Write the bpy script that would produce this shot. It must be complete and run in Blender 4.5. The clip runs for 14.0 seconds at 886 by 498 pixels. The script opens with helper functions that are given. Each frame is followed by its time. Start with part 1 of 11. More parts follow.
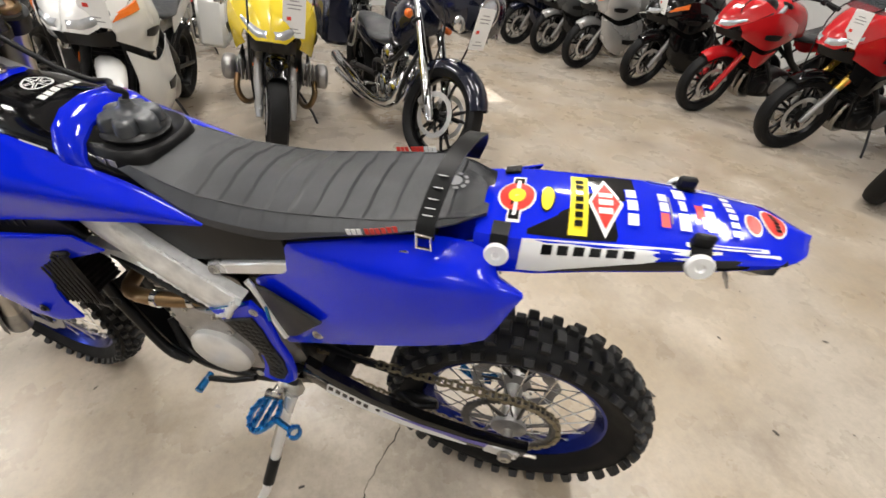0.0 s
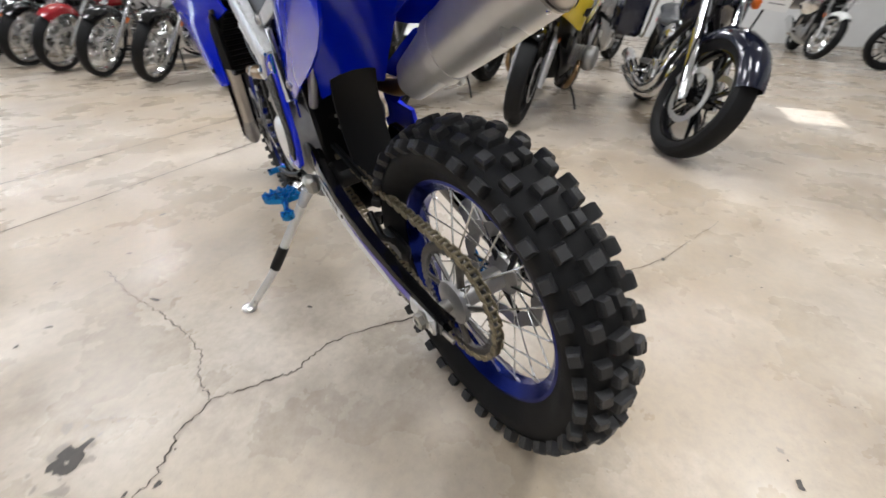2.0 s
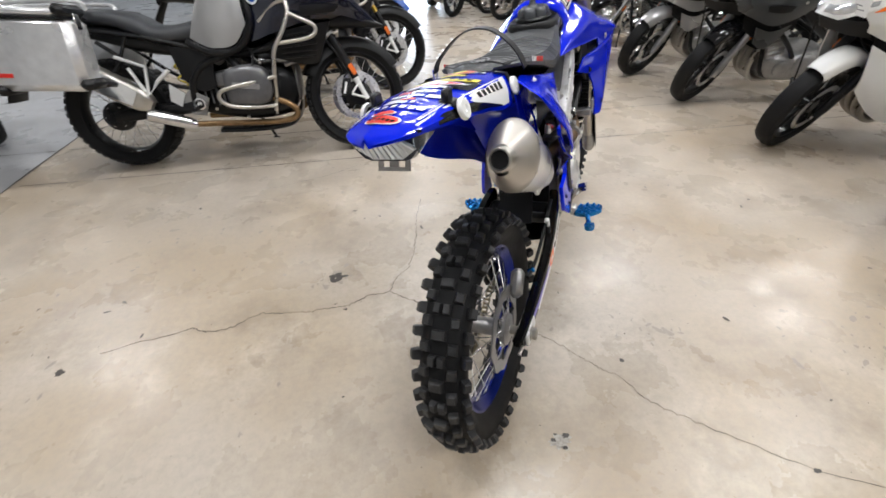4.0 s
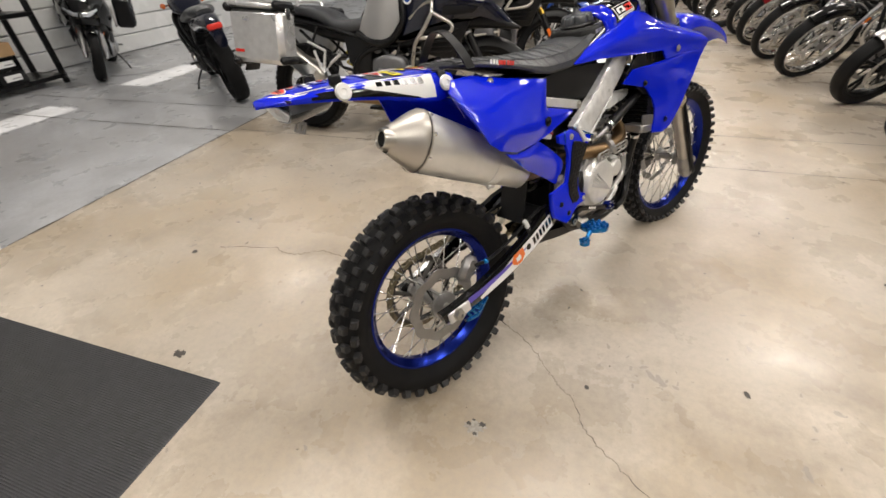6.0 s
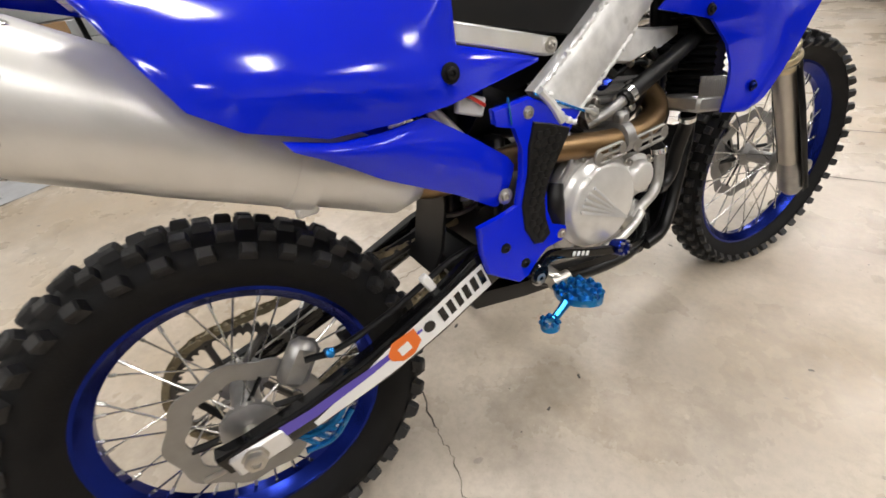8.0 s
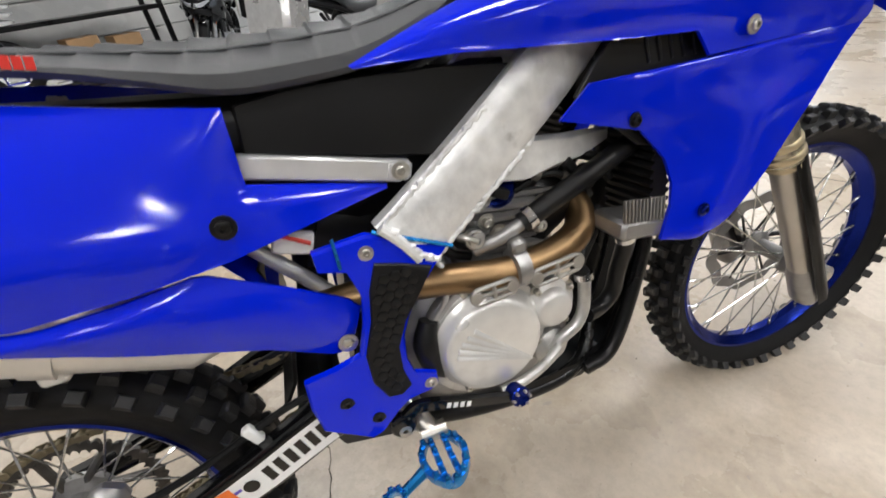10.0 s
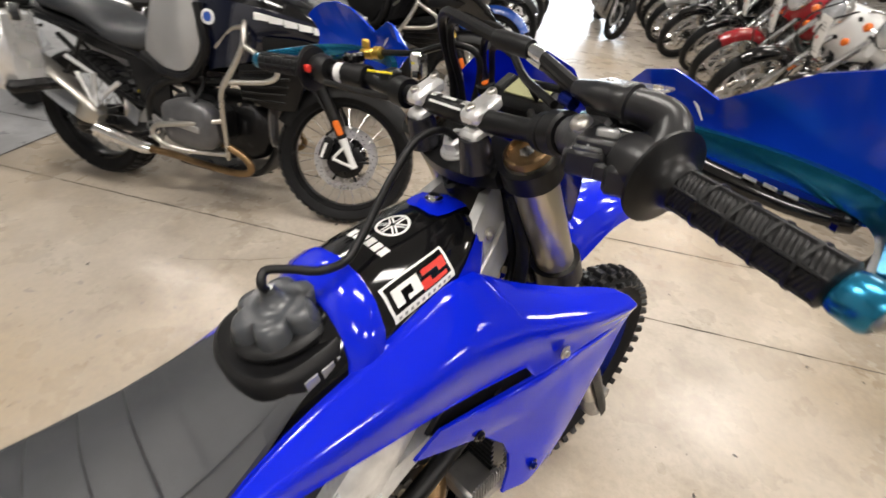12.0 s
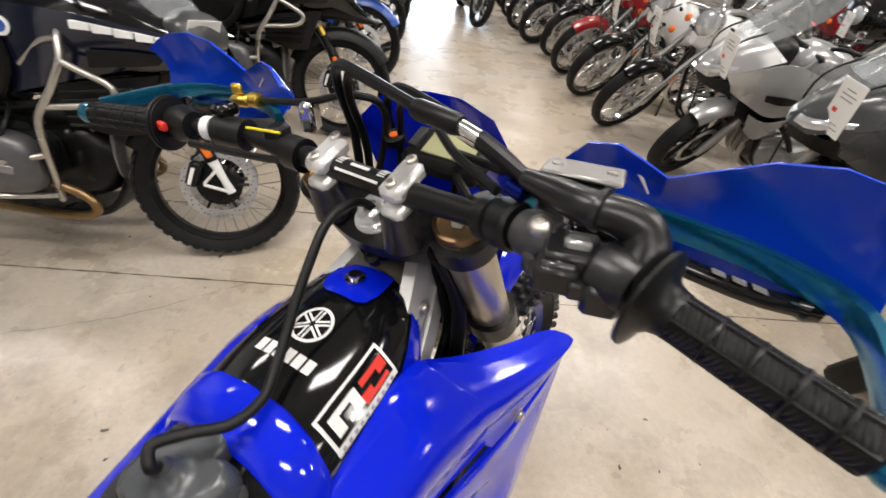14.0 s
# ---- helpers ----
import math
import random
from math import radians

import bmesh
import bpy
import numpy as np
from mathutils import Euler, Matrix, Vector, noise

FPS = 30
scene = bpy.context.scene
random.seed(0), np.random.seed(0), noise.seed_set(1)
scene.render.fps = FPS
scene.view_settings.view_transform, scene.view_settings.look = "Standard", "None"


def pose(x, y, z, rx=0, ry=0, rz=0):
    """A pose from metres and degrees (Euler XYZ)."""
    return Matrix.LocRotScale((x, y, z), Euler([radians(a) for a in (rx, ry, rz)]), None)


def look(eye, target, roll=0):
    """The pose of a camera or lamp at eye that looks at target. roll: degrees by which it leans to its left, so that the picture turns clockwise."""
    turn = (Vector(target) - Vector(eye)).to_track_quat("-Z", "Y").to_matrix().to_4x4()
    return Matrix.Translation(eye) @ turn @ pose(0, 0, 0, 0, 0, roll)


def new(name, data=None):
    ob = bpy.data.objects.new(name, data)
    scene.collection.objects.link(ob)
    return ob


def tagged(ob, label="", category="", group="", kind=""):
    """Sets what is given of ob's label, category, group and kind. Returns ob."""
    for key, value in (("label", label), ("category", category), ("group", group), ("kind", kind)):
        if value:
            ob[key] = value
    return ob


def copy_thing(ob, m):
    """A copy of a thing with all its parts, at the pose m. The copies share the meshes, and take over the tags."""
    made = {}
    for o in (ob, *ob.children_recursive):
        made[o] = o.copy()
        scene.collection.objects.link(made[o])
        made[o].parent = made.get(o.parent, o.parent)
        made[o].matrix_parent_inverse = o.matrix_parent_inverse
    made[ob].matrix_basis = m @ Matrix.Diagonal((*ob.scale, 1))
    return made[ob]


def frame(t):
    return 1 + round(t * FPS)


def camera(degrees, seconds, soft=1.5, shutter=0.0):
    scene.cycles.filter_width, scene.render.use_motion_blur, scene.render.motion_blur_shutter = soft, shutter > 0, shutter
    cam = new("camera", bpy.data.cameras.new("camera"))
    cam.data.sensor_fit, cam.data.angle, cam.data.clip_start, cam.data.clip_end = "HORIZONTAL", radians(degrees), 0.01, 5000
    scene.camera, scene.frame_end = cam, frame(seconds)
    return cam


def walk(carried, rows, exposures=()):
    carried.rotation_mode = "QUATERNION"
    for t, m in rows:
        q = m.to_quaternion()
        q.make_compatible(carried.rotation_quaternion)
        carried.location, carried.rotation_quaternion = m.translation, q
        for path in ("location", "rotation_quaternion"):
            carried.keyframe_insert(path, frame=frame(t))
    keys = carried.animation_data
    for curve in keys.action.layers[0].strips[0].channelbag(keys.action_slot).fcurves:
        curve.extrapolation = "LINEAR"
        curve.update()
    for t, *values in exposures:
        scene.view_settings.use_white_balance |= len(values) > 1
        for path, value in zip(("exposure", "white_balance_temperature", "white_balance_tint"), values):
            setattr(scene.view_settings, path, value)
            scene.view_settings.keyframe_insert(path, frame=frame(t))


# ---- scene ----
cam = camera(92.70, 14.0, 1.6, 0.3)
PATH = [
    (0.0, 0.0800, 0.7018, 1.2880, 54.177, -3.592, -166.527),
    (0.5, -0.0712, 0.7309, 1.2528, 56.147, -4.202, -162.309),
    (1.0, -0.1837, 0.6466, 1.0719, 59.858, -4.831, -152.407),
    (1.5, -0.3362, 0.5201, 0.8758, 59.710, -3.409, -137.761),
    (2.0, -0.5145, 0.4441, 0.8223, 58.572, -0.838, -123.972),
    (2.5, -0.6570, 0.3077, 0.8747, 57.384, 1.173, -108.964),
    (3.0, -0.6728, 0.1260, 0.9937, 55.675, 2.115, -92.839),
    (3.5, -0.7069, -0.0172, 1.1362, 54.064, 1.419, -79.683),
    (4.0, -0.8099, -0.2205, 1.2258, 53.009, 1.133, -67.791),
    (4.2, -0.8106, -0.2785, 1.2349, 52.817, 0.795, -65.049),
    (6.3, -0.4887, -0.8390, 1.2349, 53.987, 3.412, -37.221),
    (6.5, -0.4166, -0.8257, 1.2230, 53.799, 3.625, -35.615),
    (7.0, -0.2118, -0.7241, 1.1588, 53.549, 4.213, -33.064),
    (7.2, -0.1278, -0.6747, 1.1037, 53.103, 4.351, -32.342),
    (9.3, 0.3901, -0.5419, 0.8734, 54.998, 6.667, -24.843),
    (9.5, 0.4280, -0.5327, 0.9086, 54.640, 6.739, -23.573),
    (10.0, 0.5145, -0.5172, 1.0106, 54.557, 6.144, -21.500),
    (10.5, 0.5611, -0.5115, 1.1359, 54.150, 4.495, -21.260),
    (11.0, 0.5810, -0.4603, 1.2681, 53.423, 1.252, -24.067),
    (11.5, 0.6104, -0.3631, 1.3478, 51.874, -1.778, -31.400),
    (12.0, 0.6612, -0.2396, 1.3790, 50.499, -4.088, -43.563),
    (12.5, 0.6850, -0.0945, 1.3977, 50.421, -7.164, -57.310),
    (13.0, 0.7058, -0.0075, 1.4192, 50.297, -8.652, -65.849),
    (13.5, 0.7185, -0.0129, 1.4176, 50.021, -8.653, -66.031),
    (14.0, 0.7307, -0.1247, 1.4162, 50.309, -6.576, -59.512),
]

EXPOSURES = [(0.0, 0.06, 6450, 10), (1.0, 0.16, 6200, 10), (2.5, 0.13, 5900, 10), (4.0, 0.01, 6030, 10), (6.5, -0.05, 6700, 11), (7.0, -0.03, 6550, 11), (9.5, 0.08, 6300, 10), (10.5, 0.0, 6100, 10), (12.0, 0.04, 6600, 11), (14.0, 0.0, 6500, 11)]
walk(cam, [(t, pose(x, y, z, rx, ry, rz)) for t, x, y, z, rx, ry, rz in PATH], EXPOSURES)

# The hall's own axes: local x runs along the bays (a), local y along the aisle (b).
HALL = pose(0, 0, 0, 0, 0, -58.79)


# ---- light ----
world = bpy.data.worlds.new("sky")
scene.world = world
world.use_nodes = True
wn = world.node_tree.nodes
sky = wn.new("ShaderNodeTexSky")
sky.sky_type = "NISHITA"
sky.sun_disc = False
sky.sun_elevation = radians(64)
sky.sun_rotation = radians(120)
wn["Background"].inputs["Strength"].default_value = 0.12
world.node_tree.links.new(sky.outputs["Color"], wn["Background"].inputs["Color"])

sun_lamp = bpy.data.lights.new("sun", "SUN")
sun_lamp.energy, sun_lamp.angle, sun_lamp.color = 5.0, radians(0.5), (1.0, 0.95, 0.88)
sun = new("sun", sun_lamp)
sun.matrix_world = HALL @ look((0, 0, 8), (-0.6, 0.5, 6.4))

CEILING = 4.6
# The lamp at (-1.9, 0.4) is a fill, added to lighten the bike's shadow.
LAMP_PLACES = [(a, b) for b in (-2.6, 1.2, 5.0, 9.0, 13.5) for a in (0.75, 3.9)] + [(-1.9, 0.4), (-4.9, 4.6), (7.0, -1.5), (7.0, 4.0)]
for a, b in LAMP_PLACES:
    data = bpy.data.lights.new("ceiling_lamp", "AREA")
    data.shape, data.size, data.size_y = "RECTANGLE", 1.25, 0.5
    data.energy, data.color = 82.0, (1.0, 0.96, 0.90)
    lamp = new("ceiling_lamp", data)
    lamp.matrix_world = HALL @ pose(a, b, CEILING - 0.14)
# Daylight through the open doorway.
for a, b, turn, wide, power in ((1.0, 21.8, 180, 4.0, 320.0),):
    data = bpy.data.lights.new("door_daylight", "AREA")
    data.shape, data.size, data.size_y = "RECTANGLE", wide, 2.8
    data.energy, data.color = power, (0.80, 0.90, 1.0)
    lamp = new("door_daylight", data)
    lamp.matrix_world = HALL @ pose(a, b, 1.55, 90, 0, turn)


# ---- materials ----
def material(name, color, rough=0.5, metal=0.0, vary=0.12, scale=30.0, bump=0.0, bump_scale=200.0, coat=0.0, wear=0.0, wear_color=(0.5, 0.5, 0.5), random_tint=0.0, spec=0.5):
    m = bpy.data.materials.new(name)
    m.use_nodes = True
    n, k = m.node_tree.nodes, m.node_tree.links
    s = n["Principled BSDF"]
    s.inputs["Metallic"].default_value = metal
    s.inputs["Specular IOR Level"].default_value = spec
    s.inputs["Coat Weight"].default_value = coat
    s.inputs["Coat Roughness"].default_value = 0.06
    tc = n.new("ShaderNodeTexCoord")
    big, fine = n.new("ShaderNodeTexNoise"), n.new("ShaderNodeTexNoise")
    big.inputs["Scale"].default_value, big.inputs["Detail"].default_value = scale * 0.18, 4
    fine.inputs["Scale"].default_value, fine.inputs["Detail"].default_value = scale, 6
    for t in (big, fine):
        k.new(tc.outputs["Object"], t.inputs["Vector"])
    mixn = n.new("ShaderNodeMath")
    mixn.operation = "ADD"
    k.new(big.outputs["Fac"], mixn.inputs[0])
    k.new(fine.outputs["Fac"], mixn.inputs[1])
    span = n.new("ShaderNodeMapRange")
    span.inputs["From Min"].default_value, span.inputs["From Max"].default_value = 0.6, 1.4
    span.inputs["To Min"].default_value, span.inputs["To Max"].default_value = 1.0 - vary, 1.0 + vary
    k.new(mixn.outputs[0], span.inputs["Value"])
    tint = n.new("ShaderNodeMix")
    tint.data_type, tint.blend_type = "RGBA", "MULTIPLY"
    tint.inputs[0].default_value = 1.0
    tint.inputs[6].default_value = (*color, 1)
    k.new(span.outputs[0], tint.inputs[7])
    out = tint.outputs[2]
    if wear:
        ramp = n.new("ShaderNodeMapRange")
        ramp.inputs["From Min"].default_value, ramp.inputs["From Max"].default_value = 0.62, 0.72
        ramp.inputs["To Max"].default_value = wear
        w = n.new("ShaderNodeTexNoise")
        w.inputs["Scale"].default_value, w.inputs["Detail"].default_value = scale * 0.6, 8
        k.new(tc.outputs["Object"], w.inputs["Vector"])
        k.new(w.outputs["Fac"], ramp.inputs["Value"])
        over = n.new("ShaderNodeMix")
        over.data_type = "RGBA"
        k.new(ramp.outputs[0], over.inputs[0])
        k.new(out, over.inputs[6])
        over.inputs[7].default_value = (*wear_color, 1)
        out = over.outputs[2]
    if random_tint:
        info = n.new("ShaderNodeObjectInfo")
        rr = n.new("ShaderNodeMapRange")
        rr.inputs["To Min"].default_value, rr.inputs["To Max"].default_value = 1 - random_tint, 1 + random_tint
        k.new(info.outputs["Random"], rr.inputs["Value"])
        mm = n.new("ShaderNodeMix")
        mm.data_type, mm.blend_type = "RGBA", "MULTIPLY"
        mm.inputs[0].default_value = 1.0
        k.new(out, mm.inputs[6])
        k.new(rr.outputs[0], mm.inputs[7])
        out = mm.outputs[2]
    k.new(out, s.inputs["Base Color"])
    ro = n.new("ShaderNodeMapRange")
    ro.inputs["From Min"].default_value, ro.inputs["From Max"].default_value = 0.3, 0.7
    ro.inputs["To Min"].default_value, ro.inputs["To Max"].default_value = max(0.02, rough * 0.8), min(1.0, rough * 1.25)
    k.new(big.outputs["Fac"], ro.inputs["Value"])
    k.new(ro.outputs[0], s.inputs["Roughness"])
    if bump:
        bt = n.new("ShaderNodeTexNoise")
        bt.inputs["Scale"].default_value, bt.inputs["Detail"].default_value = bump_scale, 5
        k.new(tc.outputs["Object"], bt.inputs["Vector"])
        bn = n.new("ShaderNodeBump")
        bn.inputs["Strength"].default_value, bn.inputs["Distance"].default_value = bump, 0.002
        k.new(bt.outputs["Fac"], bn.inputs["Height"])
        k.new(bn.outputs["Normal"], s.inputs["Normal"])
    return m


def glass(name, color, rough=0.03):
    m = bpy.data.materials.new(name)
    m.use_nodes = True
    s = m.node_tree.nodes["Principled BSDF"]
    s.inputs["Base Color"].default_value = (*color, 1)
    s.inputs["Roughness"].default_value = rough
    s.inputs["Transmission Weight"].default_value = 0.92
    s.inputs["IOR"].default_value = 1.15
    return m


def glow(name, color, strength):
    m = bpy.data.materials.new(name)
    m.use_nodes = True
    s = m.node_tree.nodes["Principled BSDF"]
    s.inputs["Base Color"].default_value = (*color, 1)
    s.inputs["Emission Color"].default_value = (*color, 1)
    s.inputs["Emission Strength"].default_value = strength
    return m


BLUE = material("blue_plastic", (0.0015, 0.014, 0.60), 0.105, vary=0.08, scale=9, spec=0.32, coat=0.30, bump=0.03, bump_scale=28, wear=0.02, wear_color=(0.10, 0.12, 0.6))
BLUE_RIM = material("anodised_blue", (0.004, 0.015, 0.19), 0.20, 0.85, vary=0.12, scale=20)
TEAL = material("anodised_teal", (0.01, 0.17, 0.30), 0.25, 0.8, vary=0.15, scale=18, coat=0.3)
PEG_BLUE = material("anodised_light_blue", (0.02, 0.21, 0.55), 0.25, 0.85, vary=0.2, scale=60, wear=0.5, wear_color=(0.6, 0.68, 0.75))
RUBBER = material("tyre_rubber", (0.0055, 0.0055, 0.006), 0.62, spec=0.22, vary=0.25, scale=40, bump=0.25, bump_scale=260)
KNOB = material("tread_rubber", (0.017, 0.017, 0.018), 0.44, spec=0.45, vary=0.3, scale=60, bump=0.3, bump_scale=300, random_tint=0.3)
SEAT = material("grip_vinyl", (0.026, 0.028, 0.032), 0.42, spec=0.58, vary=0.15, scale=60, bump=0.35, bump_scale=900)
BLACK = material("black_plastic", (0.0045, 0.0045, 0.005), 0.40, spec=0.3, vary=0.2, scale=25, bump=0.08, bump_scale=400)
GLOSS_BLACK = material("gloss_black", (0.004, 0.004, 0.0045), 0.10, spec=0.4, vary=0.2, scale=10, coat=0.15)
FRAME_BLACK = material("satin_black_metal", (0.006, 0.006, 0.0065), 0.32, 0.1, spec=0.3, vary=0.2, scale=30, wear=0.15, wear_color=(0.2, 0.2, 0.2))
ALLOY = material("worn_aluminium", (0.74, 0.74, 0.74), 0.30, 0.6, vary=0.16, scale=22, bump=0.08, bump_scale=180, wear=0.5, wear_color=(0.75, 0.74, 0.70))
SPAR = material("scraped_aluminium", (0.76, 0.76, 0.755), 0.36, 0.40, vary=0.34, scale=30, bump=0.75, bump_scale=60, wear=0.9, wear_color=(0.40, 0.39, 0.37))
STEEL = material("brushed_steel", (0.52, 0.50, 0.46), 0.33, 0.95, vary=0.12, scale=40, bump=0.04, bump_scale=300)
DISC_STEEL = material("brake_disc_steel", (0.30, 0.295, 0.29), 0.40, 0.75, vary=0.15, scale=40)
CHROME = material("chrome", (0.72, 0.72, 0.72), 0.10, 1.0, vary=0.06, scale=12)
SPOKE = material("spoke_steel", (0.66, 0.66, 0.64), 0.24, 0.95, vary=0.08, scale=30)
CASE = material("engine_casting", (0.34, 0.335, 0.33), 0.36, 0.75, vary=0.2, scale=45, bump=0.2, bump_scale=420, wear=0.35, wear_color=(0.20, 0.19, 0.17))
ROAD_DISC = material("bright_disc_steel", (0.66, 0.65, 0.64), 0.30, 0.8, vary=0.12, scale=40)
PUMP_ALLOY = material("dull_pump_alloy", (0.52, 0.515, 0.50), 0.34, 0.7, vary=0.22, scale=50, bump=0.12, bump_scale=260, wear=0.4, wear_color=(0.28, 0.26, 0.23))
COVER = material("clutch_cover_alloy", (0.74, 0.73, 0.71), 0.34, 0.45, vary=0.12, scale=30, bump=0.06, bump_scale=200, wear=0.25, wear_color=(0.4, 0.38, 0.34))
BRONZE = material("heat_bronzed_pipe", (0.25, 0.160, 0.080), 0.34, 0.92, vary=0.40, scale=12, wear=0.4, wear_color=(0.25, 0.18, 0.16))
TITAN = material("titanium_tube", (0.50, 0.47, 0.43), 0.36, 0.75, vary=0.12, scale=20)
TAN = material("tan_anodised_fork", (0.50, 0.46, 0.36), 0.30, 0.85, vary=0.1, scale=16)
PALE_GOLD = material("pale_gold_collar", (0.58, 0.50, 0.34), 0.32, 0.8, vary=0.12, scale=40)
MUFFLER = material("brushed_muffler_alloy", (0.72, 0.71, 0.69), 0.34, 0.55, vary=0.10, scale=18, bump=0.06, bump_scale=240, wear=0.2, wear_color=(0.5, 0.48, 0.45))
GOLD = material("gold_anodised", (0.60, 0.40, 0.08), 0.28, 0.9, vary=0.1, scale=20)
CHAIN = material("chain_steel", (0.28, 0.24, 0.16), 0.45, 0.8, vary=0.3, scale=90, wear=0.4, wear_color=(0.10, 0.09, 0.07))
WHITE = material("white_vinyl", (0.78, 0.78, 0.77), 0.35, vary=0.04, scale=20, coat=0.2)
WHITE_PAINT = material("white_paint", (0.74, 0.74, 0.73), 0.25, vary=0.05, scale=12, coat=0.4)
YELLOW = material("yellow_vinyl", (0.78, 0.66, 0.02), 0.35, vary=0.06, scale=20)
YELLOW_PAINT = material("yellow_paint", (0.72, 0.55, 0.03), 0.25, vary=0.06, scale=12, coat=0.4)
RED = material("red_vinyl", (0.62, 0.03, 0.02), 0.35, vary=0.08, scale=20)
RED_PAINT = material("red_paint", (0.48, 0.010, 0.014), 0.2, vary=0.08, scale=10, coat=0.5)
MAROON = material("dark_red_paint", (0.25, 0.01, 0.015), 0.2, vary=0.1, scale=10, coat=0.5)
ORANGE = material("orange_plastic", (0.75, 0.16, 0.02), 0.25, vary=0.08, scale=20)
PURPLE = material("purple_vinyl", (0.10, 0.07, 0.42), 0.3, vary=0.1, scale=16)
SILVER_PAINT = material("silver_paint", (0.42, 0.42, 0.42), 0.28, 0.55, vary=0.06, scale=14, coat=0.4)
GREY_PAINT = material("warm_grey_paint", (0.27, 0.26, 0.25), 0.3, 0.4, vary=0.06, scale=14, coat=0.4)
DARK_GREY = material("dark_grey_paint", (0.055, 0.058, 0.06), 0.3, 0.3, vary=0.08, scale=14, coat=0.3)
NAVY_PAINT = material("dark_navy_paint", (0.005, 0.007, 0.020), 0.15, 0.2, vary=0.08, scale=10, coat=0.6)
BLUE_PAINT = material("bright_blue_paint", (0.015, 0.07, 0.36), 0.25, vary=0.08, scale=10, coat=0.5)
LCD = material("display_glass", (0.36, 0.36, 0.20), 0.25, vary=0.08, scale=30)
LENS = material("headlamp_lens", (0.55, 0.57, 0.60), 0.06, 0.5, vary=0.25, scale=40, coat=0.6)
TAIL = material("tail_lamp_lens", (0.07, 0.075, 0.085), 0.12, 0.5, vary=0.2, scale=30, coat=0.6)
CLEAR = glass("clear_screen", (0.90, 0.93, 0.94))
SMOKE = glass("smoked_screen", (0.30, 0.32, 0.34))
CARD = material("card", (0.80, 0.80, 0.79), 0.6, vary=0.03, scale=20)
INK = material("grey_print", (0.25, 0.25, 0.26), 0.6, vary=0.1, scale=20)
CARTON = material("brown_carton", (0.42, 0.26, 0.13), 0.8, vary=0.12, scale=14, bump=0.1, bump_scale=160)
WALL = material("painted_wall", (0.66, 0.66, 0.65), 0.75, vary=0.05, scale=6, bump=0.15, bump_scale=90)
MAT_RUBBER = material("ribbed_rubber_mat", (0.052, 0.053, 0.057), 0.6, spec=0.3, vary=0.2, scale=30, bump=0.2, bump_scale=260)
CRACK = material("crack_dirt", (0.055, 0.045, 0.036), 0.9, vary=0.3, scale=40)
SPALL = material("spalled_concrete", (0.40, 0.37, 0.33), 0.95, vary=0.4, scale=120, bump=0.9, bump_scale=240)
OILY = material("oil_stain", (0.060, 0.052, 0.045), 0.5, vary=0.4, scale=60)


def concrete(name, color, stain, warm, rough):
    m = bpy.data.materials.new(name)
    m.use_nodes = True
    n, k = m.node_tree.nodes, m.node_tree.links
    s = n["Principled BSDF"]
    tc = n.new("ShaderNodeTexCoord")

    def noise_at(scale, detail, rough_=0.55, shift=0.0):
        t = n.new("ShaderNodeTexNoise")
        t.inputs["Scale"].default_value, t.inputs["Detail"].default_value, t.inputs["Roughness"].default_value = scale, detail, rough_
        mp = n.new("ShaderNodeMapping")
        mp.inputs["Location"].default_value = (shift, shift * 1.7, 0)
        k.new(tc.outputs["Object"], mp.inputs["Vector"])
        k.new(mp.outputs["Vector"], t.inputs["Vector"])
        return t

    def remap(src, a, b, c, d):
        r = n.new("ShaderNodeMapRange")
        for key, v in (("From Min", a), ("From Max", b), ("To Min", c), ("To Max", d)):
            r.inputs[key].default_value = v
        k.new(src.outputs[0], r.inputs["Value"])
        return r

    def mix(fac, a, b, how="MIX"):
        x = n.new("ShaderNodeMix")
        x.data_type, x.blend_type = "RGBA", how
        k.new(fac.outputs[0], x.inputs[0])
        if isinstance(a, tuple):
            x.inputs[6].default_value = (*a, 1)
        else:
            k.new(a.outputs[2], x.inputs[6])
        x.inputs[7].default_value = (*b, 1)
        return x

    cloud = remap(noise_at(0.9, 6), 0.40, 0.60, 0.0, 1.0)
    c = mix(cloud, color, warm)
    blot = remap(noise_at(2.2, 10, 0.74, 3.1), 0.50, 0.70, 0.0, 0.62)
    c = mix(blot, c, stain)
    light = remap(noise_at(1.6, 7, 0.65, 7.7), 0.52, 0.70, 0.0, 0.65)
    c = mix(light, c, tuple(min(0.9, v * 1.35) for v in color))
    fine = remap(noise_at(38, 6, 0.7), 0.42, 0.75, 0.0, 0.45)
    c = mix(fine, c, tuple(v * 0.62 for v in color))
    grit = remap(noise_at(160, 3, 0.6, 1.3), 0.66, 0.74, 0.0, 0.6)
    c = mix(grit, c, tuple(v * 0.4 for v in color))
    k.new(c.outputs[2], s.inputs["Base Color"])
    r = remap(noise_at(3.0, 6, 0.6, 11.0), 0.3, 0.7, rough * 0.75, rough * 1.5)
    k.new(r.outputs[0], s.inputs["Roughness"])
    bn = n.new("ShaderNodeBump")
    bn.inputs["Strength"].default_value, bn.inputs["Distance"].default_value = 0.16, 0.003
    k.new(noise_at(55, 8, 0.7).outputs["Fac"], bn.inputs["Height"])
    k.new(bn.outputs["Normal"], s.inputs["Normal"])
    return m


CONCRETE = concrete("sealed_concrete", (0.475, 0.42, 0.355), (0.215, 0.17, 0.125), (0.42, 0.345, 0.255), 0.26)
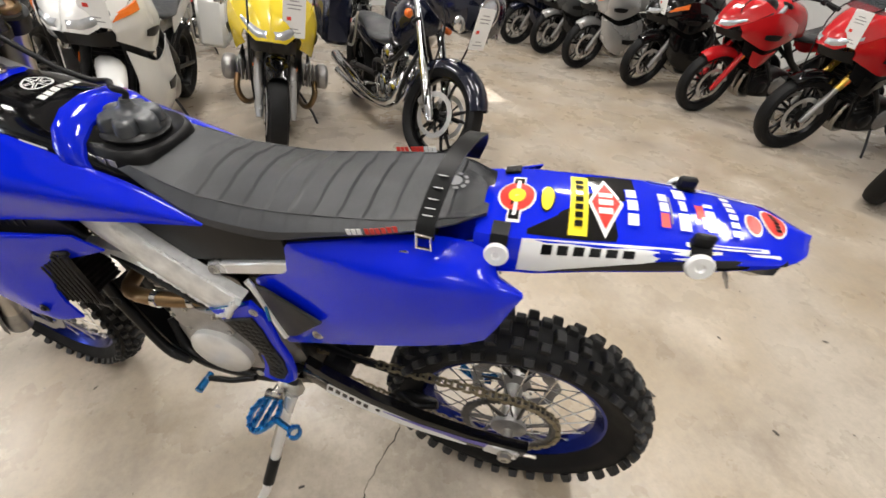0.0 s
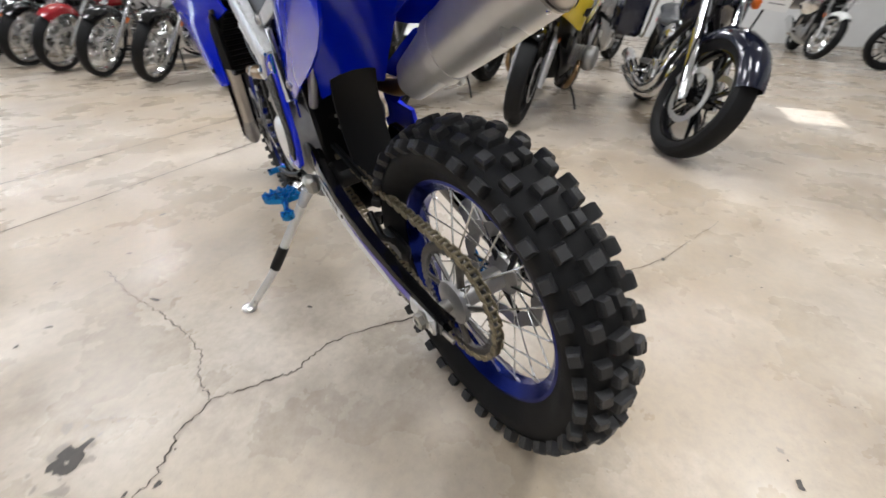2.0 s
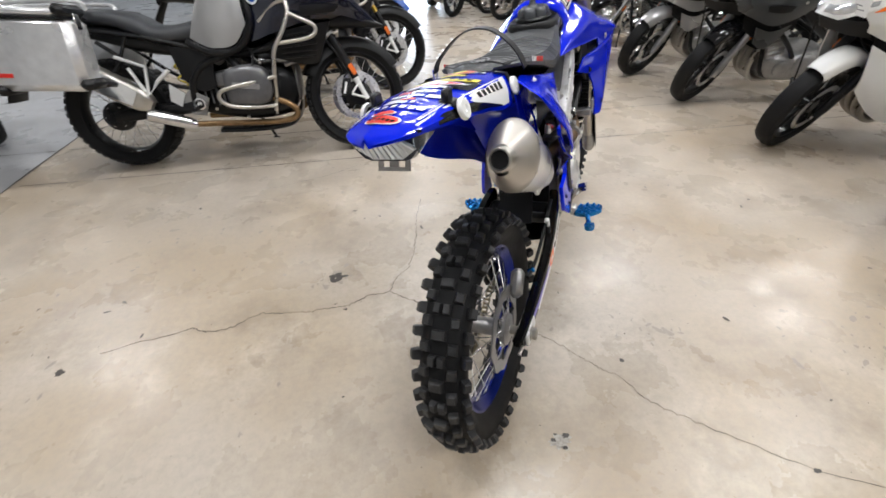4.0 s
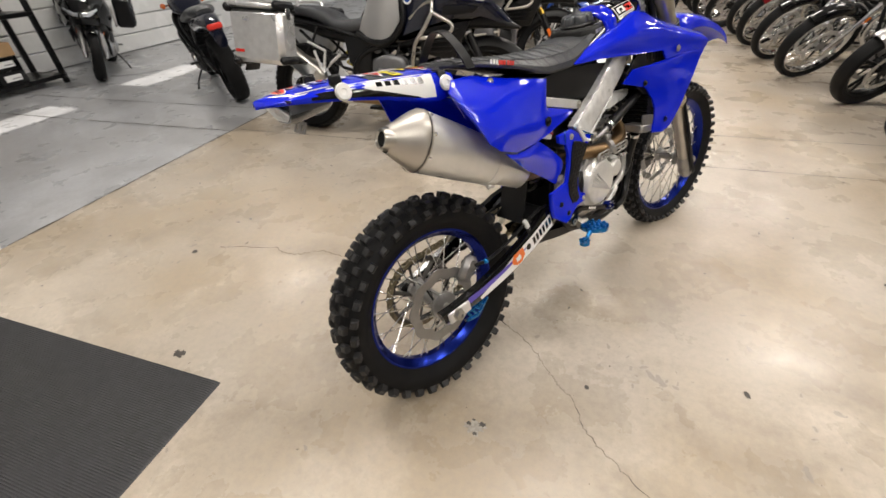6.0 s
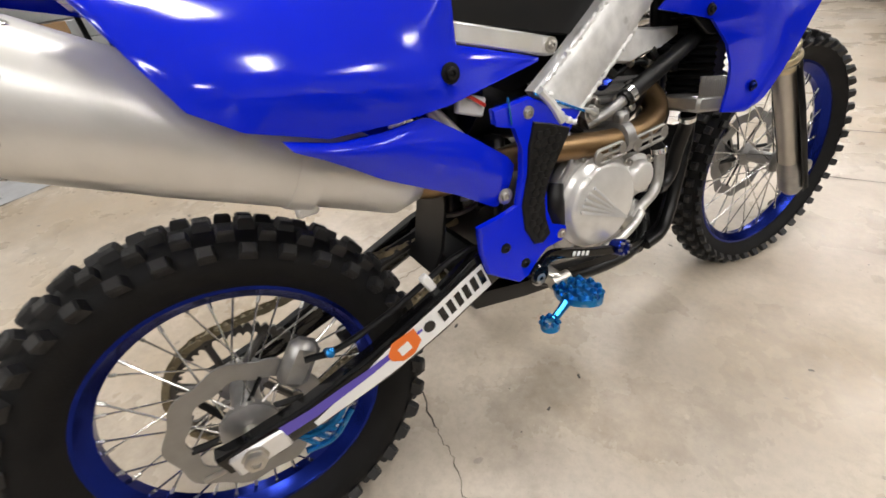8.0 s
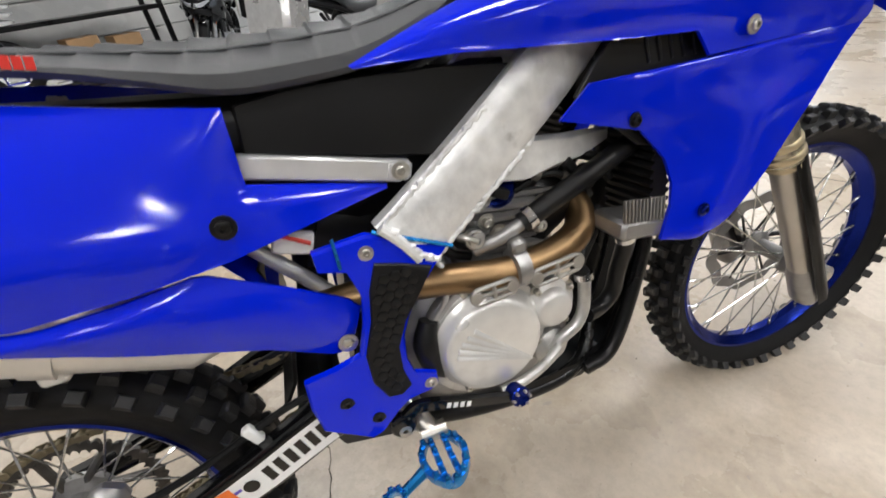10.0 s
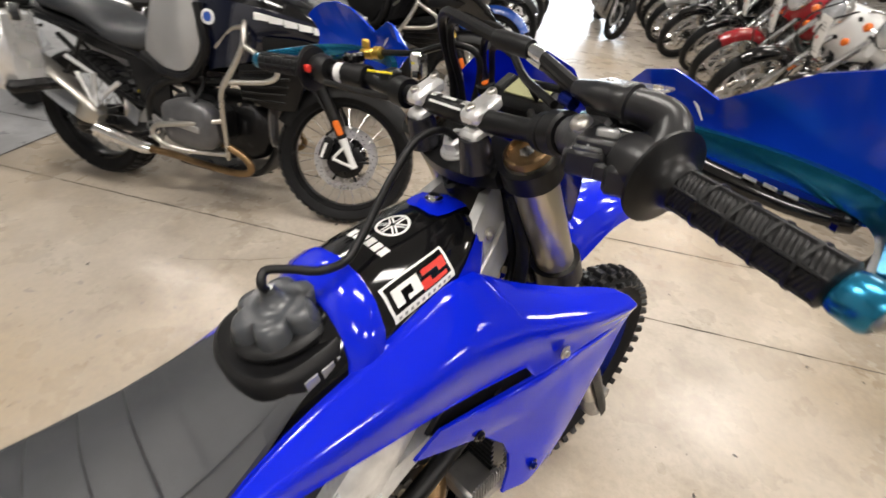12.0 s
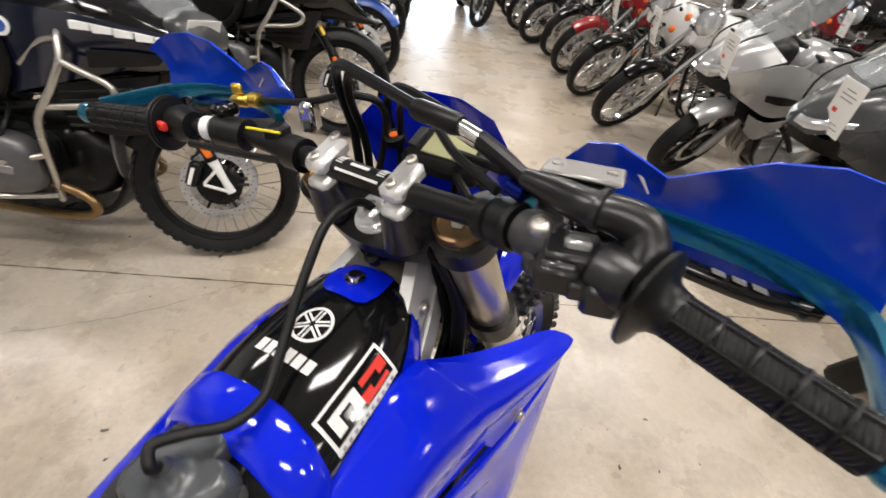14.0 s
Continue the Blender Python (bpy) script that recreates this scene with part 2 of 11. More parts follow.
# Same concrete in the bay, with its cooler, bluish light put into the colour.
CONCRETE_BAY_LIGHT = concrete("bay_light_concrete", (0.44, 0.448, 0.465), (0.23, 0.225, 0.22), (0.37, 0.372, 0.38), 0.28)


# ---- mesh building ----
def spline(points, count):
    """Points along a smooth curve through the given ones."""
    p = [Vector(q) for q in points]
    if len(p) == 2:
        return [p[0].lerp(p[1], i / (count - 1)) for i in range(count)]
    p = [p[0] * 2 - p[1]] + p + [p[-1] * 2 - p[-2]]
    out = []
    for i in range(count):
        u = i / (count - 1) * (len(p) - 3)
        j = min(int(u), len(p) - 4)
        t = u - j
        a, b, c, d = p[j:j + 4]
        out.append(0.5 * ((2 * b) + (c - a) * t + (2 * a - 5 * b + 4 * c - d) * t * t + (3 * b - a - 3 * c + d) * t ** 3))
    return out


def poly_at(points, count):
    """Points at even steps of a broken line's index."""
    p = [Vector(q) for q in points]
    out = []
    for i in range(count):
        u = i / (count - 1) * (len(p) - 1)
        j = min(int(u), len(p) - 2)
        out.append(p[j].lerp(p[j + 1], u - j))
    return out


class Shape:
    """Collects vertices and faces of one mesh."""

    def __init__(self):
        self.v, self.f = [], []

    def add(self, verts, faces, m=None):
        k = len(self.v)
        self.v += [tuple(m @ Vector(q)) if m else tuple(q) for q in verts]
        self.f += [tuple(k + i for i in face) for face in faces]
        return self

    def grid(self, rows, close_u=False, close_v=False):
        nu, nv = len(rows), len(rows[0])
        f = []
        for i in range(nu if close_u else nu - 1):
            for j in range(nv if close_v else nv - 1):
                f.append((i * nv + j, i * nv + (j + 1) % nv, ((i + 1) % nu) * nv + (j + 1) % nv, ((i + 1) % nu) * nv + j))
        return self.add([q for r in rows for q in r], f)

    def loft(self, rings, caps=True):
        k, n = len(self.v), len(rings[0])
        self.grid(rings, close_v=True)
        if caps:
            self.f.append(tuple(k + i for i in reversed(range(n))))
            last = k + (len(rings) - 1) * n
            self.f.append(tuple(last + i for i in range(n)))
        return self

    def tube(self, points, r, n=10, smooth=0, closed=False, caps=True, flat=1.0):
        p = spline(points, smooth) if smooth else [Vector(q) for q in points]
        rr = r if isinstance(r, (list, tuple)) else [r]
        rr = [rr[0]] * len(p) if len(rr) == 1 else [rr[min(len(rr) - 1, int(i / max(1, len(p) - 1) * (len(rr) - 1) + 1e-6))] * (1 - f) + rr[min(len(rr) - 1, int(i / max(1, len(p) - 1) * (len(rr) - 1) + 1e-6) + 1)] * f for i, f in ((i, (i / max(1, len(p) - 1) * (len(rr) - 1)) % 1.0) for i in range(len(p)))]
        rings, side = [], None
        for i, q in enumerate(p):
            a = p[(i - 1) % len(p)] if closed or i else p[0]
            b = p[(i + 1) % len(p)] if closed or i < len(p) - 1 else p[-1]
            d = (b - a).normalized()
            if side is None:
                side = d.orthogonal().normalized()
            side = (side - d * side.dot(d)).normalized()
            up = d.cross(side)
            rings.append([q + (side * math.cos(t) + up * math.sin(t) * flat) * rr[i] for t in (2 * math.pi * j / n for j in range(n))])
        if closed:
            return self.grid(rings, close_u=True, close_v=True)
        return self.loft(rings, caps)

    def lathe(self, profile, centre, axis, n=32, closed=False, start=0.0, sweep=360.0):
        """profile: (along the axis, radius)."""
        ax = Vector(axis).normalized()
        s = ax.orthogonal().normalized()
        u = ax.cross(s)
        c = Vector(centre)
        full = sweep >= 359.9
        steps = n if full else n + 1
        rows = []
        for i in range(steps):
            t = radians(start + sweep * i / n)
            w = s * math.cos(t) + u * math.sin(t)
            rows.append([c + ax * h + w * r for h, r in profile])
        k, m = len(self.v), len(profile)
        self.grid(rows, close_u=full, close_v=closed)
        if full and not closed:
            for j, flip in ((0, True), (m - 1, False)):
                if 1e-6 < profile[j][1] < 0.06:
                    ring = [k + i * m + j for i in range(steps)]
                    self.f.append(tuple(ring if flip else ring[::-1]))
        return self

    def disc(self, centre, axis, r, thick, n=32, bevel=0.0):
        b = bevel or thick * 0.2
        return self.lathe([(0, 0), (0, r - b), (b, r), (thick - b, r), (thick, r - b), (thick, 0)], centre, axis, n)

    def rod(self, a, b, r, n=8):
        return self.tube([a, b], r, n)

    def box(self, centre, size, m=None, bevel=0.0):
        x, y, z = (s / 2 for s in size)
        b = min(bevel or min(x, y, z) * 0.25, min(x, y, z) * 0.9)
        verts, faces = [], []
        for sx in (-1, 1):
            for sy in (-1, 1):
                for sz in (-1, 1):
                    verts += [(sx * x, sy * (y - b), sz * (z - b)), (sx * (x - b), sy * y, sz * (z - b)), (sx * (x - b), sy * (y - b), sz * z)]

        def at(sx, sy, sz, w):
            return ((sx > 0) * 4 + (sy > 0) * 2 + (sz > 0)) * 3 + w
        for s in (-1, 1):
            faces += [[at(s, -1, -1, 0), at(s, 1, -1, 0), at(s, 1, 1, 0), at(s, -1, 1, 0)][::s],
                      [at(-1, s, -1, 1), at(-1, s, 1, 1), at(1, s, 1, 1), at(1, s, -1, 1)][::s],
                      [at(-1, -1, s, 2), at(1, -1, s, 2), at(1, 1, s, 2), at(-1, 1, s, 2)][::s]]
            for q in (-1, 1):
                faces += [[at(s, q, -1, 0), at(s, q, 1, 0), at(s, q, 1, 1), at(s, q, -1, 1)][::-s * q],
                          [at(s, -1, q, 0), at(s, 1, q, 0), at(s, 1, q, 2), at(s, -1, q, 2)][::s * q],
                          [at(-1, s, q, 1), at(1, s, q, 1), at(1, s, q, 2), at(-1, s, q, 2)][::-s * q]]
                for w in (-1, 1):
                    faces.append([at(s, q, w, 0), at(s, q, w, 1), at(s, q, w, 2)][::s * q * w])
        place = Matrix.Translation(centre) @ (m or Matrix())
        return self.add(verts, faces, place)

    def slab(self, outline, lift, thick, sign=1, bevel=0.0):
        """A plate: outline in (x, z), its inner face at y = lift(x, z), thick outwards on the given side."""
        n = len(outline)
        cx, cz = sum(q[0] for q in outline) / n, sum(q[1] for q in outline) / n
        fn = lift if callable(lift) else (lambda x, z: lift)
        b = bevel or thick * 0.3
        rings = []
        for off, inset in ((0, 0), (thick - b, 0), (thick, b)):
            ring = []
            for x, z in outline:
                d = math.hypot(x - cx, z - cz) or 1
                ring.append((x - (x - cx) / d * inset, sign * (fn(x, z) + off), z - (z - cz) / d * inset))
            rings.append(ring)
        if sign > 0:
            rings = [r[::-1] for r in rings]
        return self.loft(rings)

    def skin(self, left, right, nu, nv, thick, bulge=0.0, smooth=False, sign=1, fold=0.0):
        """A curved sheet between two edge lines, given with y > 0; sign -1 mirrors it."""
        a = spline(left, nu) if smooth else poly_at(left, nu)
        b = spline(right, nu) if smooth else poly_at(right, nu)
        outer = []
        for i in range(nu):
            e = math.sin(math.pi * (0.08 + 0.84 * i / (nu - 1)))
            outer.append([a[i].lerp(b[i], j / (nv - 1)) + Vector((0, bulge * math.sin(math.pi * (j / (nv - 1)) ** (math.log(0.5) / math.log(fold) if fold else 1.0)) * e, 0)) for j in range(nv)])
        return self.shell(outer, thick, sign)

    def sheet(self, lines, nu, nv, thick, sign=1, straight=()):
        """A curved sheet through several long lines, given with y > 0; lines whose index is in straight keep their corners."""
        runs = [poly_at(q, nu) if k in straight else spline(q, nu) for k, q in enumerate(lines)]
        return self.shell([spline([r[i] for r in runs], nv) for i in range(nu)], thick, sign)

    def shell(self, outer, thick, sign=1):
        """Gives a grid of points a thickness towards y = 0; sign -1 mirrors it."""
        nu, nv = len(outer), len(outer[0])
        inner = [[q - Vector((0, thick, 0)) for q in r] for r in outer]
        if sign < 0:
            outer = [[Vector((q.x, -q.y, q.z)) for q in r] for r in outer]
            inner = [[Vector((q.x, -q.y, q.z)) for q in r] for r in inner]
        k = len(self.v)
        self.grid(outer)
        self.grid([r[::-1] for r in inner])
        m = nu * nv
        edge = [(i, 0) for i in range(nu)] + [(nu - 1, j) for j in range(1, nv)] + [(i, nv - 1) for i in range(nu - 2, -1, -1)] + [(0, j) for j in range(nv - 2, 0, -1)]
        for (i, j), (p, q) in zip(edge, edge[1:] + edge[:1]):
            self.f.append((k + i * nv + j, k + m + i * nv + nv - 1 - j, k + m + p * nv + nv - 1 - q, k + p * nv + q))
        return self

    def moved(self, m):
        self.v = [tuple(m @ Vector(q)) for q in self.v]
        return self

    def mesh(self, name, mat, sharp=38.0):
        data = bpy.data.meshes.new(name)
        data.from_pydata(self.v, [], self.f)
        data.polygons.foreach_set("use_smooth", [True] * len(data.polygons))
        fix = bmesh.new()
        fix.from_mesh(data)
        bmesh.ops.remove_doubles(fix, verts=fix.verts, dist=1e-5)
        bmesh.ops.recalc_face_normals(fix, faces=fix.faces)
        fix.to_mesh(data)
        fix.free()
        data.set_sharp_from_angle(angle=radians(sharp))
        data.materials.append(mat)
        return data


def part(name, shape, mat, parent, label="", sharp=38.0):
    """Links a shape as one mesh under a thing or a part."""
    ob = new(name, shape if isinstance(shape, bpy.types.Mesh) else shape.mesh(name, mat, sharp))
    ob.parent = parent
    return tagged(ob, label)


def thing(name, m, label, category, group="", shape=None, mat=None):
    ob = new(name, shape.mesh(name, mat) if shape else None)
    ob.matrix_world = m
    return tagged(ob, label, category, group)


def structure(name, shape, mat, label, m=None, category="structure"):
    ob = new(name, shape.mesh(name, mat))
    ob.matrix_world = m if m else HALL
    return tagged(ob, label, category, "", "structure")

# ---- the hall ----
SLIT = (-3.58, -0.95, -3.06, 0.70)      # gap added in the unseen ceiling for the sun strip: a0, b0, a1, b1
SLOT = (-3.58, 1.52, -3.06, 2.60)      # second length of that added gap
HOLE = (5.20, -3.12, 5.80, -2.72)      # small gap added in the same way for a sun patch
EDGE = (-7.3, -6.6, 11.0, 22.0)


def flat(shape, a0, b0, a1, b1, z, n=1):
    shape.grid([[(a0 + (a1 - a0) * i / n, b0 + (b1 - b0) * j / n, z) for j in range(n + 1)] for i in range(n + 1)])
    return shape


structure("floor", Shape().box(((EDGE[2] - 2.56) / 2, 7.7, -0.1), (EDGE[2] + 2.56, 29.0, 0.2), None, 0.002), CONCRETE, "sealed tan concrete floor with stains and cracks")
structure("floor_bay", Shape().box((-4.96, 7.7, -0.103), (4.78, 29.0, 0.2), None, 0.002), CONCRETE_BAY_LIGHT, "concrete floor of the side bay, tinted grey for its cooler light", None)
ceil = Shape()
cuts_a = sorted({EDGE[0], SLIT[0], SLIT[2], SLOT[0], SLOT[2], HOLE[0], HOLE[2], EDGE[2]})
cuts_b = sorted({EDGE[1], SLIT[1], SLIT[3], SLOT[1], SLOT[3], HOLE[1], HOLE[3], EDGE[3]})
for a0, a1 in zip(cuts_a, cuts_a[1:]):
    for b0, b1 in zip(cuts_b, cuts_b[1:]):
        open_ = any(h[0] <= a0 and a1 <= h[2] and h[1] <= b0 and b1 <= h[3] for h in (SLIT, SLOT, HOLE))
        if not open_:
            flat(ceil, a0, b0, a1, b1, CEILING)
            flat(ceil, a0, b0, a1, b1, CEILING + 0.12)
structure("ceiling", ceil, WALL, "off-white hall ceiling")


def wall(name, a0, b0, a1, b1, label, z0=0.0, z1=CEILING):
    return structure(name, Shape().box(((a0 + a1) / 2, (b0 + b1) / 2, (z0 + z1) / 2), (abs(a1 - a0), abs(b1 - b0), z1 - z0), None, 0.004), WALL, label)


wall("wall_south", EDGE[0], -6.8, EDGE[2], -6.6, "white painted wall")
wall("wall_east", 11.0, -6.6, 11.2, 22.0, "white painted wall")
wall("wall_north_a", EDGE[0], 22.0, -1.2, 22.2, "white painted wall")
wall("wall_north_b", 3.2, 22.0, 11.0, 22.2, "white painted wall")
wall("wall_north_head", -1.2, 22.0, 3.2, 22.2, "white painted wall", 3.2)
wall("wall_west", -7.5, -6.6, -7.3, 22.0, "white painted wall")
wall("wall_bay", -2.70, -6.6, -2.55, 0.07, "white partition wall ending at the bay opening")
structure("baseboard", Shape().box((-2.541, -3.3, 0.05), (0.012, 6.6, 0.1), None, 0.003), WHITE_PAINT, "white baseboard")
DAY = glow("daylight_outside", (0.72, 0.84, 1.0), 1.5)
structure("backdrop_north", Shape().box((1.0, 24.0, 1.5), (10.0, 0.05, 7.0)), DAY, "pale daylight beyond the open doorway", None, "backdrop")
# sectional door behind the shelves
shutter = thing("sectional_door", HALL @ pose(-7.24, 3.4, 0), "closed white sectional door with horizontal panels", "door")
for k in range(12):
    part("panel", Shape().box((0, 0, 0.13 + 0.255 * k), (0.05, 7.4, 0.245), None, 0.012), WHITE_PAINT, shutter)

# light fittings, with an unseen one for the added fill lamp too
for i, (a, b) in enumerate(LAMP_PLACES):
    if i == 0:
        fit0 = thing("ceiling_light", HALL @ pose(a, b, CEILING - 0.01), "long white ceiling light fitting, switched on", "lamp", "ceiling lights")
        body = Shape()
        body.box((0, 0, -0.03), (1.32, 0.56, 0.05), None, 0.01)
        part("housing", body, WHITE_PAINT, fit0)
        rim_ = Shape()
        for sx in (-1, 1):
            rim_.box((sx * 0.65, 0, -0.08), (0.02, 0.56, 0.06), None, 0.003)
            rim_.box((0, sx * 0.27, -0.08), (1.3, 0.02, 0.06), None, 0.003)
        part("frame", rim_, WHITE_PAINT, fit0)
    else:
        copy_thing(fit0, HALL @ pose(a, b, CEILING - 0.01))


# joints, cracks and marks in the floor
def ribbon(points, width, z, seed, wander=0.0, steps=10):
    rnd = random.Random(seed)
    p = poly_at([(a, b, z) for a, b in points], (len(points) - 1) * steps + 1)
    s = Shape()
    rows = []
    for i, q in enumerate(p):
        d = (p[min(len(p) - 1, i + 1)] - p[max(0, i - 1)]).normalized()
        side = Vector((-d.y, d.x, 0))
        off = side * rnd.uniform(-wander, wander)
        w = width * rnd.uniform(0.35, 1.25) / 2 if wander else width / 2
        rows.append([q + off - side * w, q + off + side * w])
    return s.grid(rows)


JOINTS = [([(-2.5, 1.93), (0.3, 1.93), (4.0, 1.935), (10.9, 1.94)], 0.0080), ([(-2.5, 2.49), (0.3, 2.495), (4.0, 2.50), (10.9, 2.5)], 0.0085)]
for i, (pts, w) in enumerate(JOINTS):
    tagged(structure("floor_joint", ribbon(pts, w, 0.0015, 40 + i, 0.0012, 60), CRACK, "dark saw-cut joint in the concrete"), "", "joint")
tagged(structure("floor_joint", ribbon([(-2.56, 0.1), (-2.57, 6.0), (-2.57, 21.9)], 0.014, 0.0015, 50, 0.004, 60), CRACK, "dark joint at the bay opening"), "", "joint")
tagged(structure("floor_joint", ribbon([(-7.2, 2.45), (-4.6, 2.45), (-2.58, 2.48)], 0.010, 0.0015, 51, 0.004, 50), CRACK, "cracked joint in the bay slab"), "", "joint")
tagged(structure("floor_joint", ribbon([(-7.2, 1.84), (-4.5, 1.85), (-2.58, 1.88)], 0.010, 0.0015, 52, 0.006, 40), CRACK, "cracked joint in the bay slab"), "", "joint")
CRACKS = [
    ([(-1.35, 0.40), (-1.047, 0.473), (-0.97, 0.438), (-0.893, 0.449), (-0.801, 0.509), (-0.715, 0.497), (-0.603, 0.483), (-0.525, 0.492), (-0.452, 0.490), (-0.36, 0.538), (-0.268, 0.546), (-0.192, 0.482), (-0.122, 0.428), (-0.036, 0.425), (0.043, 0.393), (0.20, 0.253)], 0.0042),
    ([(0.20, 0.253), (0.275, 0.204), (0.341, 0.139), (0.383, 0.074), (0.43, 0.022), (0.48, -0.02), (0.52, -0.112), (0.571, -0.17), (0.698, -0.268), (0.867, -0.404), (1.3, -0.62)], 0.0024),
    ([(-0.268, 0.546), (-0.25, 0.614), (-0.18, 0.691), (-0.149, 0.77), (-0.129, 0.86), (-0.113, 0.982), (-0.094, 1.118), (-0.05, 1.3)], 0.0032),
    ([(-0.98, 1.58), (-0.6, 1.70), (-0.2, 1.93)], 0.002),
]
for i, (pts, w) in enumerate(CRACKS):
    tagged(structure("floor_crack", ribbon(pts, w, 0.0015, 60 + i, 0.006, 9), CRACK, "thin dark crack wandering through the concrete"), "", "crack")


def blot(a, b, r, seed, mat, name, label, squeeze=0.7):
    rnd = random.Random(seed)
    n = 22
    ring_ = []
    for k in range(n):
        t = 2 * math.pi * k / n
        q = r * rnd.uniform(0.55, 1.15)
        ring_.append((a + math.cos(t) * q, b + math.sin(t) * q * squeeze, 0.0012))
    s = Shape().add([(a, b, 0.0014)] + ring_, [(0, 1 + k, 1 + (k + 1) % n) for k in range(n)])
    return tagged(structure(name, s, mat, label), "", "mark")


blot(0.196, -0.205, 0.038, 1, SPALL, "floor_spall", "pale chipped patch in the concrete")
blot(-0.497, 0.682, 0.045, 2, OILY, "floor_stain", "dark worn spot on the concrete")
blot(-0.455, 0.473, 0.010, 3, OILY, "floor_stain", "small dark spot on the concrete")
blot(-1.451, 0.331, 0.022, 4, OILY, "floor_stain", "small dark spot on the concrete")
blot(-0.978, -0.237, 0.028, 5, OILY, "floor_stain", "small dark spot on the concrete")
blot(0.867, -0.404, 0.012, 6, OILY, "floor_stain", "small dark spot on the concrete")
for k, (da, db, q) in enumerate(((0.02, 0.015, 0.012), (-0.022, 0.008, 0.010), (0.006, -0.02, 0.009), (-0.01, 0.024, 0.006))):
    blot(0.196 + da, -0.205 + db, q, 20 + k, OILY, "floor_stain", "dark pit in the chipped patch").location.z = 0.002
rnd = random.Random(9)


def flecks(name, spots, mat, label):
    """Many small flat marks; spots: centre a, b, spread a, b, count, least and most radius."""
    s = Shape()
    for ca, cb, sa, sb, count, r0, r1 in spots:
        for k in range(count):
            a, b = (rnd.gauss(ca, sa), rnd.gauss(cb, sb)) if count < 200 else (rnd.uniform(ca - sa, ca + sa), rnd.uniform(cb - sb, cb + sb))
            r = r0 + (r1 - r0) * rnd.random() ** 3
            turn, long_ = rnd.uniform(0, 3.14), rnd.uniform(1.0, 2.6)
            n = 8
            ring_ = []
            for j in range(n):
                t, q = 2 * math.pi * j / n, r * rnd.uniform(0.5, 1.3)
                x, y = math.cos(t) * q * long_, math.sin(t) * q
                ring_.append((a + x * math.cos(turn) - y * math.sin(turn), b + x * math.sin(turn) + y * math.cos(turn), 0.0009 + 0.00002 * (k % 120)))
            s.add(ring_, [tuple(range(n))])
    ob = structure(name, s, mat, label)
    return tagged(ob, "", "grit", "", "stuff")


flecks("floor_flecks", [(0.1, 0.3, 2.5, 2.7, 380, 0.0012, 0.008)], OILY, "scattered dark flecks and grit on the concrete")
SCUFF = concrete("scuffed_concrete", (0.36, 0.32, 0.275), (0.22, 0.185, 0.15), (0.30, 0.26, 0.215), 0.5)
flecks("floor_scuffs", [(1.38, 0.0, 0.13, 0.10, 36, 0.003, 0.012), (1.62, -0.12, 0.10, 0.08, 24, 0.003, 0.012), (0.72, 0.12, 0.06, 0.05, 24, 0.003, 0.012), (-0.50, 0.68, 0.05, 0.04, 26, 0.003, 0.012), (-0.9, 1.35, 0.30, 0.16, 40, 0.003, 0.012), (-1.5, 1.2, 0.25, 0.2, 30, 0.003, 0.011), (0.0, 0.0, 2.4, 2.2, 220, 0.002, 0.009)], SCUFF, "worn and scuffed dark patches in the concrete")

# ribbed rubber mat
rib_mat = Shape()
rows = []
nr = 150
for k in range(nr * 4 + 1):
    b = -0.30 - 1.2 * k / (nr * 4)
    z = 0.010 if k % 4 in (1, 2) else 0.0065
    rows.append([(-2.35, b, z), (-0.74, b, z), (-0.724, b, 0.004), (-0.718, b, 0.0)])
rib_mat.grid(rows)
rib_mat.grid([[(-2.35, -0.298, 0.0), (-0.718, -0.298, 0.0)], [(-2.35, -0.30, 0.0065), (-0.74, -0.30, 0.0065)]])
thing("rubber_mat", HALL, "black ribbed rubber floor mat lying on the concrete", "mat", "", rib_mat, MAT_RUBBER)

# ---- the blue off-road motorcycle ----
# Its own frame: x ahead, y to its left, z up, from the middle of the rear axle; it leans on its stand.
bike = thing("dirt_bike", pose(0, 0, 0.323, -8.924, 0.091, 0), "blue off-road motorcycle leaning on its side stand on concrete", "motorcycle")


def mirrored(name, build, mat, parent, label="", sharp=38.0):
    """The same part on both sides; build(sign) gives its shape."""
    return [part(name, build(s), mat, parent, label, sharp) for s in (1, -1)]


def bolt_shape(x, y, z, r=0.007, sign=1, out=0.006):
    s = Shape()
    s.lathe([(0, r * 1.7), (0.002, r * 1.7), (0.0025, r * 1.05), (out, r), (out + 0.001, r * 0.8), (out + 0.001, r * 0.45), (out - 0.002, r * 0.4), (out - 0.002, 0)], (x, sign * y, z), (0, sign, 0), 14)
    return s


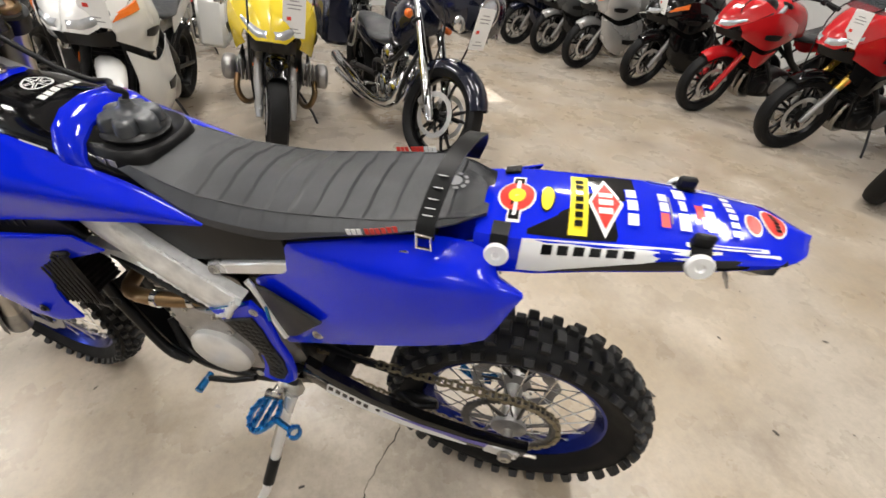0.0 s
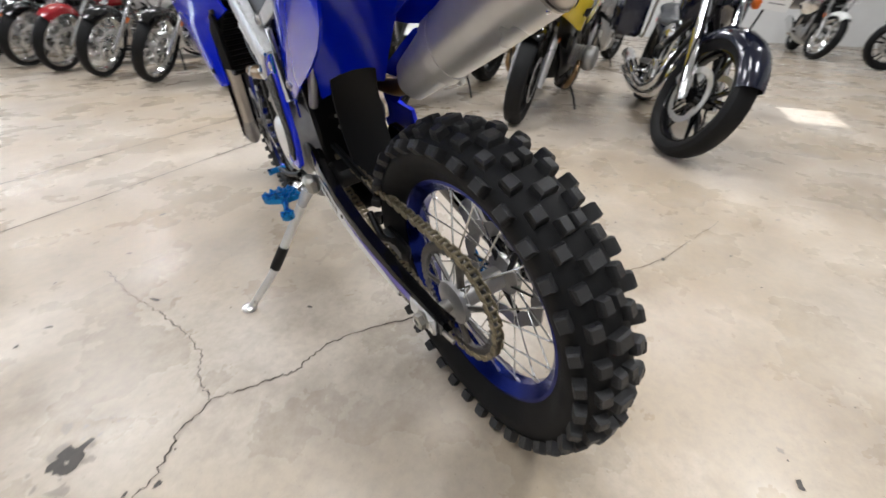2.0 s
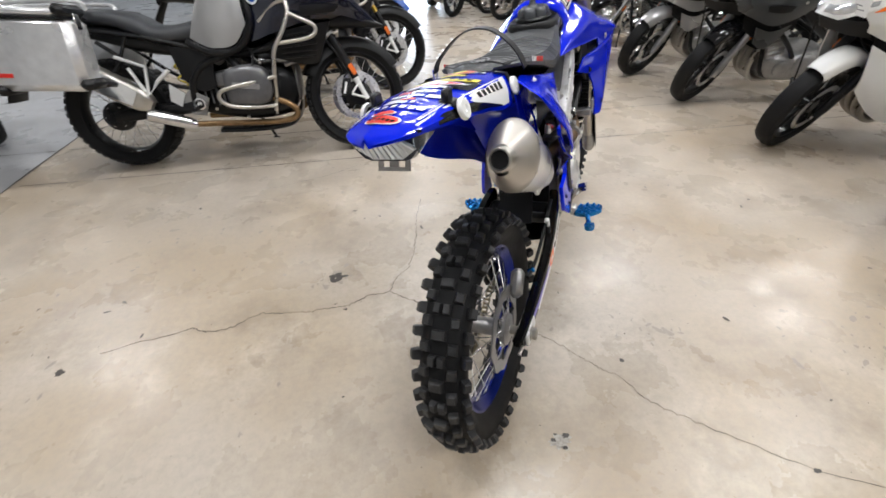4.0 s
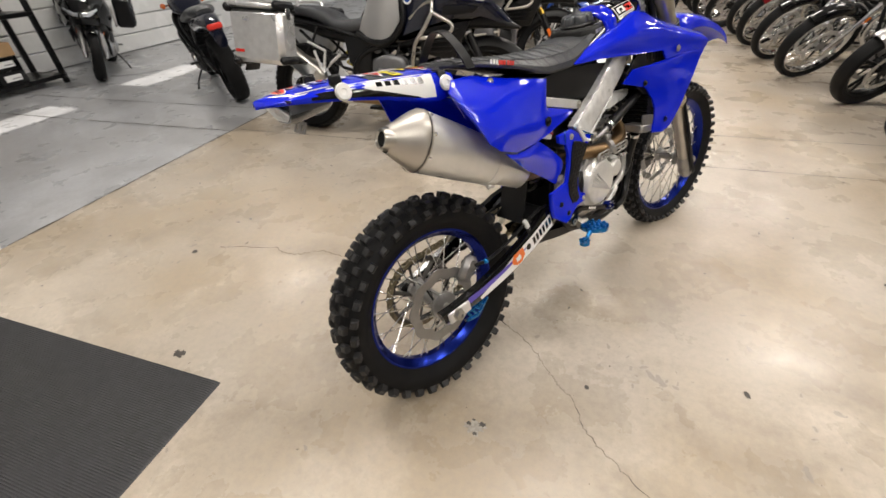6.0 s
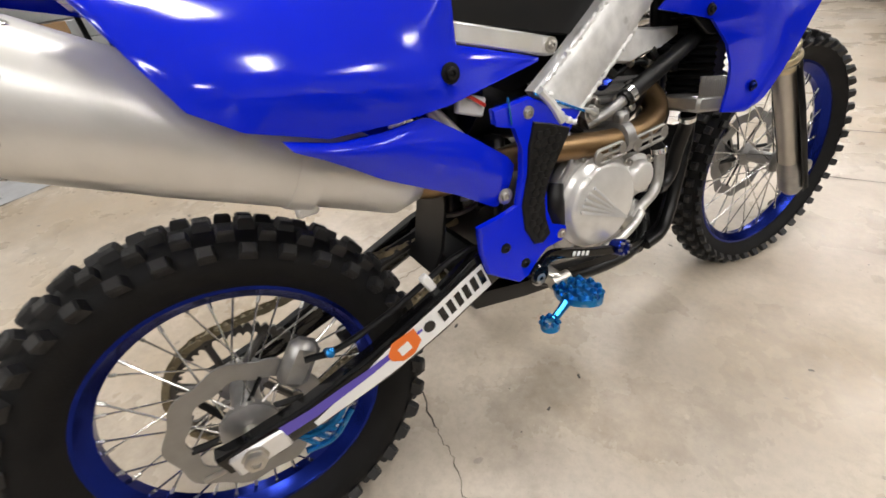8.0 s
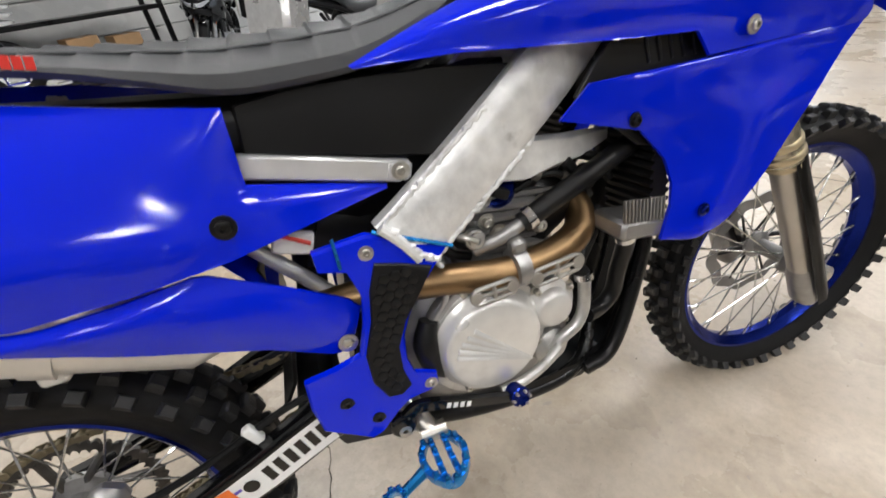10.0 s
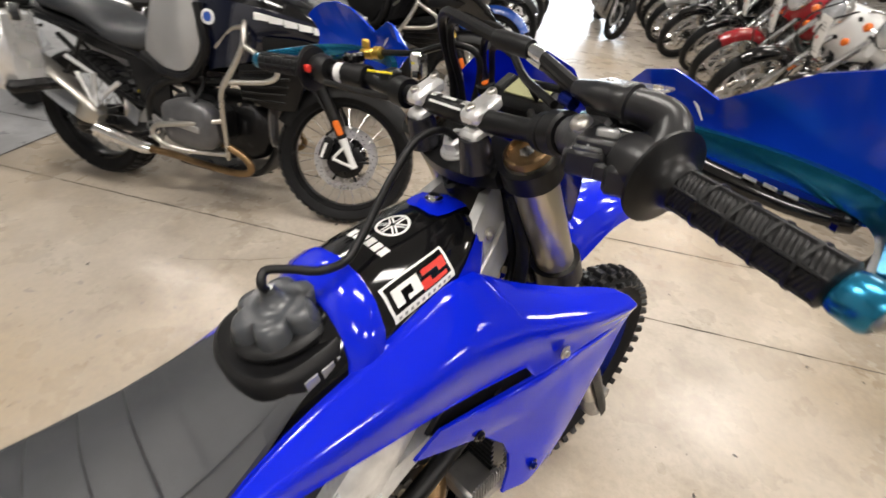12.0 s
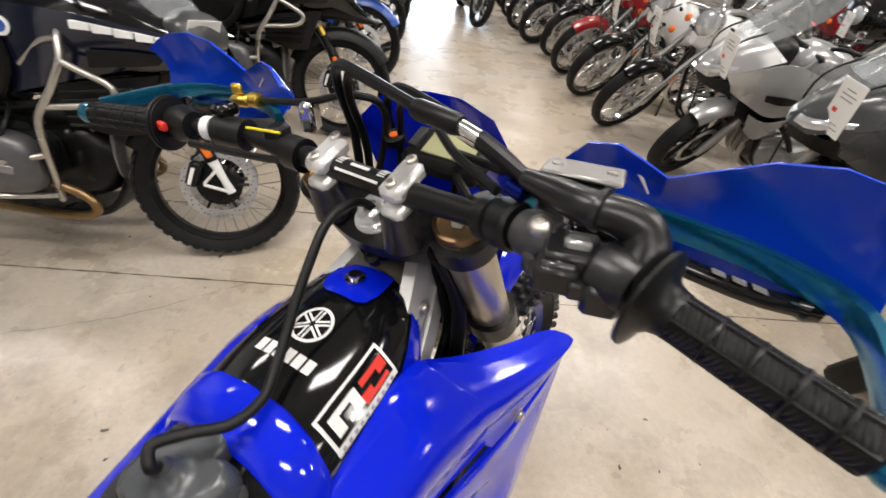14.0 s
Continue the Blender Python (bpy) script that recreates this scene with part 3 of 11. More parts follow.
def wheel(name, centre, spin, outer, carcass, half, rim_r, rim_half, hub_half, hub_r, rows, knob_len, parent, turn=None):
    """An off-road wheel: hub with rim, spokes, tyre and separate tread knobs."""
    turn = turn or Matrix()
    c = Vector(centre)
    hub = Shape()
    hub.lathe([(-hub_half, 0.012), (-hub_half, hub_r * 0.6), (-hub_half * 0.92, hub_r), (-hub_half * 0.75, hub_r), (-hub_half * 0.6, hub_r * 0.55), (hub_half * 0.6, hub_r * 0.55), (hub_half * 0.75, hub_r), (hub_half * 0.92, hub_r), (hub_half, hub_r * 0.6), (hub_half, 0.012)], c, (0, 1, 0), 28)
    top = part(name, hub.moved(turn), CASE, parent, "spoked off-road wheel with a machined alloy hub")
    tyre = Shape()
    prof = [(-rim_half * 0.9, rim_r - 0.004), (-rim_half * 1.15, rim_r + 0.012), (-half * 0.86, rim_r + (carcass - rim_r) * 0.32), (-half, rim_r + (carcass - rim_r) * 0.62), (-half * 0.93, carcass - 0.022), (-half * 0.66, carcass - 0.008), (-half * 0.3, carcass), (half * 0.3, carcass), (half * 0.66, carcass - 0.008), (half * 0.93, carcass - 0.022), (half, rim_r + (carcass - rim_r) * 0.62), (half * 0.86, rim_r + (carcass - rim_r) * 0.32), (rim_half * 1.15, rim_r + 0.012), (rim_half * 0.9, rim_r - 0.004)]
    tyre.lathe(prof, c, (0, 1, 0), 72, closed=True)
    part("tyre", tyre.moved(turn), RUBBER, top, "black rubber carcass of a knobbly tyre")
    rim = Shape()
    rim.lathe([(-rim_half, rim_r + 0.008), (-rim_half, rim_r - 0.004), (-rim_half * 0.7, rim_r - 0.012), (-rim_half * 0.35, rim_r - 0.024), (rim_half * 0.35, rim_r - 0.024), (rim_half * 0.7, rim_r - 0.012), (rim_half, rim_r - 0.004), (rim_half, rim_r + 0.008), (rim_half * 0.8, rim_r + 0.002), (-rim_half * 0.8, rim_r + 0.002)], c, (0, 1, 0), 72, closed=True)
    part("rim", rim.moved(turn), BLUE_RIM, top, "blue anodised alloy rim")
    for i in range(36):
        sg = 1 if i % 2 else -1
        t0 = 2 * math.pi * i / 36 + spin
        t1 = t0 + (0.42 if (i // 2) % 2 else -0.42)
        a = c + Vector((math.cos(t1) * hub_r * 0.9, sg * hub_half * 0.83, math.sin(t1) * hub_r * 0.9))
        b = c + Vector((math.cos(t0) * (rim_r - 0.022), sg * 0.006, math.sin(t0) * (rim_r - 0.022)))
        sp = Shape().tube([a, a.lerp(b, 0.93)], 0.0019, 5)
        sp.tube([a.lerp(b, 0.92), b], 0.0033, 6)
        part("spoke", sp.moved(turn), SPOKE, top)
    # tread
    block = Shape()
    block.add([(-1, -1, 0), (1, -1, 0), (1, 1, 0), (-1, 1, 0), (-.9, -.9, .8), (.9, -.9, .8), (.9, .9, .8), (-.9, .9, .8), (-.72, -.72, 1), (.72, -.72, 1), (.72, .72, 1), (-.72, .72, 1)],
              [(3, 2, 1, 0), (8, 9, 10, 11)] + [(i, (i + 1) % 4, (i + 1) % 4 + 4, i + 4) for i in range(4)] + [(i + 4, (i + 1) % 4 + 4, (i + 1) % 4 + 8, i + 8) for i in range(4)])
    data = block.mesh("knob", KNOB, 20)
    step = 2 * math.pi / rows
    tall = outer - carcass + 0.006
    wob = random.Random(len(name))
    for i in range(rows):
        t = i * step
        lay = [(0.0, 0.30, t, 0.0, 1.0), (0.94, 0.17, t, 46, 0.95), (-0.94, 0.17, t, -46, 0.95), (0.50, 0.20, t + step / 2, 17, 1.0), (-0.50, 0.20, t + step / 2, -17, 1.0)]
        if i % 2:
            lay[0] = (0.17, 0.155, t, 4, 1.0)
            lay.append((-0.17, 0.155, t, -4, 1.0))
        for yy, w, th, tilt, tl in lay:
            base_r = carcass - 0.006 - (0.018 if abs(yy) > 0.8 else 0.006 if abs(yy) > 0.4 else 0)
            m = Matrix.Translation(c) @ Matrix.Rotation(-th, 4, "Y") @ Matrix.Translation((base_r, yy * half, 0)) @ Matrix.Rotation(radians(90), 4, "Y")
            # local: x down the circumference, y across, z outwards
            m = m @ Matrix.Rotation(radians(-tilt), 4, "X") @ Matrix.Rotation(radians(wob.uniform(-3, 3)), 4, "Z") @ Matrix.Diagonal((knob_len * wob.uniform(0.94, 1.05), w * half, tall * tl * wob.uniform(0.9, 1.05), 1))
            ob = new("knob", data)
            ob.parent = top
            ob.matrix_local = turn @ m
    return top


def brake_disc(centre, r_out, r_in, y, teeth, parent, turn=None):
    s = Shape()
    n = teeth * 8
    ring_o, ring_i = [], []
    for i in range(n):
        t = 2 * math.pi * i / n
        ro = r_out * (1 + 0.035 * math.sin(teeth * t))
        ri = r_in * (1 + 0.05 * math.sin(teeth * t + 0.6))
        ring_o.append((math.cos(t) * ro, math.sin(t) * ro))
        ring_i.append((math.cos(t) * ri, math.sin(t) * ri))
    cx, cy, cz = centre
    rows = []
    for i in range(n):
        (ox, oz), (ix, iz) = ring_o[i], ring_i[i]
        rows.append([(cx + ix, y - 0.002, cz + iz), (cx + ox, y - 0.002, cz + oz), (cx + ox, y + 0.002, cz + oz), (cx + ix, y + 0.002, cz + iz)])
    s.grid(rows, close_u=True, close_v=True)
    if turn:
        s.moved(turn)
    disc_ = part("brake_disc", s, DISC_STEEL, parent, "wavy steel brake disc")
    for i in range(6):
        t = 2 * math.pi * i / 6
        arm = Shape().tube([(cx + math.cos(t) * r_in * 1.02, y, cz + math.sin(t) * r_in * 1.02), (cx + math.cos(t + 0.35) * 0.03, y + 0.004, cz + math.sin(t + 0.35) * 0.03)], 0.006, 6, flat=0.5)
        part("disc_arm", arm.moved(turn or Matrix()), FRAME_BLACK, disc_)
    return disc_


# rear wheel with sprocket and disc
rear = wheel("rear_wheel", (0, 0, 0), 0.08, 0.338, 0.322, 0.058, 0.232, 0.030, 0.075, 0.045, 36, 0.0125, bike)
brake_disc((0, 0, 0), 0.120, 0.088, -0.058, 9, rear)
spk = Shape()
teeth, rr = 49, 0.118
ring = []
for i in range(teeth * 4):
    t = 2 * math.pi * i / (teeth * 4)
    r = rr + (0.006, 0.004, -0.003, 0.004)[i % 4]
    ring.append((math.cos(t) * r, math.sin(t) * r))
rows = [[(x * 0.86, 0.053, z * 0.86), (x, 0.053, z), (x, 0.060, z), (x * 0.86, 0.060, z * 0.86)] for x, z in ring]
spk.grid(rows, close_u=True, close_v=True)
WORN_STEEL = material("worn_dark_steel", (0.11, 0.105, 0.10), 0.38, 0.85, vary=0.3, scale=50)
sprocket = part("sprocket", spk, WORN_STEEL, rear, "worn steel rear sprocket")
for i in range(7):
    t = 2 * math.pi * i / 7
    part("sprocket_arm", Shape().tube([(math.cos(t) * 0.104, 0.0565, math.sin(t) * 0.104), (math.cos(t + 0.3) * 0.035, 0.0565, math.sin(t + 0.3) * 0.035)], 0.0075, 6, flat=0.6), WORN_STEEL, sprocket)


# steering: everything that turns with the bars
RAKE = radians(25.2)
STEM = Vector((1.457, 0, -0.031))
UP = Vector((-math.sin(RAKE), 0, math.cos(RAKE)))
AHEAD = Vector((math.cos(RAKE), 0, math.sin(RAKE)))
STEER = Matrix.Translation(STEM) @ Matrix.Rotation(radians(-5.0), 4, UP) @ Matrix.Translation(-STEM)

front = wheel("front_wheel", (1.508, 0, 0.002), 0.02, 0.346, 0.332, 0.043, 0.268, 0.024, 0.052, 0.035, 44, 0.0105, bike, STEER)
brake_disc((1.508, 0, 0.002), 0.135, 0.105, 0.052, 10, front, STEER)


def leg_at(s, side):
    return Vector((1.48, side * 0.105, -0.02)) + UP * s


def fork_tube(side):
    s = Shape()
    s.tube([leg_at(0.36, side), leg_at(0.372, side), leg_at(0.385, side), leg_at(0.43, side), leg_at(0.62, side), leg_at(0.70, side), leg_at(0.93, side)], [0.034, 0.034, 0.031, 0.030, 0.0295, 0.031, 0.031], 22)
    return s.moved(STEER)


def fork_lower(side):
    s = Shape().tube([leg_at(-0.02, side), leg_at(0.40, side)], 0.0245, 20)
    return s.moved(STEER)


def fork_seal(side):
    s = Shape()
    for k, (h, r) in enumerate(((0.345, 0.033), (0.366, 0.0365), (0.392, 0.0345))):
        s.lathe([(0, r * 0.8), (0, r - 0.002), (0.003, r), (0.011, r), (0.014, r - 0.002), (0.014, r * 0.8)], leg_at(h, side), UP, 22)
    return s.moved(STEER)


def fork_lug(side):
    s = Shape()
    s.tube([leg_at(-0.06, side), leg_at(-0.035, side), leg_at(0.03, side), leg_at(0.06, side)], [0.018, 0.031, 0.030, 0.025], 16)
    s.lathe([(-0.02, 0.012), (-0.02, 0.022), (0.02, 0.022), (0.02, 0.012)], Vector((1.508, side * 0.105, 0.002)), (0, 1, 0), 16)
    return s.moved(STEER)


def fork_guard(side):
    rows = []
    for h in (-0.04, 0.0, 0.1, 0.22, 0.32, 0.37):
        q = leg_at(h, side)
        w = 0.038 if h < 0.3 else 0.034
        rows.append([q + AHEAD * (w * math.cos(t) + 0.003) + Vector((0, side * w * math.sin(t), 0)) for t in (radians(a) for a in (-80, -45, 0, 40, 75, 105))])
    s = Shape().grid(rows)
    s.grid([[q * 1.0 - AHEAD * 0.003 for q in r][::-1] for r in rows])
    return s.moved(STEER)


def fork_cap(side):
    s = Shape().lathe([(0, 0.031), (0.005, 0.031), (0.009, 0.0285), (0.010, 0.0245), (0.005, 0.0235), (0.003, 0.0230)], leg_at(0.93, side), UP, 28)
    return s.moved(STEER)


def fork_core(side):
    s = Shape().lathe([(0.002, 0.0235), (0.003, 0.019), (0.001, 0.016), (0.001, 0.011), (0.006, 0.010), (0.006, 0.0)], leg_at(0.93, side), UP, 6)
    return s.moved(STEER)


forks = mirrored("fork_leg", fork_tube, TAN, bike, "tan anodised upper fork tube")
for leg, side in zip(forks, (1, -1)):
    part("fork_slider", fork_lower(side), TITAN, leg, "titanium-coloured lower fork tube")
    part("seal_collar", fork_seal(side), PALE_GOLD, leg, "pale gold seal collar")
    part("axle_lug", fork_lug(side), CASE, leg)
    part("fork_guard", fork_guard(side), BLACK, leg, "black plastic fork guard")
    part("fork_cap", fork_cap(side), BRONZE, leg, "bronze fork cap")
    part("cap_core", fork_core(side), CHROME, leg, "bright hollow cap centre")
label_bar = Shape().skin([tuple(leg_at(0.455, 1) + Vector((0.02, 0.025, 0))), tuple(leg_at(0.55, 1) + Vector((0.02, 0.025, 0)))], [tuple(leg_at(0.455, 1) + Vector((-0.018, 0.027, 0))), tuple(leg_at(0.55, 1) + Vector((-0.018, 0.027, 0)))], 4, 6, 0.001, 0.006, sign=-1)
part("fork_sticker", label_bar.moved(STEER), WHITE, forks[1], "white sticker with a blue mark")
part("axle", Shape().tube([(1.508, -0.13, 0.002), (1.508, 0.13, 0.002)], 0.011, 14).moved(STEER), STEEL, bike)


def clamp_shape(h, thick, back):
    s = Shape()
    q = STEM + UP * h
    for side in (1, -1):
        s.lathe([(0, 0.034), (0, 0.040), (thick, 0.040), (thick, 0.034)], leg_at(h + 0.01, side), UP, 24)
    rings = []
    for k in range(13):
        y = -0.085 + 0.17 * k / 12
        w = 0.030 + 0.012 * math.cos(math.pi * y / 0.17)
        c = q + AHEAD * (0.012 - back * math.cos(math.pi * y / 0.18)) + Vector((0, y, 0)) + UP * (0.01 + thick / 2)
        rings.append([c + AHEAD * (w * x) + UP * (thick / 2 * z) for x, z in ((-1, -0.7), (-0.8, -1), (0.8, -1), (1, -0.7), (1, 0.7), (0.8, 1), (-0.8, 1), (-1, 0.7))])
    s.loft(rings)
    return s.moved(STEER)


part("top_clamp", clamp_shape(0.885, 0.030, 0.008), FRAME_BLACK, bike, "black upper fork clamp")
part("lower_clamp", clamp_shape(0.655, 0.045, 0.004), FRAME_BLACK, bike, "black lower fork clamp")
nut = Shape().lathe([(0, 0.024), (0.006, 0.024), (0.007, 0.019), (0.018, 0.019), (0.020, 0.016), (0.020, 0.009), (0.014, 0.009), (0.014, 0.0)], STEM + UP * 0.925, UP, 6)
nut.lathe([(0, 0.028), (0.004, 0.027), (0.004, 0)], STEM + UP * 0.923, UP, 24)
part("stem_nut", nut.moved(STEER), ALLOY, bike, "polished stem nut")
part("head_tube", Shape().lathe([(0, 0.030), (0.0, 0.040), (0.02, 0.040), (0.04, 0.034), (0.14, 0.034), (0.16, 0.040), (0.185, 0.040), (0.185, 0.030)], STEM + UP * 0.70, UP, 24), FRAME_BLACK, bike)

# bars
MOUNT = material("smoky_metal", (0.045, 0.045, 0.055), 0.25, 0.7, vary=0.3, scale=30)
BAR = Vector((1.050, 0, 0.861))
bar_pts = [(0.954, -0.434, 0.878), (0.988, -0.325, 0.888), (1.018, -0.215, 0.888), (1.042, -0.140, 0.870), (1.050, -0.06, 0.861), (1.050, 0.06, 0.861), (1.047, 0.140, 0.863), (1.034, 0.215, 0.869), (0.994, 0.315, 0.872), (0.952, 0.432, 0.873)]
handlebar = part("handlebar", Shape().tube(bar_pts, [0.011, 0.011, 0.011, 0.0125, 0.0142, 0.0142, 0.0125, 0.011, 0.011, 0.011], 16, smooth=60).moved(STEER), FRAME_BLACK, bike, "tapered black handlebar")
for side in (1, -1):
    s = Shape()
    m = Matrix.Rotation(radians(-20), 4, "Y")
    s.box((BAR.x, side * 0.055, BAR.z + 0.012), (0.052, 0.030, 0.020), m, 0.006)
    s.box((BAR.x, side * 0.055, BAR.z - 0.014), (0.050, 0.030, 0.022), m, 0.005)
    part("bar_clamp", s.moved(STEER), ALLOY, handlebar, "bare aluminium bar clamp")
    s = Shape().lathe([(0, 0.024), (0.030, 0.021), (0.045, 0.019), (0.045, 0)], (BAR.x - 0.002, side * 0.055, BAR.z - 0.062), (-0.2, 0, 0.98), 20)
    part("bar_mount", s.moved(STEER), MOUNT, handlebar, "smoky metal bar mount")
    for dx in (-0.018, 0.018):
        s = Shape().lathe([(0, 0.0065), (0.006, 0.0065), (0.007, 0.005), (0.007, 0.003), (0.004, 0.003), (0.004, 0)], Vector((BAR.x, side * 0.055, BAR.z + 0.020)) + Vector((dx * 0.94, 0, dx * 0.34)), (-0.34, 0, 0.94), 12)
        part("clamp_bolt", s.moved(STEER), STEEL, handlebar)
bars = Shape()
for k in range(5):
    for side in (1, -1):
        a = radians(62 + k * 13)
        bars.box((BAR.x + math.cos(a) * 0.0147, side * 0.030, BAR.z + math.sin(a) * 0.0147), (0.0016, 0.010, 0.0008), Matrix.Rotation(-a + math.pi / 2, 4, "Y"))
bars.box((BAR.x - 0.004, 0.0, BAR.z + 0.0145), (0.004, 0.026, 0.0008), Matrix.Rotation(-0.25, 4, "Y"))
bars.box((BAR.x - 0.0125, 0.0, BAR.z + 0.0078), (0.003, 0.062, 0.0008), Matrix.Rotation(-1.0, 4, "Y"))
part("bar_mark", bars.moved(STEER), WHITE, handlebar, "white printed marks")


def bar_point(y):
    best = min(spline(bar_pts, 240), key=lambda q: abs(q.y - y))
    return best


def grip_shape(side):
    """One rubber sleeve: flange, neck, and a waffle of ridges with slanted ribs between them."""
    a, b = bar_point(side * (0.304 if side < 0 else 0.296)), bar_point(side * (0.419 if side < 0 else 0.409))
    d = (b - a).normalized()
    up = Vector((-0.3, 0, 0.95))
    w0 = (up - d * up.dot(d)).normalized()
    w1 = d.cross(w0)
    length = (b - a).length
    rows = []
    n = 96
    flange = [(0.0, 0.015), (0.0005, 0.030), (0.002, 0.0355), (0.005, 0.036), (0.007, 0.032), (0.009, 0.0235), (0.014, 0.0185), (0.020, 0.0165)]
    sleeve = [(0.021 + (length - 0.021) * k / 150, None) for k in range(151)]
    tail = [(length + 0.003, 0.0160), (length + 0.005, 0.0125), (length + 0.0055, 0.004)]
    for h, r in flange + sleeve + tail:
        ring = []
        for k in range(n):
            t = 2 * math.pi * k / n
            rr = r
            if rr is None:
                part_u, part_t = (h - 0.021) % 0.0215, (t + 0.3) % (math.pi / 3)
                ridge = part_u < 0.0026 or part_t < 0.16
                rr = 0.0166 if ridge else 0.0150 + 0.0005 * math.sin(2 * math.pi * (h / 0.0034 + (1 if int((t + 0.3) / (math.pi / 3)) % 2 else -1) * t * 1.6))
            ring.append(a + d * h + (w0 * math.cos(t) + w1 * math.sin(t)) * rr)
        rows.append(ring)
    return Shape().loft(rows).moved(STEER)


mirrored("grip", grip_shape, BLACK, handlebar, "black ribbed rubber grip")

# throttle housing, switch block and brake master cylinder on the right
CONTROL = material("satin_control_plastic", (0.008, 0.008, 0.009), 0.30, spec=0.5, vary=0.2, scale=40, bump=0.05, bump_scale=500)
s = Shape()
a = bar_point(-0.281)
s.tube([a + Vector((0.005, 0.016, 0.0)), a + Vector((0.003, 0.010, 0.0)), a + Vector((-0.001, -0.006, 0)), a + Vector((-0.004, -0.016, 0))], [0.016, 0.0225, 0.0235, 0.0200], 18)
s.box(a + Vector((-0.008, 0.004, -0.010)), (0.032, 0.026, 0.024), Matrix.Rotation(0.3, 4, "Z"), 0.004)
s.tube([(1.000, -0.288, 0.888), (1.014, -0.292, 0.905), (1.022, -0.285, 0.918), (1.019, -0.270, 0.925), (1.013, -0.250, 0.928), (1.021, -0.225, 0.927), (1.033, -0.195, 0.925)], [0.0175, 0.0170, 0.0160, 0.0140, 0.0128, 0.0120, 0.0080], 18, smooth=30)
s.lathe([(-0.003, 0.0130), (-0.002, 0.0155), (0.002, 0.0155), (0.003, 0.0130)], (1.014, -0.258, 0.928), (0.1, 1, 0), 18)
part("throttle_housing", s.moved(STEER), CONTROL, handlebar, "black rubber throttle cover")
s = Shape()
b = bar_point(-0.226)
s.box((1.001, -0.248, 0.891), (0.036, 0.038, 0.028), Matrix.Rotation(0.3, 4, "Z"), 0.003)
s.box((0.986, -0.245, 0.885), (0.022, 0.032, 0.022), Matrix.Rotation(0.3, 4, "Z"), 0.003)
s.box((0.982, -0.262, 0.883), (0.012, 0.012, 0.014), Matrix.Rotation(0.3, 4, "Z"), 0.002)
switch_ = part("switch_block", s.moved(STEER), CONTROL, handlebar, "black switch block")
part("switch_button", Shape().box((1.000, -0.252, 0.9065), (0.014, 0.018, 0.008), Matrix.Rotation(0.3, 4, "Z") @ Matrix.Rotation(0.2, 4, "Y"), 0.002).moved(STEER), SILVER_PAINT, switch_, "silver starter button")
part("start_rocker", Shape().box((0.985, -0.246, 0.8965), (0.014, 0.024, 0.006), Matrix.Rotation(0.3, 4, "Z"), 0.002).moved(STEER), DARK_GREY, switch_)
part("rocker_mark", Shape().lathe([(0, 0.0036), (0.0008, 0.0034), (0.0008, 0.0022), (0, 0.0020)], (0.985, -0.246, 0.8996), (0, 0, 1), 16).moved(STEER), WHITE, switch_)
PERCH = material("cast_perch_grey", (0.075, 0.075, 0.078), 0.42, 0.55, vary=0.25, scale=60, bump=0.15, bump_scale=300, wear=0.4, wear_color=(0.22, 0.22, 0.22))
s = Shape().tube([b + Vector((0.006, 0.024, 0.0)), b + Vector((0.004, 0.018, 0.0)), b + Vector((-0.001, 0.000, 0.001)), b + Vector((-0.002, -0.008, 0.001))], [0.0165, 0.0195, 0.0195, 0.0175], 16)
s.box(b + Vector((0.018, 0.006, 0.008)), (0.046, 0.030, 0.018), Matrix.Rotation(0.3, 4, "Z"), 0.006)
s.box(b + Vector((-0.012, 0.002, -0.012)), (0.018, 0.022, 0.026), Matrix.Rotation(0.3, 4, "Z"), 0.006)
perch = part("lever_perch", s.moved(STEER), PERCH, handlebar, "dull cast lever perch")
part("perch_bolt", Shape().lathe([(-0.004, 0.010), (0.000, 0.0098), (0.003, 0.008), (0.004, 0.006), (0.004, 0.003), (0.002, 0.003), (0.002, 0)], b + Vector((-0.008, 0.005, 0.0175)), (-0.4, 0, 1), 14).moved(STEER), STEEL, perch)
s = Shape().lathe([(-0.012, 0.019), (-0.009, 0.022), (0.009, 0.022), (0.012, 0.019)], bar_point(-0.188), bar_point(-0.23) - bar_point(-0.15), 20)
part("bar_strap", Shape().lathe([(-0.007, 0.015), (-0.006, 0.0200), (0.006, 0.0205), (0.008, 0.017)], bar_point(-0.166), bar_point(-0.23) - bar_point(-0.15), 20).moved(STEER), BLACK, handlebar)
part("bar_strap", s.moved(STEER), BLACK, handlebar)
s = Shape()
s.box((1.066, -0.228, 0.916), (0.034, 0.052, 0.020), Matrix.Rotation(0.16, 4, "Z") @ Matrix.Rotation(0.1, 4, "Y"), 0.007)
s.tube([(1.040, -0.205, 0.900), (1.050, -0.225, 0.904), (1.060, -0.250, 0.906)], [0.011, 0.014, 0.012], 14)
part("master_cylinder", s.moved(STEER), BLACK, handlebar, "black brake fluid reservoir")
s = Shape().box((1.066, -0.228, 0.9275), (0.038, 0.062, 0.004), Matrix.Rotation(0.16, 4, "Z") @ Matrix.Rotation(0.1, 4, "Y"), 0.0018)
lid = part("reservoir_lid", s.moved(STEER), GREY_PAINT, handlebar, "grey reservoir lid")
for dy in (-0.021, 0.021):
    part("lid_screw", Shape().lathe([(0, 0.0042), (0.0015, 0.0038), (0.0015, 0.0015), (0.0005, 0.0)], (1.066 - 0.16 * dy, -0.228 + dy, 0.9295), (0.1, 0, 1), 12).moved(STEER), STEEL, lid)


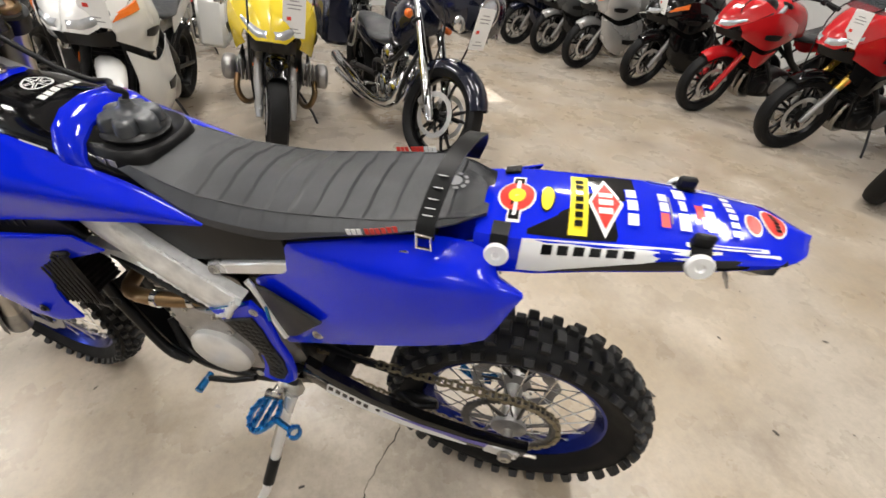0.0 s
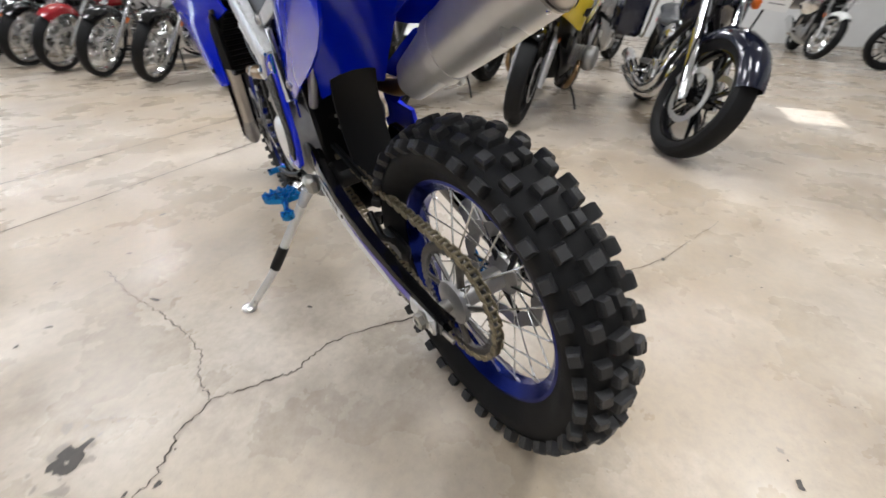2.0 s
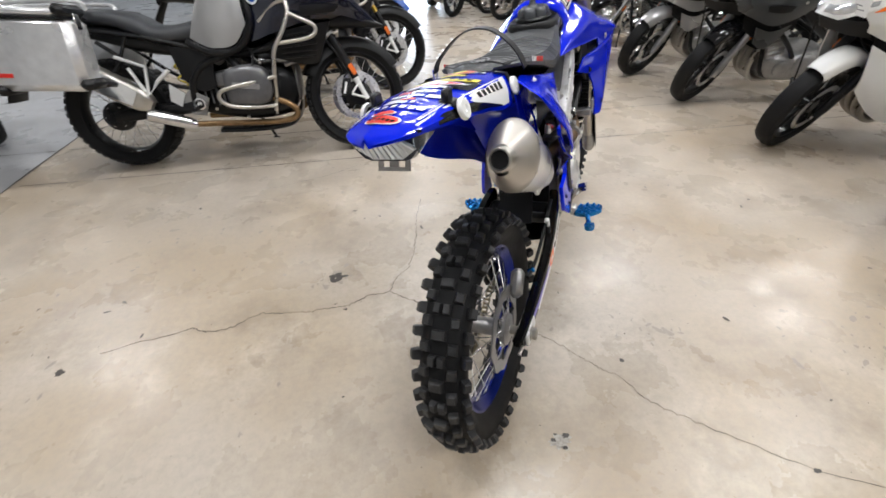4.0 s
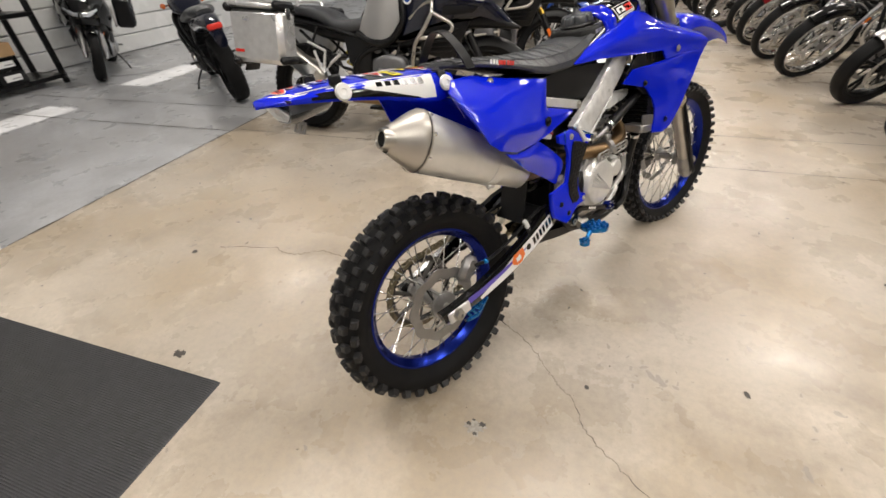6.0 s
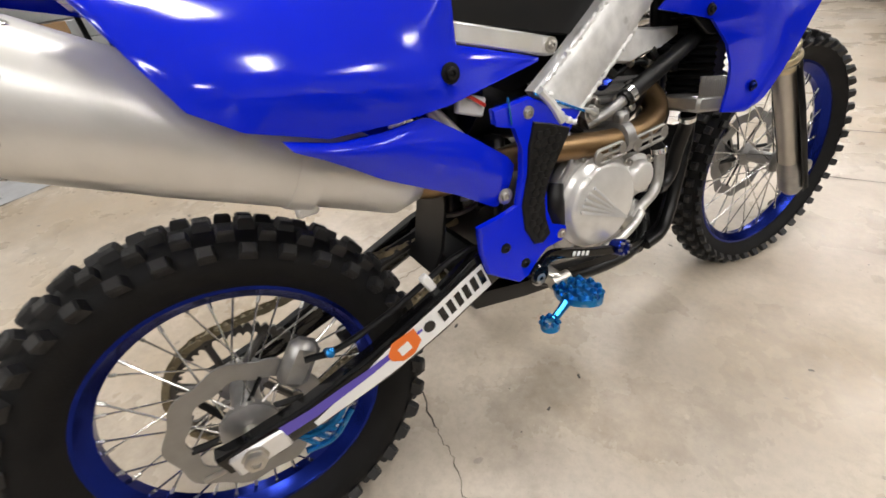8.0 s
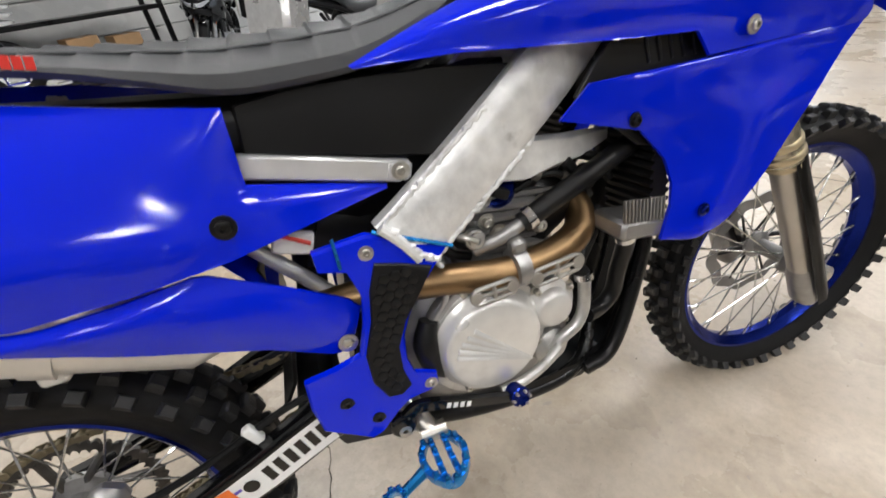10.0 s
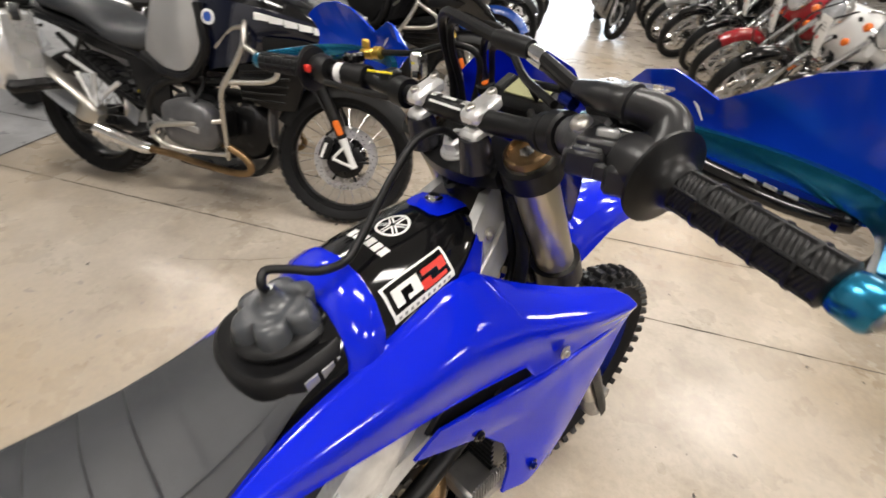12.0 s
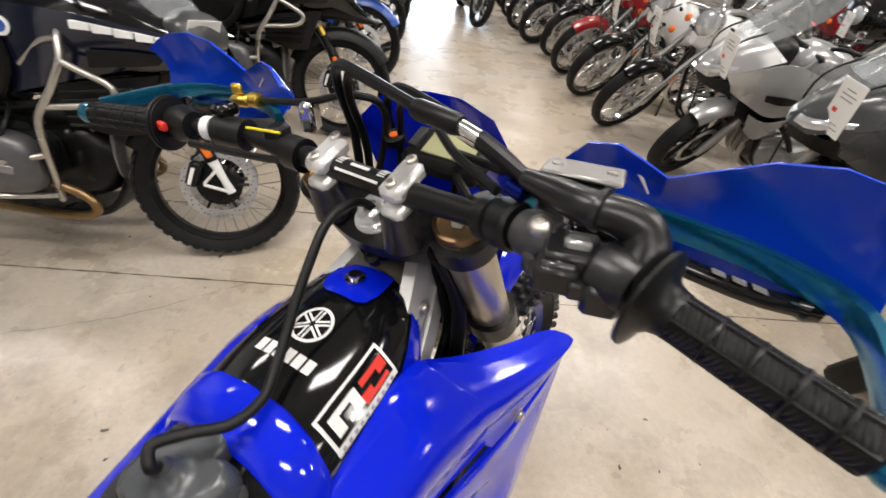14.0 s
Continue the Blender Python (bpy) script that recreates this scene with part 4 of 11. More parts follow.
def lever_shape(side):
    pts = [(1.036, 0.225, 0.893), (1.052, 0.270, 0.888), (1.062, 0.320, 0.876), (1.072, 0.365, 0.866), (1.084, 0.398, 0.861)]
    s = Shape().tube([(x, side * y, z) for x, y, z in pts], [0.011, 0.0085, 0.0080, 0.0078, 0.0075], 12, smooth=20, flat=0.75)
    c = Vector((1.085, side * 0.401, 0.861))
    s.lathe([(-0.011, 0.0), (-0.008, 0.0075), (0, 0.0105), (0.008, 0.0075), (0.011, 0.0)], c, (0, 1, 0), 16)
    s.box((1.040, side * 0.228, 0.893), (0.030, 0.026, 0.018), None, 0.005)
    return s.moved(STEER)


levers = mirrored("lever", lever_shape, GLOSS_BLACK, handlebar, "black anodised lever")
mk = Shape()
for k in range(3):
    mk.box((1.0640 + 0.0032 * k, -0.340 - 0.014 * k, 0.8795 - 0.0031 * k), (0.006, 0.010, 0.0012), Matrix.Rotation(0.22, 4, "Z") @ Matrix.Rotation(0.25, 4, "X"))
part("lever_mark", mk.moved(STEER), GREY_PAINT, levers[1], "pale lettering bars")

# left controls
s = Shape()
c = bar_point(0.280)
s.tube([c + Vector((0.004, -0.020, 0.002)), c + Vector((0, 0.0, 0.002)), c + Vector((-0.003, 0.020, 0.0))], [0.018, 0.024, 0.019], 18)
s.lathe([(-0.006, 0.018), (-0.004, 0.033), (0.004, 0.034), (0.006, 0.018)], bar_point(0.300), bar_point(0.35) - bar_point(0.25), 26)
part("switch_block", s.moved(STEER), BLACK, handlebar, "black kill switch block")
part("kill_button", Shape().box(bar_point(0.280) + Vector((-0.026, 0, 0.006)), (0.008, 0.014, 0.012), None, 0.002).moved(STEER), RED, handlebar, "red stop button")
s = Shape()
s.tube([bar_point(0.232), bar_point(0.19)], 0.020, 18)
part("bar_strap", Shape().tube([bar_point(0.118), bar_point(0.095)], 0.021, 16).moved(STEER), BLACK, handlebar)
part("bar_strap", s.moved(STEER), BLACK, handlebar)
s = Shape().box((1.077, 0.246, 0.893), (0.020, 0.028, 0.015), Matrix.Rotation(0.4, 4, "Z"), 0.004)
s.lathe([(0, 0.010), (0.012, 0.010), (0.014, 0.006)], (1.081, 0.229, 0.896), (0.25, -1, 0), 14)
s.box((1.077, 0.252, 0.907), (0.008, 0.016, 0.015), Matrix.Rotation(0.4, 4, "Z"), 0.003)
part("clutch_adjuster", s.moved(STEER), GOLD, handlebar, "gold clutch cable adjuster")
s = Shape().tube([bar_point(0.252), bar_point(0.240)], 0.0155, 16)
part("switch_collar", s.moved(STEER), WHITE, handlebar)
s = Shape().tube([(1.042, 0.125, 0.8855), (1.034, 0.180, 0.8825)], 0.0018, 6)
part("bar_stripe", s.moved(STEER), YELLOW, handlebar, "yellow stripe")


def guard_bar(side):
    pts = [(1.078, 0.172, 0.880), (1.088, 0.195, 0.884), (1.098, 0.235, 0.887), (1.100, 0.31, 0.885), (1.093, 0.372, 0.882), (1.066, 0.422, 0.878), (0.975, 0.434, 0.876)]
    rings = []
    for q, r in zip(spline([(x, side * y, z) for x, y, z in pts], 34), range(34)):
        rings.append(q)
    s = Shape()
    rows = []
    for i, q in enumerate(rings):
        d = (rings[min(33, i + 1)] - rings[max(0, i - 1)]).normalized()
        up = Vector((0, 0, 1))
        side_v = d.cross(up).normalized()
        rows.append([q + side_v * x + up * z for x, z in ((-0.004, -0.010), (0.004, -0.010), (0.006, 0), (0.004, 0.010), (-0.004, 0.010), (-0.006, 0))])
    s.loft(rows)
    return s.moved(STEER)


def guard_mount(side):
    return Shape().box((1.056, side * 0.150, 0.873), (0.034, 0.024, 0.026), Matrix.Rotation(side * 0.4, 4, "Z"), 0.005).moved(STEER)


SHIELD_BLUE = material("azure_plastic", (0.003, 0.045, 0.52), 0.18, vary=0.12, scale=8, spec=0.4, coat=0.2)
guards = mirrored("hand_guard", guard_bar, TEAL, handlebar, "teal anodised hand guard bar")


def bar_end(side):
    """The clamp that holds the guard to the end of the bar, with its screw."""
    a, b = bar_point(side * 0.400), bar_point(side * (0.420 if side < 0 else 0.410))
    d = (b - a).normalized()
    e = b + d * 0.005
    s = Shape().tube([e - d * 0.004, e, e + d * 0.014, e + d * 0.017], [0.0125, 0.0140, 0.0140, 0.0120], 20)
    return s.moved(STEER), Shape().lathe([(0, 0.0085), (0.003, 0.0085), (0.004, 0.006), (0.004, 0.0035), (0.001, 0.003), (0.001, 0)], e + d * 0.0160, d, 16).moved(STEER)


def shield(side):
    # outline runs outwards along the bar; each step: y, low z, high z, x
    cut = [(0.195, 0.868, 0.893, 1.121), (0.215, 0.855, 0.914, 1.126), (0.240, 0.846, 0.917, 1.130), (0.265, 0.838, 0.906, 1.132), (0.283, 0.832, 0.898, 1.132), (0.31, 0.824, 0.912, 1.130), (0.345, 0.818, 0.931, 1.124), (0.38, 0.820, 0.940, 1.114), (0.405, 0.826, 0.938, 1.102), (0.420, 0.832, 0.930, 1.092), (0.430, 0.842, 0.918, 1.080)]
    lo = [(x - 0.008, side * y, z + 0.014 + max(0.0, y - 0.26) * 0.12) for y, z, zz, x in cut]
    hi = [(x - 0.014, side * y, zz + 0.020) for y, z, zz, x in cut]
    rows, back = [], []
    for p, q in zip(poly_at(lo, 41), poly_at(hi, 41)):
        r = [p.lerp(q, j / 8) + Vector((0.014 * math.sin(math.pi * j / 8), 0, 0)) for j in range(9)]
        rows.append(r)
        back.append([v - Vector((0.004, 0, 0)) for v in r])
    s = Shape().grid(rows)
    s.grid([r[::-1] for r in back])
    edge_f = [r[0] for r in rows] + [rows[-1][j] for j in range(1, 9)] + [r[-1] for r in rows[::-1][1:]] + [rows[0][j] for j in range(7, 0, -1)]
    s.grid([edge_f, [v - Vector((0.004, 0, 0)) for v in edge_f]], close_v=True)
    return s.moved(STEER)


for g, side in zip(guards, (1, -1)):
    clamp_, screw_ = bar_end(side)
    part("guard_mount", guard_mount(side), BLACK, g, "black guard mount")
    part("end_clamp", clamp_, TEAL, g, "teal bar end clamp")
    part("end_screw", screw_, STEEL, g)
    part("shield", shield(side), SHIELD_BLUE, g, "blue plastic wind shield of the hand guard")
    # Highlights on the glossy shield, drawn as thin white strokes.
    for y0, z0, y1, z1, x in ((0.243, 0.927, 0.272, 0.896, 1.1255), (0.335, 0.934, 0.370, 0.900, 1.1245)):
        lit = Shape().tube([(x, side * y0, z0), (x + 0.001, side * (y0 + y1) / 2, (z0 + z1) / 2 + 0.002), (x - 0.002, side * y1, z1)], [0.0008, 0.0022, 0.0008], 6, smooth=9)
        part("shield_glint", lit.moved(STEER), WHITE, g, "white stroke painted as a highlight")

# number plate, meter, cables
rows = []
for z, w, x in ((0.62, 0.055, 1.262), (0.66, 0.085, 1.262), (0.74, 0.108, 1.250), (0.82, 0.118, 1.232), (0.875, 0.115, 1.215), (0.905, 0.085, 1.205), (0.915, 0.03, 1.202)):
    rows.append([(x - 0.045 * (y / 0.118) ** 2, y, z) for y in (w * (k / 5 - 1) for k in range(11))])
s = Shape().grid(rows)
s.grid([[(x - 0.004, y, z) for x, y, z in r][::-1] for r in rows])
part("number_plate", s.moved(STEER), BLUE, bike, "blue plastic front number plate")
s = Shape().box((1.134, -0.054, 0.870), (0.058, 0.104, 0.028), Matrix.Rotation(radians(-24), 4, "Y"), 0.008)
meter = part("meter", s.moved(STEER), BLACK, bike, "black digital meter")
part("screen", Shape().box((1.1285, -0.062, 0.8845), (0.034, 0.064, 0.003), Matrix.Rotation(radians(-24), 4, "Y"), 0.001).moved(STEER), LCD, meter, "pale green display")
part("meter_button", Shape().box((1.1305, -0.015, 0.8855), (0.030, 0.012, 0.006), Matrix.Rotation(radians(-24), 4, "Y")).moved(STEER), DARK_GREY, meter)
s = Shape().lathe([(0, 0.014), (0.010, 0.014), (0.012, 0.010), (0.010, 0.006)], (1.148, 0.036, 0.862), (-0.35, 0, 0.93), 18)
part("ignition_lock", s.moved(STEER), BLACK, bike)
part("warning_lamp", Shape().lathe([(0, 0.007), (0.012, 0.006), (0.014, 0)], (1.148, 0.036, 0.862), (-0.35, 0, 0.93), 14).moved(STEER), ORANGE, bike, "amber indicator lamp")
for name, pts, r in (
        ("throttle_cable", [(1.033, -0.196, 0.925), (1.046, -0.130, 0.946), (1.050, -0.078, 0.952), (1.066, 0.0, 0.964), (1.080, 0.050, 0.965), (1.100, 0.078, 0.935), (1.13, 0.090, 0.85), (1.12, 0.08, 0.70)], 0.0060),
        ("throttle_cable", [(1.040, -0.190, 0.919), (1.054, -0.125, 0.938), (1.060, -0.075, 0.946), (1.076, 0.0, 0.956), (1.090, 0.045, 0.955), (1.108, 0.070, 0.92), (1.14, 0.080, 0.83), (1.11, 0.07, 0.69)], 0.0055),
        ("brake_hose", [(1.050, -0.205, 0.905), (1.070, -0.150, 0.925), (1.090, -0.075, 0.940), (1.120, 0.010, 0.940), (1.165, 0.060, 0.88), (1.235, 0.085, 0.77), (1.28, 0.10, 0.62), (1.36, 0.125, 0.36)], 0.0052),
        ("brake_hose", [(1.035, -0.170, 0.905), (1.060, -0.110, 0.915), (1.090, -0.060, 0.930), (1.120, 0.000, 0.925), (1.150, 0.030, 0.87), (1.14, 0.03, 0.75)], 0.0045),
        ("clutch_cable", [(1.086, 0.215, 0.897), (1.098, 0.14, 0.905), (1.115, 0.07, 0.922), (1.14, 0.045, 0.90), (1.13, 0.055, 0.82), (1.06, 0.06, 0.68), (0.92, 0.07, 0.50)], 0.0048),
        ("wiring", [(0.99, 0.24, 0.862), (1.03, 0.14, 0.853), (1.06, 0.09, 0.852), (1.10, 0.06, 0.83), (1.10, 0.05, 0.72)], 0.005),
        ("wiring", [(1.030, -0.222, 0.866), (1.050, -0.16, 0.857), (1.10, -0.09, 0.865), (1.15, -0.06, 0.845), (1.13, -0.05, 0.74)], 0.005),
        ("hot_start_cable", [(1.052, -0.165, 0.915), (1.080, -0.105, 0.905), (1.110, -0.085, 0.885), (1.14, -0.10, 0.84)], 0.004)):
    part(name, Shape().tube(pts, r, 8, smooth=40).moved(STEER), BLACK, bike)
s = Shape().tube([(1.029, -0.196, 0.912), (1.034, -0.180, 0.914)], 0.0066, 10)
part("cable_sleeve", s.moved(STEER), BLUE_RIM, bike, "blue cable sleeve")
s = Shape().tube([(1.043, -0.146, 0.9425), (1.046, -0.126, 0.947)], 0.0066, 10)
part("cable_adjuster", Shape().lathe([(-0.026, 0.0085), (-0.020, 0.0100), (0.020, 0.0100), (0.026, 0.0085)], (1.0475, -0.100, 0.9495), (0.06, 1, 0.08), 14).moved(STEER), BLACK, bike, "black cable adjuster boot")
part("cable_sleeve", Shape().tube([(1.051, -0.140, 0.934), (1.054, -0.120, 0.939)], 0.0062, 10).moved(STEER), CHROME, bike, "chrome cable sleeve")
part("cable_sleeve", s.moved(STEER), CHROME, bike, "chrome cable sleeve")
s = Shape().box((1.098, 0.135, 0.888), (0.030, 0.020, 0.040), Matrix.Rotation(0.5, 4, "Z"), 0.005)
part("guard_bracket", s.moved(STEER), CHROME, bike, "chrome guard bracket")

CAST_ALLOY = material("cast_frame_alloy", (0.50, 0.50, 0.49), 0.42, 0.55, vary=0.2, scale=30, bump=0.22, bump_scale=160, wear=0.3, wear_color=(0.30, 0.29, 0.28))


def head_gusset(side):
    """One cheek of the cast steering head, from the tank's front edge to the head tube."""
    s = Shape()
    rings_ = []
    for x, y, z, up_, out in ((0.985, 0.074, 0.632, 0.050, 0.014), (1.020, 0.066, 0.648, 0.056, 0.015), (1.055, 0.056, 0.664, 0.062, 0.016), (1.090, 0.044, 0.680, 0.066, 0.016), (1.118, 0.034, 0.690, 0.066, 0.014)):
        rings_.append([(x - 0.35 * up_ * a, side * (y + out * b), z + up_ * a) for a, b in ((-1, -0.6), (-1, 0.5), (-0.75, 0.95), (-0.2, 0.75), (0.2, 0.75), (0.75, 0.95), (1, 0.5), (1, -0.6))])
    return s.loft(rings_)


for g, sg in zip(mirrored("head_casting", head_gusset, CAST_ALLOY, bike, "bare cast alloy steering head"), (1, -1)):
    part("casting_bolt", bolt_shape(1.048, 0.070, 0.700, 0.007, sg), STEEL, g)
    part("casting_rib", Shape().tube([(1.005, sg * 0.086, 0.655), (1.05, sg * 0.073, 0.672), (1.10, sg * 0.055, 0.690)], 0.004, 6, smooth=8), CAST_ALLOY, g)
for k in range(3):
    y0 = -0.052 - 0.014 * k
    pts = [(1.115 - 0.006 * k, y0 * 0.8, 0.742), (1.120 + 0.008 * math.sin(2.1 * k), y0 - 0.004, 0.660), (1.105 + 0.012 * math.sin(1.3 * k + 1), y0 - 0.010, 0.590), (1.060 - 0.010 * math.cos(1.7 * k), y0 - 0.012, 0.530), (0.990, y0, 0.480)]
    part("wiring_loom", Shape().tube(pts, 0.0070 + 0.002 * (k % 3), 10, smooth=26), BLACK, bike, "black taped wiring loom")

# front fender
rows = []
for t, w, x, z, d in ((0, 0.055, 1.235, 0.470, 0.030), (1, 0.066, 1.262, 0.560, 0.050), (2, 0.076, 1.315, 0.618, 0.085), (3, 0.080, 1.41, 0.626, 0.048), (4, 0.078, 1.51, 0.612, 0.037), (5, 0.073, 1.61, 0.582, 0.031), (6, 0.066, 1.70, 0.543, 0.026), (7, 0.058, 1.755, 0.508, 0.020), (8, 0.048, 1.795, 0.478, 0.016)):
    rows.append([(x, y, z) for x, y, z in ((x - 0.006, -w, z - d), (x, -w * 0.98, z - d * 0.45), (x + 0.002, -w * 0.78, z - 0.004), (x + 0.003, -w * 0.4, z + 0.006), (x + 0.003, 0, z + 0.010), (x + 0.003, w * 0.4, z + 0.006), (x + 0.002, w * 0.78, z - 0.004), (x, w * 0.98, z - d * 0.45), (x - 0.006, w, z - d))])
fine = [spline([r[j] for r in rows], 33) for j in range(9)]
rows = [[fine[j][i] for j in range(9)] for i in range(33)]
s = Shape().grid(rows)
s.grid([[Vector(q) - Vector((0, 0, 0.004)) for q in r][::-1] for r in rows])
part("front_fender", s.moved(STEER), BLUE, bike, "blue plastic front fender")

# ---- frame and engine ----
def spar(side):
    s = Shape()
    line = [(0.600, 0.362, 0.118), (0.66, 0.408, 0.117), (0.74, 0.466, 0.113), (0.846, 0.545, 0.104), (0.95, 0.622, 0.072), (1.03, 0.672, 0.034)]
    p = spline([(x, side * y, z) for x, z, y in line], 26)
    rings = []
    for i, q in enumerate(p):
        d = (p[min(25, i + 1)] - p[max(0, i - 1)]).normalized()
        out = Vector((0, side, 0))
        up = d.cross(out).normalized() * side
        w = 0.046 - 0.006 * i / 25 + 0.004 * max(0.0, 1 - i / 5)
        rings.append([q + up * (w * a) + out * (0.017 * b) for a, b in ((-1, -0.8), (-1, 0.5), (-0.8, 0.9), (-0.3, 1.0), (0.3, 1.0), (0.8, 0.9), (1, 0.5), (1, -0.8))])
    s.loft(rings)
    s.tube([(0.615, side * 0.137, 0.345), (0.597, side * 0.137, 0.375), (0.574, side * 0.136, 0.402)], 0.007, 8, smooth=8)
    return s


def spar_bead(side, edge_):
    """A lumpy weld along one edge of the spar's lower half."""
    pts = []
    for k in range(34):
        t = k / 33
        q = Vector((0.606, side * 0.130, 0.366)).lerp(Vector((0.760, side * 0.126, 0.480)), t)
        q += Vector((-0.596, 0, 0.803)) * (edge_ * (0.0445 - 0.003 * t)) + Vector((0.0016 * math.sin(2.9 * k + edge_), side * 0.0008 * math.sin(5.3 * k), 0.0016 * math.cos(3.7 * k)))
        pts.append(q)
    return Shape().tube(pts, [0.0036 + 0.0010 * math.sin(2.1 * k + edge_) for k in range(34)], 7)


mirrored("frame_spar", spar, SPAR, bike, "worn bare aluminium frame spar")
for edge_ in (1, -1):
    mirrored("weld_bead", lambda sg: spar_bead(sg, edge_), SPAR, bike, "rough weld bead")


def strut(side):
    return Shape().slab([(0.738, 0.412), (0.790, 0.400), (0.845, 0.404), (0.895, 0.408), (0.945, 0.424), (0.945, 0.438), (0.870, 0.446), (0.802, 0.456), (0.775, 0.470)], lambda x, z: 0.098 - 0.10 * (x - 0.74), 0.022, side, 0.007)


def strut_weld(side):
    """A wandering bead where the strut meets the spar."""
    pts = [Vector((0.742, side * 0.121, 0.409)).lerp(Vector((0.806, side * 0.116, 0.462)), k / 17) + Vector((0.003 * math.sin(5.1 * k), side * 0.0012 * math.sin(3.3 * k), 0.002 * math.cos(4.3 * k))) for k in range(18)]
    return Shape().tube(pts, 0.0050, 8)


def weld(side):
    bead = []
    for k in range(26):
        t = k / 25
        bead.append(Vector((0.586, side * 0.137, 0.395)).lerp(Vector((0.640, side * 0.136, 0.338)), t) + Vector((0.004 * math.sin(40 * t), side * 0.001 * math.sin(33 * t), -0.010 * math.sin(math.pi * t))))
    return Shape().tube(bead, [0.0052 + 0.0012 * math.sin(2.3 * k) for k in range(26)], 8)


mirrored("weld_bead", weld, SPAR, bike, "rough weld bead")
mirrored("weld_bead", strut_weld, SPAR, bike, "rough weld bead")
mirrored("frame_strut", strut, SPAR, bike)


def subframe(side):
    s = Shape()
    s.box((0.525, side * 0.103, 0.484), (0.205, 0.016, 0.028), Matrix.Rotation(radians(15.5), 4, "Y"), 0.003)
    s.box((0.618, side * 0.100, 0.459), (0.035, 0.024, 0.026), Matrix.Rotation(radians(15.5), 4, "Y"), 0.005)
    s.tube([(0.44, side * 0.095, 0.505), (0.30, side * 0.080, 0.555), (0.12, side * 0.06, 0.60)], 0.011, 10)
    s.tube([(0.53, side * 0.075, 0.26), (0.42, side * 0.075, 0.40), (0.30, side * 0.072, 0.54)], 0.011, 10)
    return s


mirrored("subframe_rail", subframe, ALLOY, bike, "aluminium subframe rail")
mirrored("rail_bolt", lambda sg: bolt_shape(0.620, 0.112, 0.459, 0.007, sg), STEEL, bike)


def inside(x, z, outline):
    hit = False
    for (x0, z0), (x1, z1) in zip(outline, outline[1:] + outline[:1]):
        if (z0 > z) != (z1 > z) and x < x0 + (x1 - x0) * (z - z0) / (z1 - z0):
            hit = not hit
    return hit


def guard_lift(x, z):
    return 0.122 + (0.39 - z) * 0.085


GUARD = [(0.487, 0.372), (0.487, 0.394), (0.556, 0.398), (0.600, 0.374), (0.657, 0.356), (0.634, 0.332), (0.612, 0.311), (0.585, 0.272), (0.571, 0.242), (0.566, 0.205), (0.573, 0.178), (0.603, 0.164), (0.602, 0.148), (0.590, 0.140), (0.555, 0.138), (0.533, 0.125), (0.505, 0.102), (0.488, 0.098), (0.430, 0.140), (0.424, 0.180), (0.427, 0.224), (0.470, 0.228), (0.506, 0.236), (0.522, 0.280), (0.530, 0.325), (0.520, 0.362)]
PAD = [(0.556, 0.360), (0.590, 0.349), (0.628, 0.333), (0.606, 0.304), (0.578, 0.270), (0.559, 0.232), (0.556, 0.195), (0.562, 0.166), (0.545, 0.156), (0.527, 0.160), (0.512, 0.192), (0.513, 0.235), (0.532, 0.282), (0.541, 0.325)]
GUARD_LEFT = [(0.556, 0.398), (0.600, 0.374), (0.657, 0.356), (0.634, 0.332), (0.612, 0.311), (0.585, 0.272), (0.571, 0.242), (0.566, 0.205), (0.573, 0.178), (0.588, 0.142), (0.555, 0.134), (0.520, 0.138), (0.502, 0.155), (0.497, 0.192), (0.499, 0.236), (0.514, 0.282), (0.521, 0.325), (0.528, 0.365)]
frame_guards = mirrored("frame_guard", lambda sg: Shape().slab(GUARD if sg < 0 else GUARD_LEFT, guard_lift, 0.012, sg, 0.004), BLUE, bike, "blue plastic frame guard")
for g, sg in zip(frame_guards, (1, -1)):
    part("grip_pad", Shape().slab(PAD, lambda x, z: guard_lift(x, z) + 0.010, 0.006, sg, 0.002), BLACK, g, "black scaly grip pad")
    for i in range(16):
        for j in range(10):
            x, z = 0.505 + 0.0145 * j + (0.00725 if i % 2 else 0.0), 0.160 + 0.0126 * i
            if all(inside(x + 0.0095 * math.cos(q), z + 0.0095 * math.sin(q), PAD) for q in (0, 1.05, 2.1, 3.14, 4.2, 5.24)):
                tile = Shape().lathe([(0.0, 0.0), (0.0, 0.0082), (0.0012, 0.0078), (0.0018, 0.0060), (0.0018, 0.0)], (x, sg * (guard_lift(x, z) + 0.0158), z), (0, sg, 0), 6)
                part("scale", tile, BLACK, g)
    for x, z in ((0.550, 0.375), (0.590, 0.154), (0.470, 0.172), (0.505, 0.130))[:2 if sg > 0 else 4]:
        part("guard_bolt", bolt_shape(x, guard_lift(x, z) + 0.0105, z, 0.006, sg, 0.004), STEEL if z > 0.14 and x > 0.5 else FRAME_BLACK, g)
    tie = Shape()
    for x0, z0, x1, z1 in ((0.563, 0.400, 0.662, 0.351), (0.515, 0.405, 0.515, 0.365)):
        tie.tube([(x0, sg * (guard_lift(x0, z0) + 0.013), z0), (x1, sg * (guard_lift(x1, z1) + 0.013), z1)], 0.003, 6, flat=0.6)
    part("cable_tie", tie, PEG_BLUE, g, "light blue cable tie")

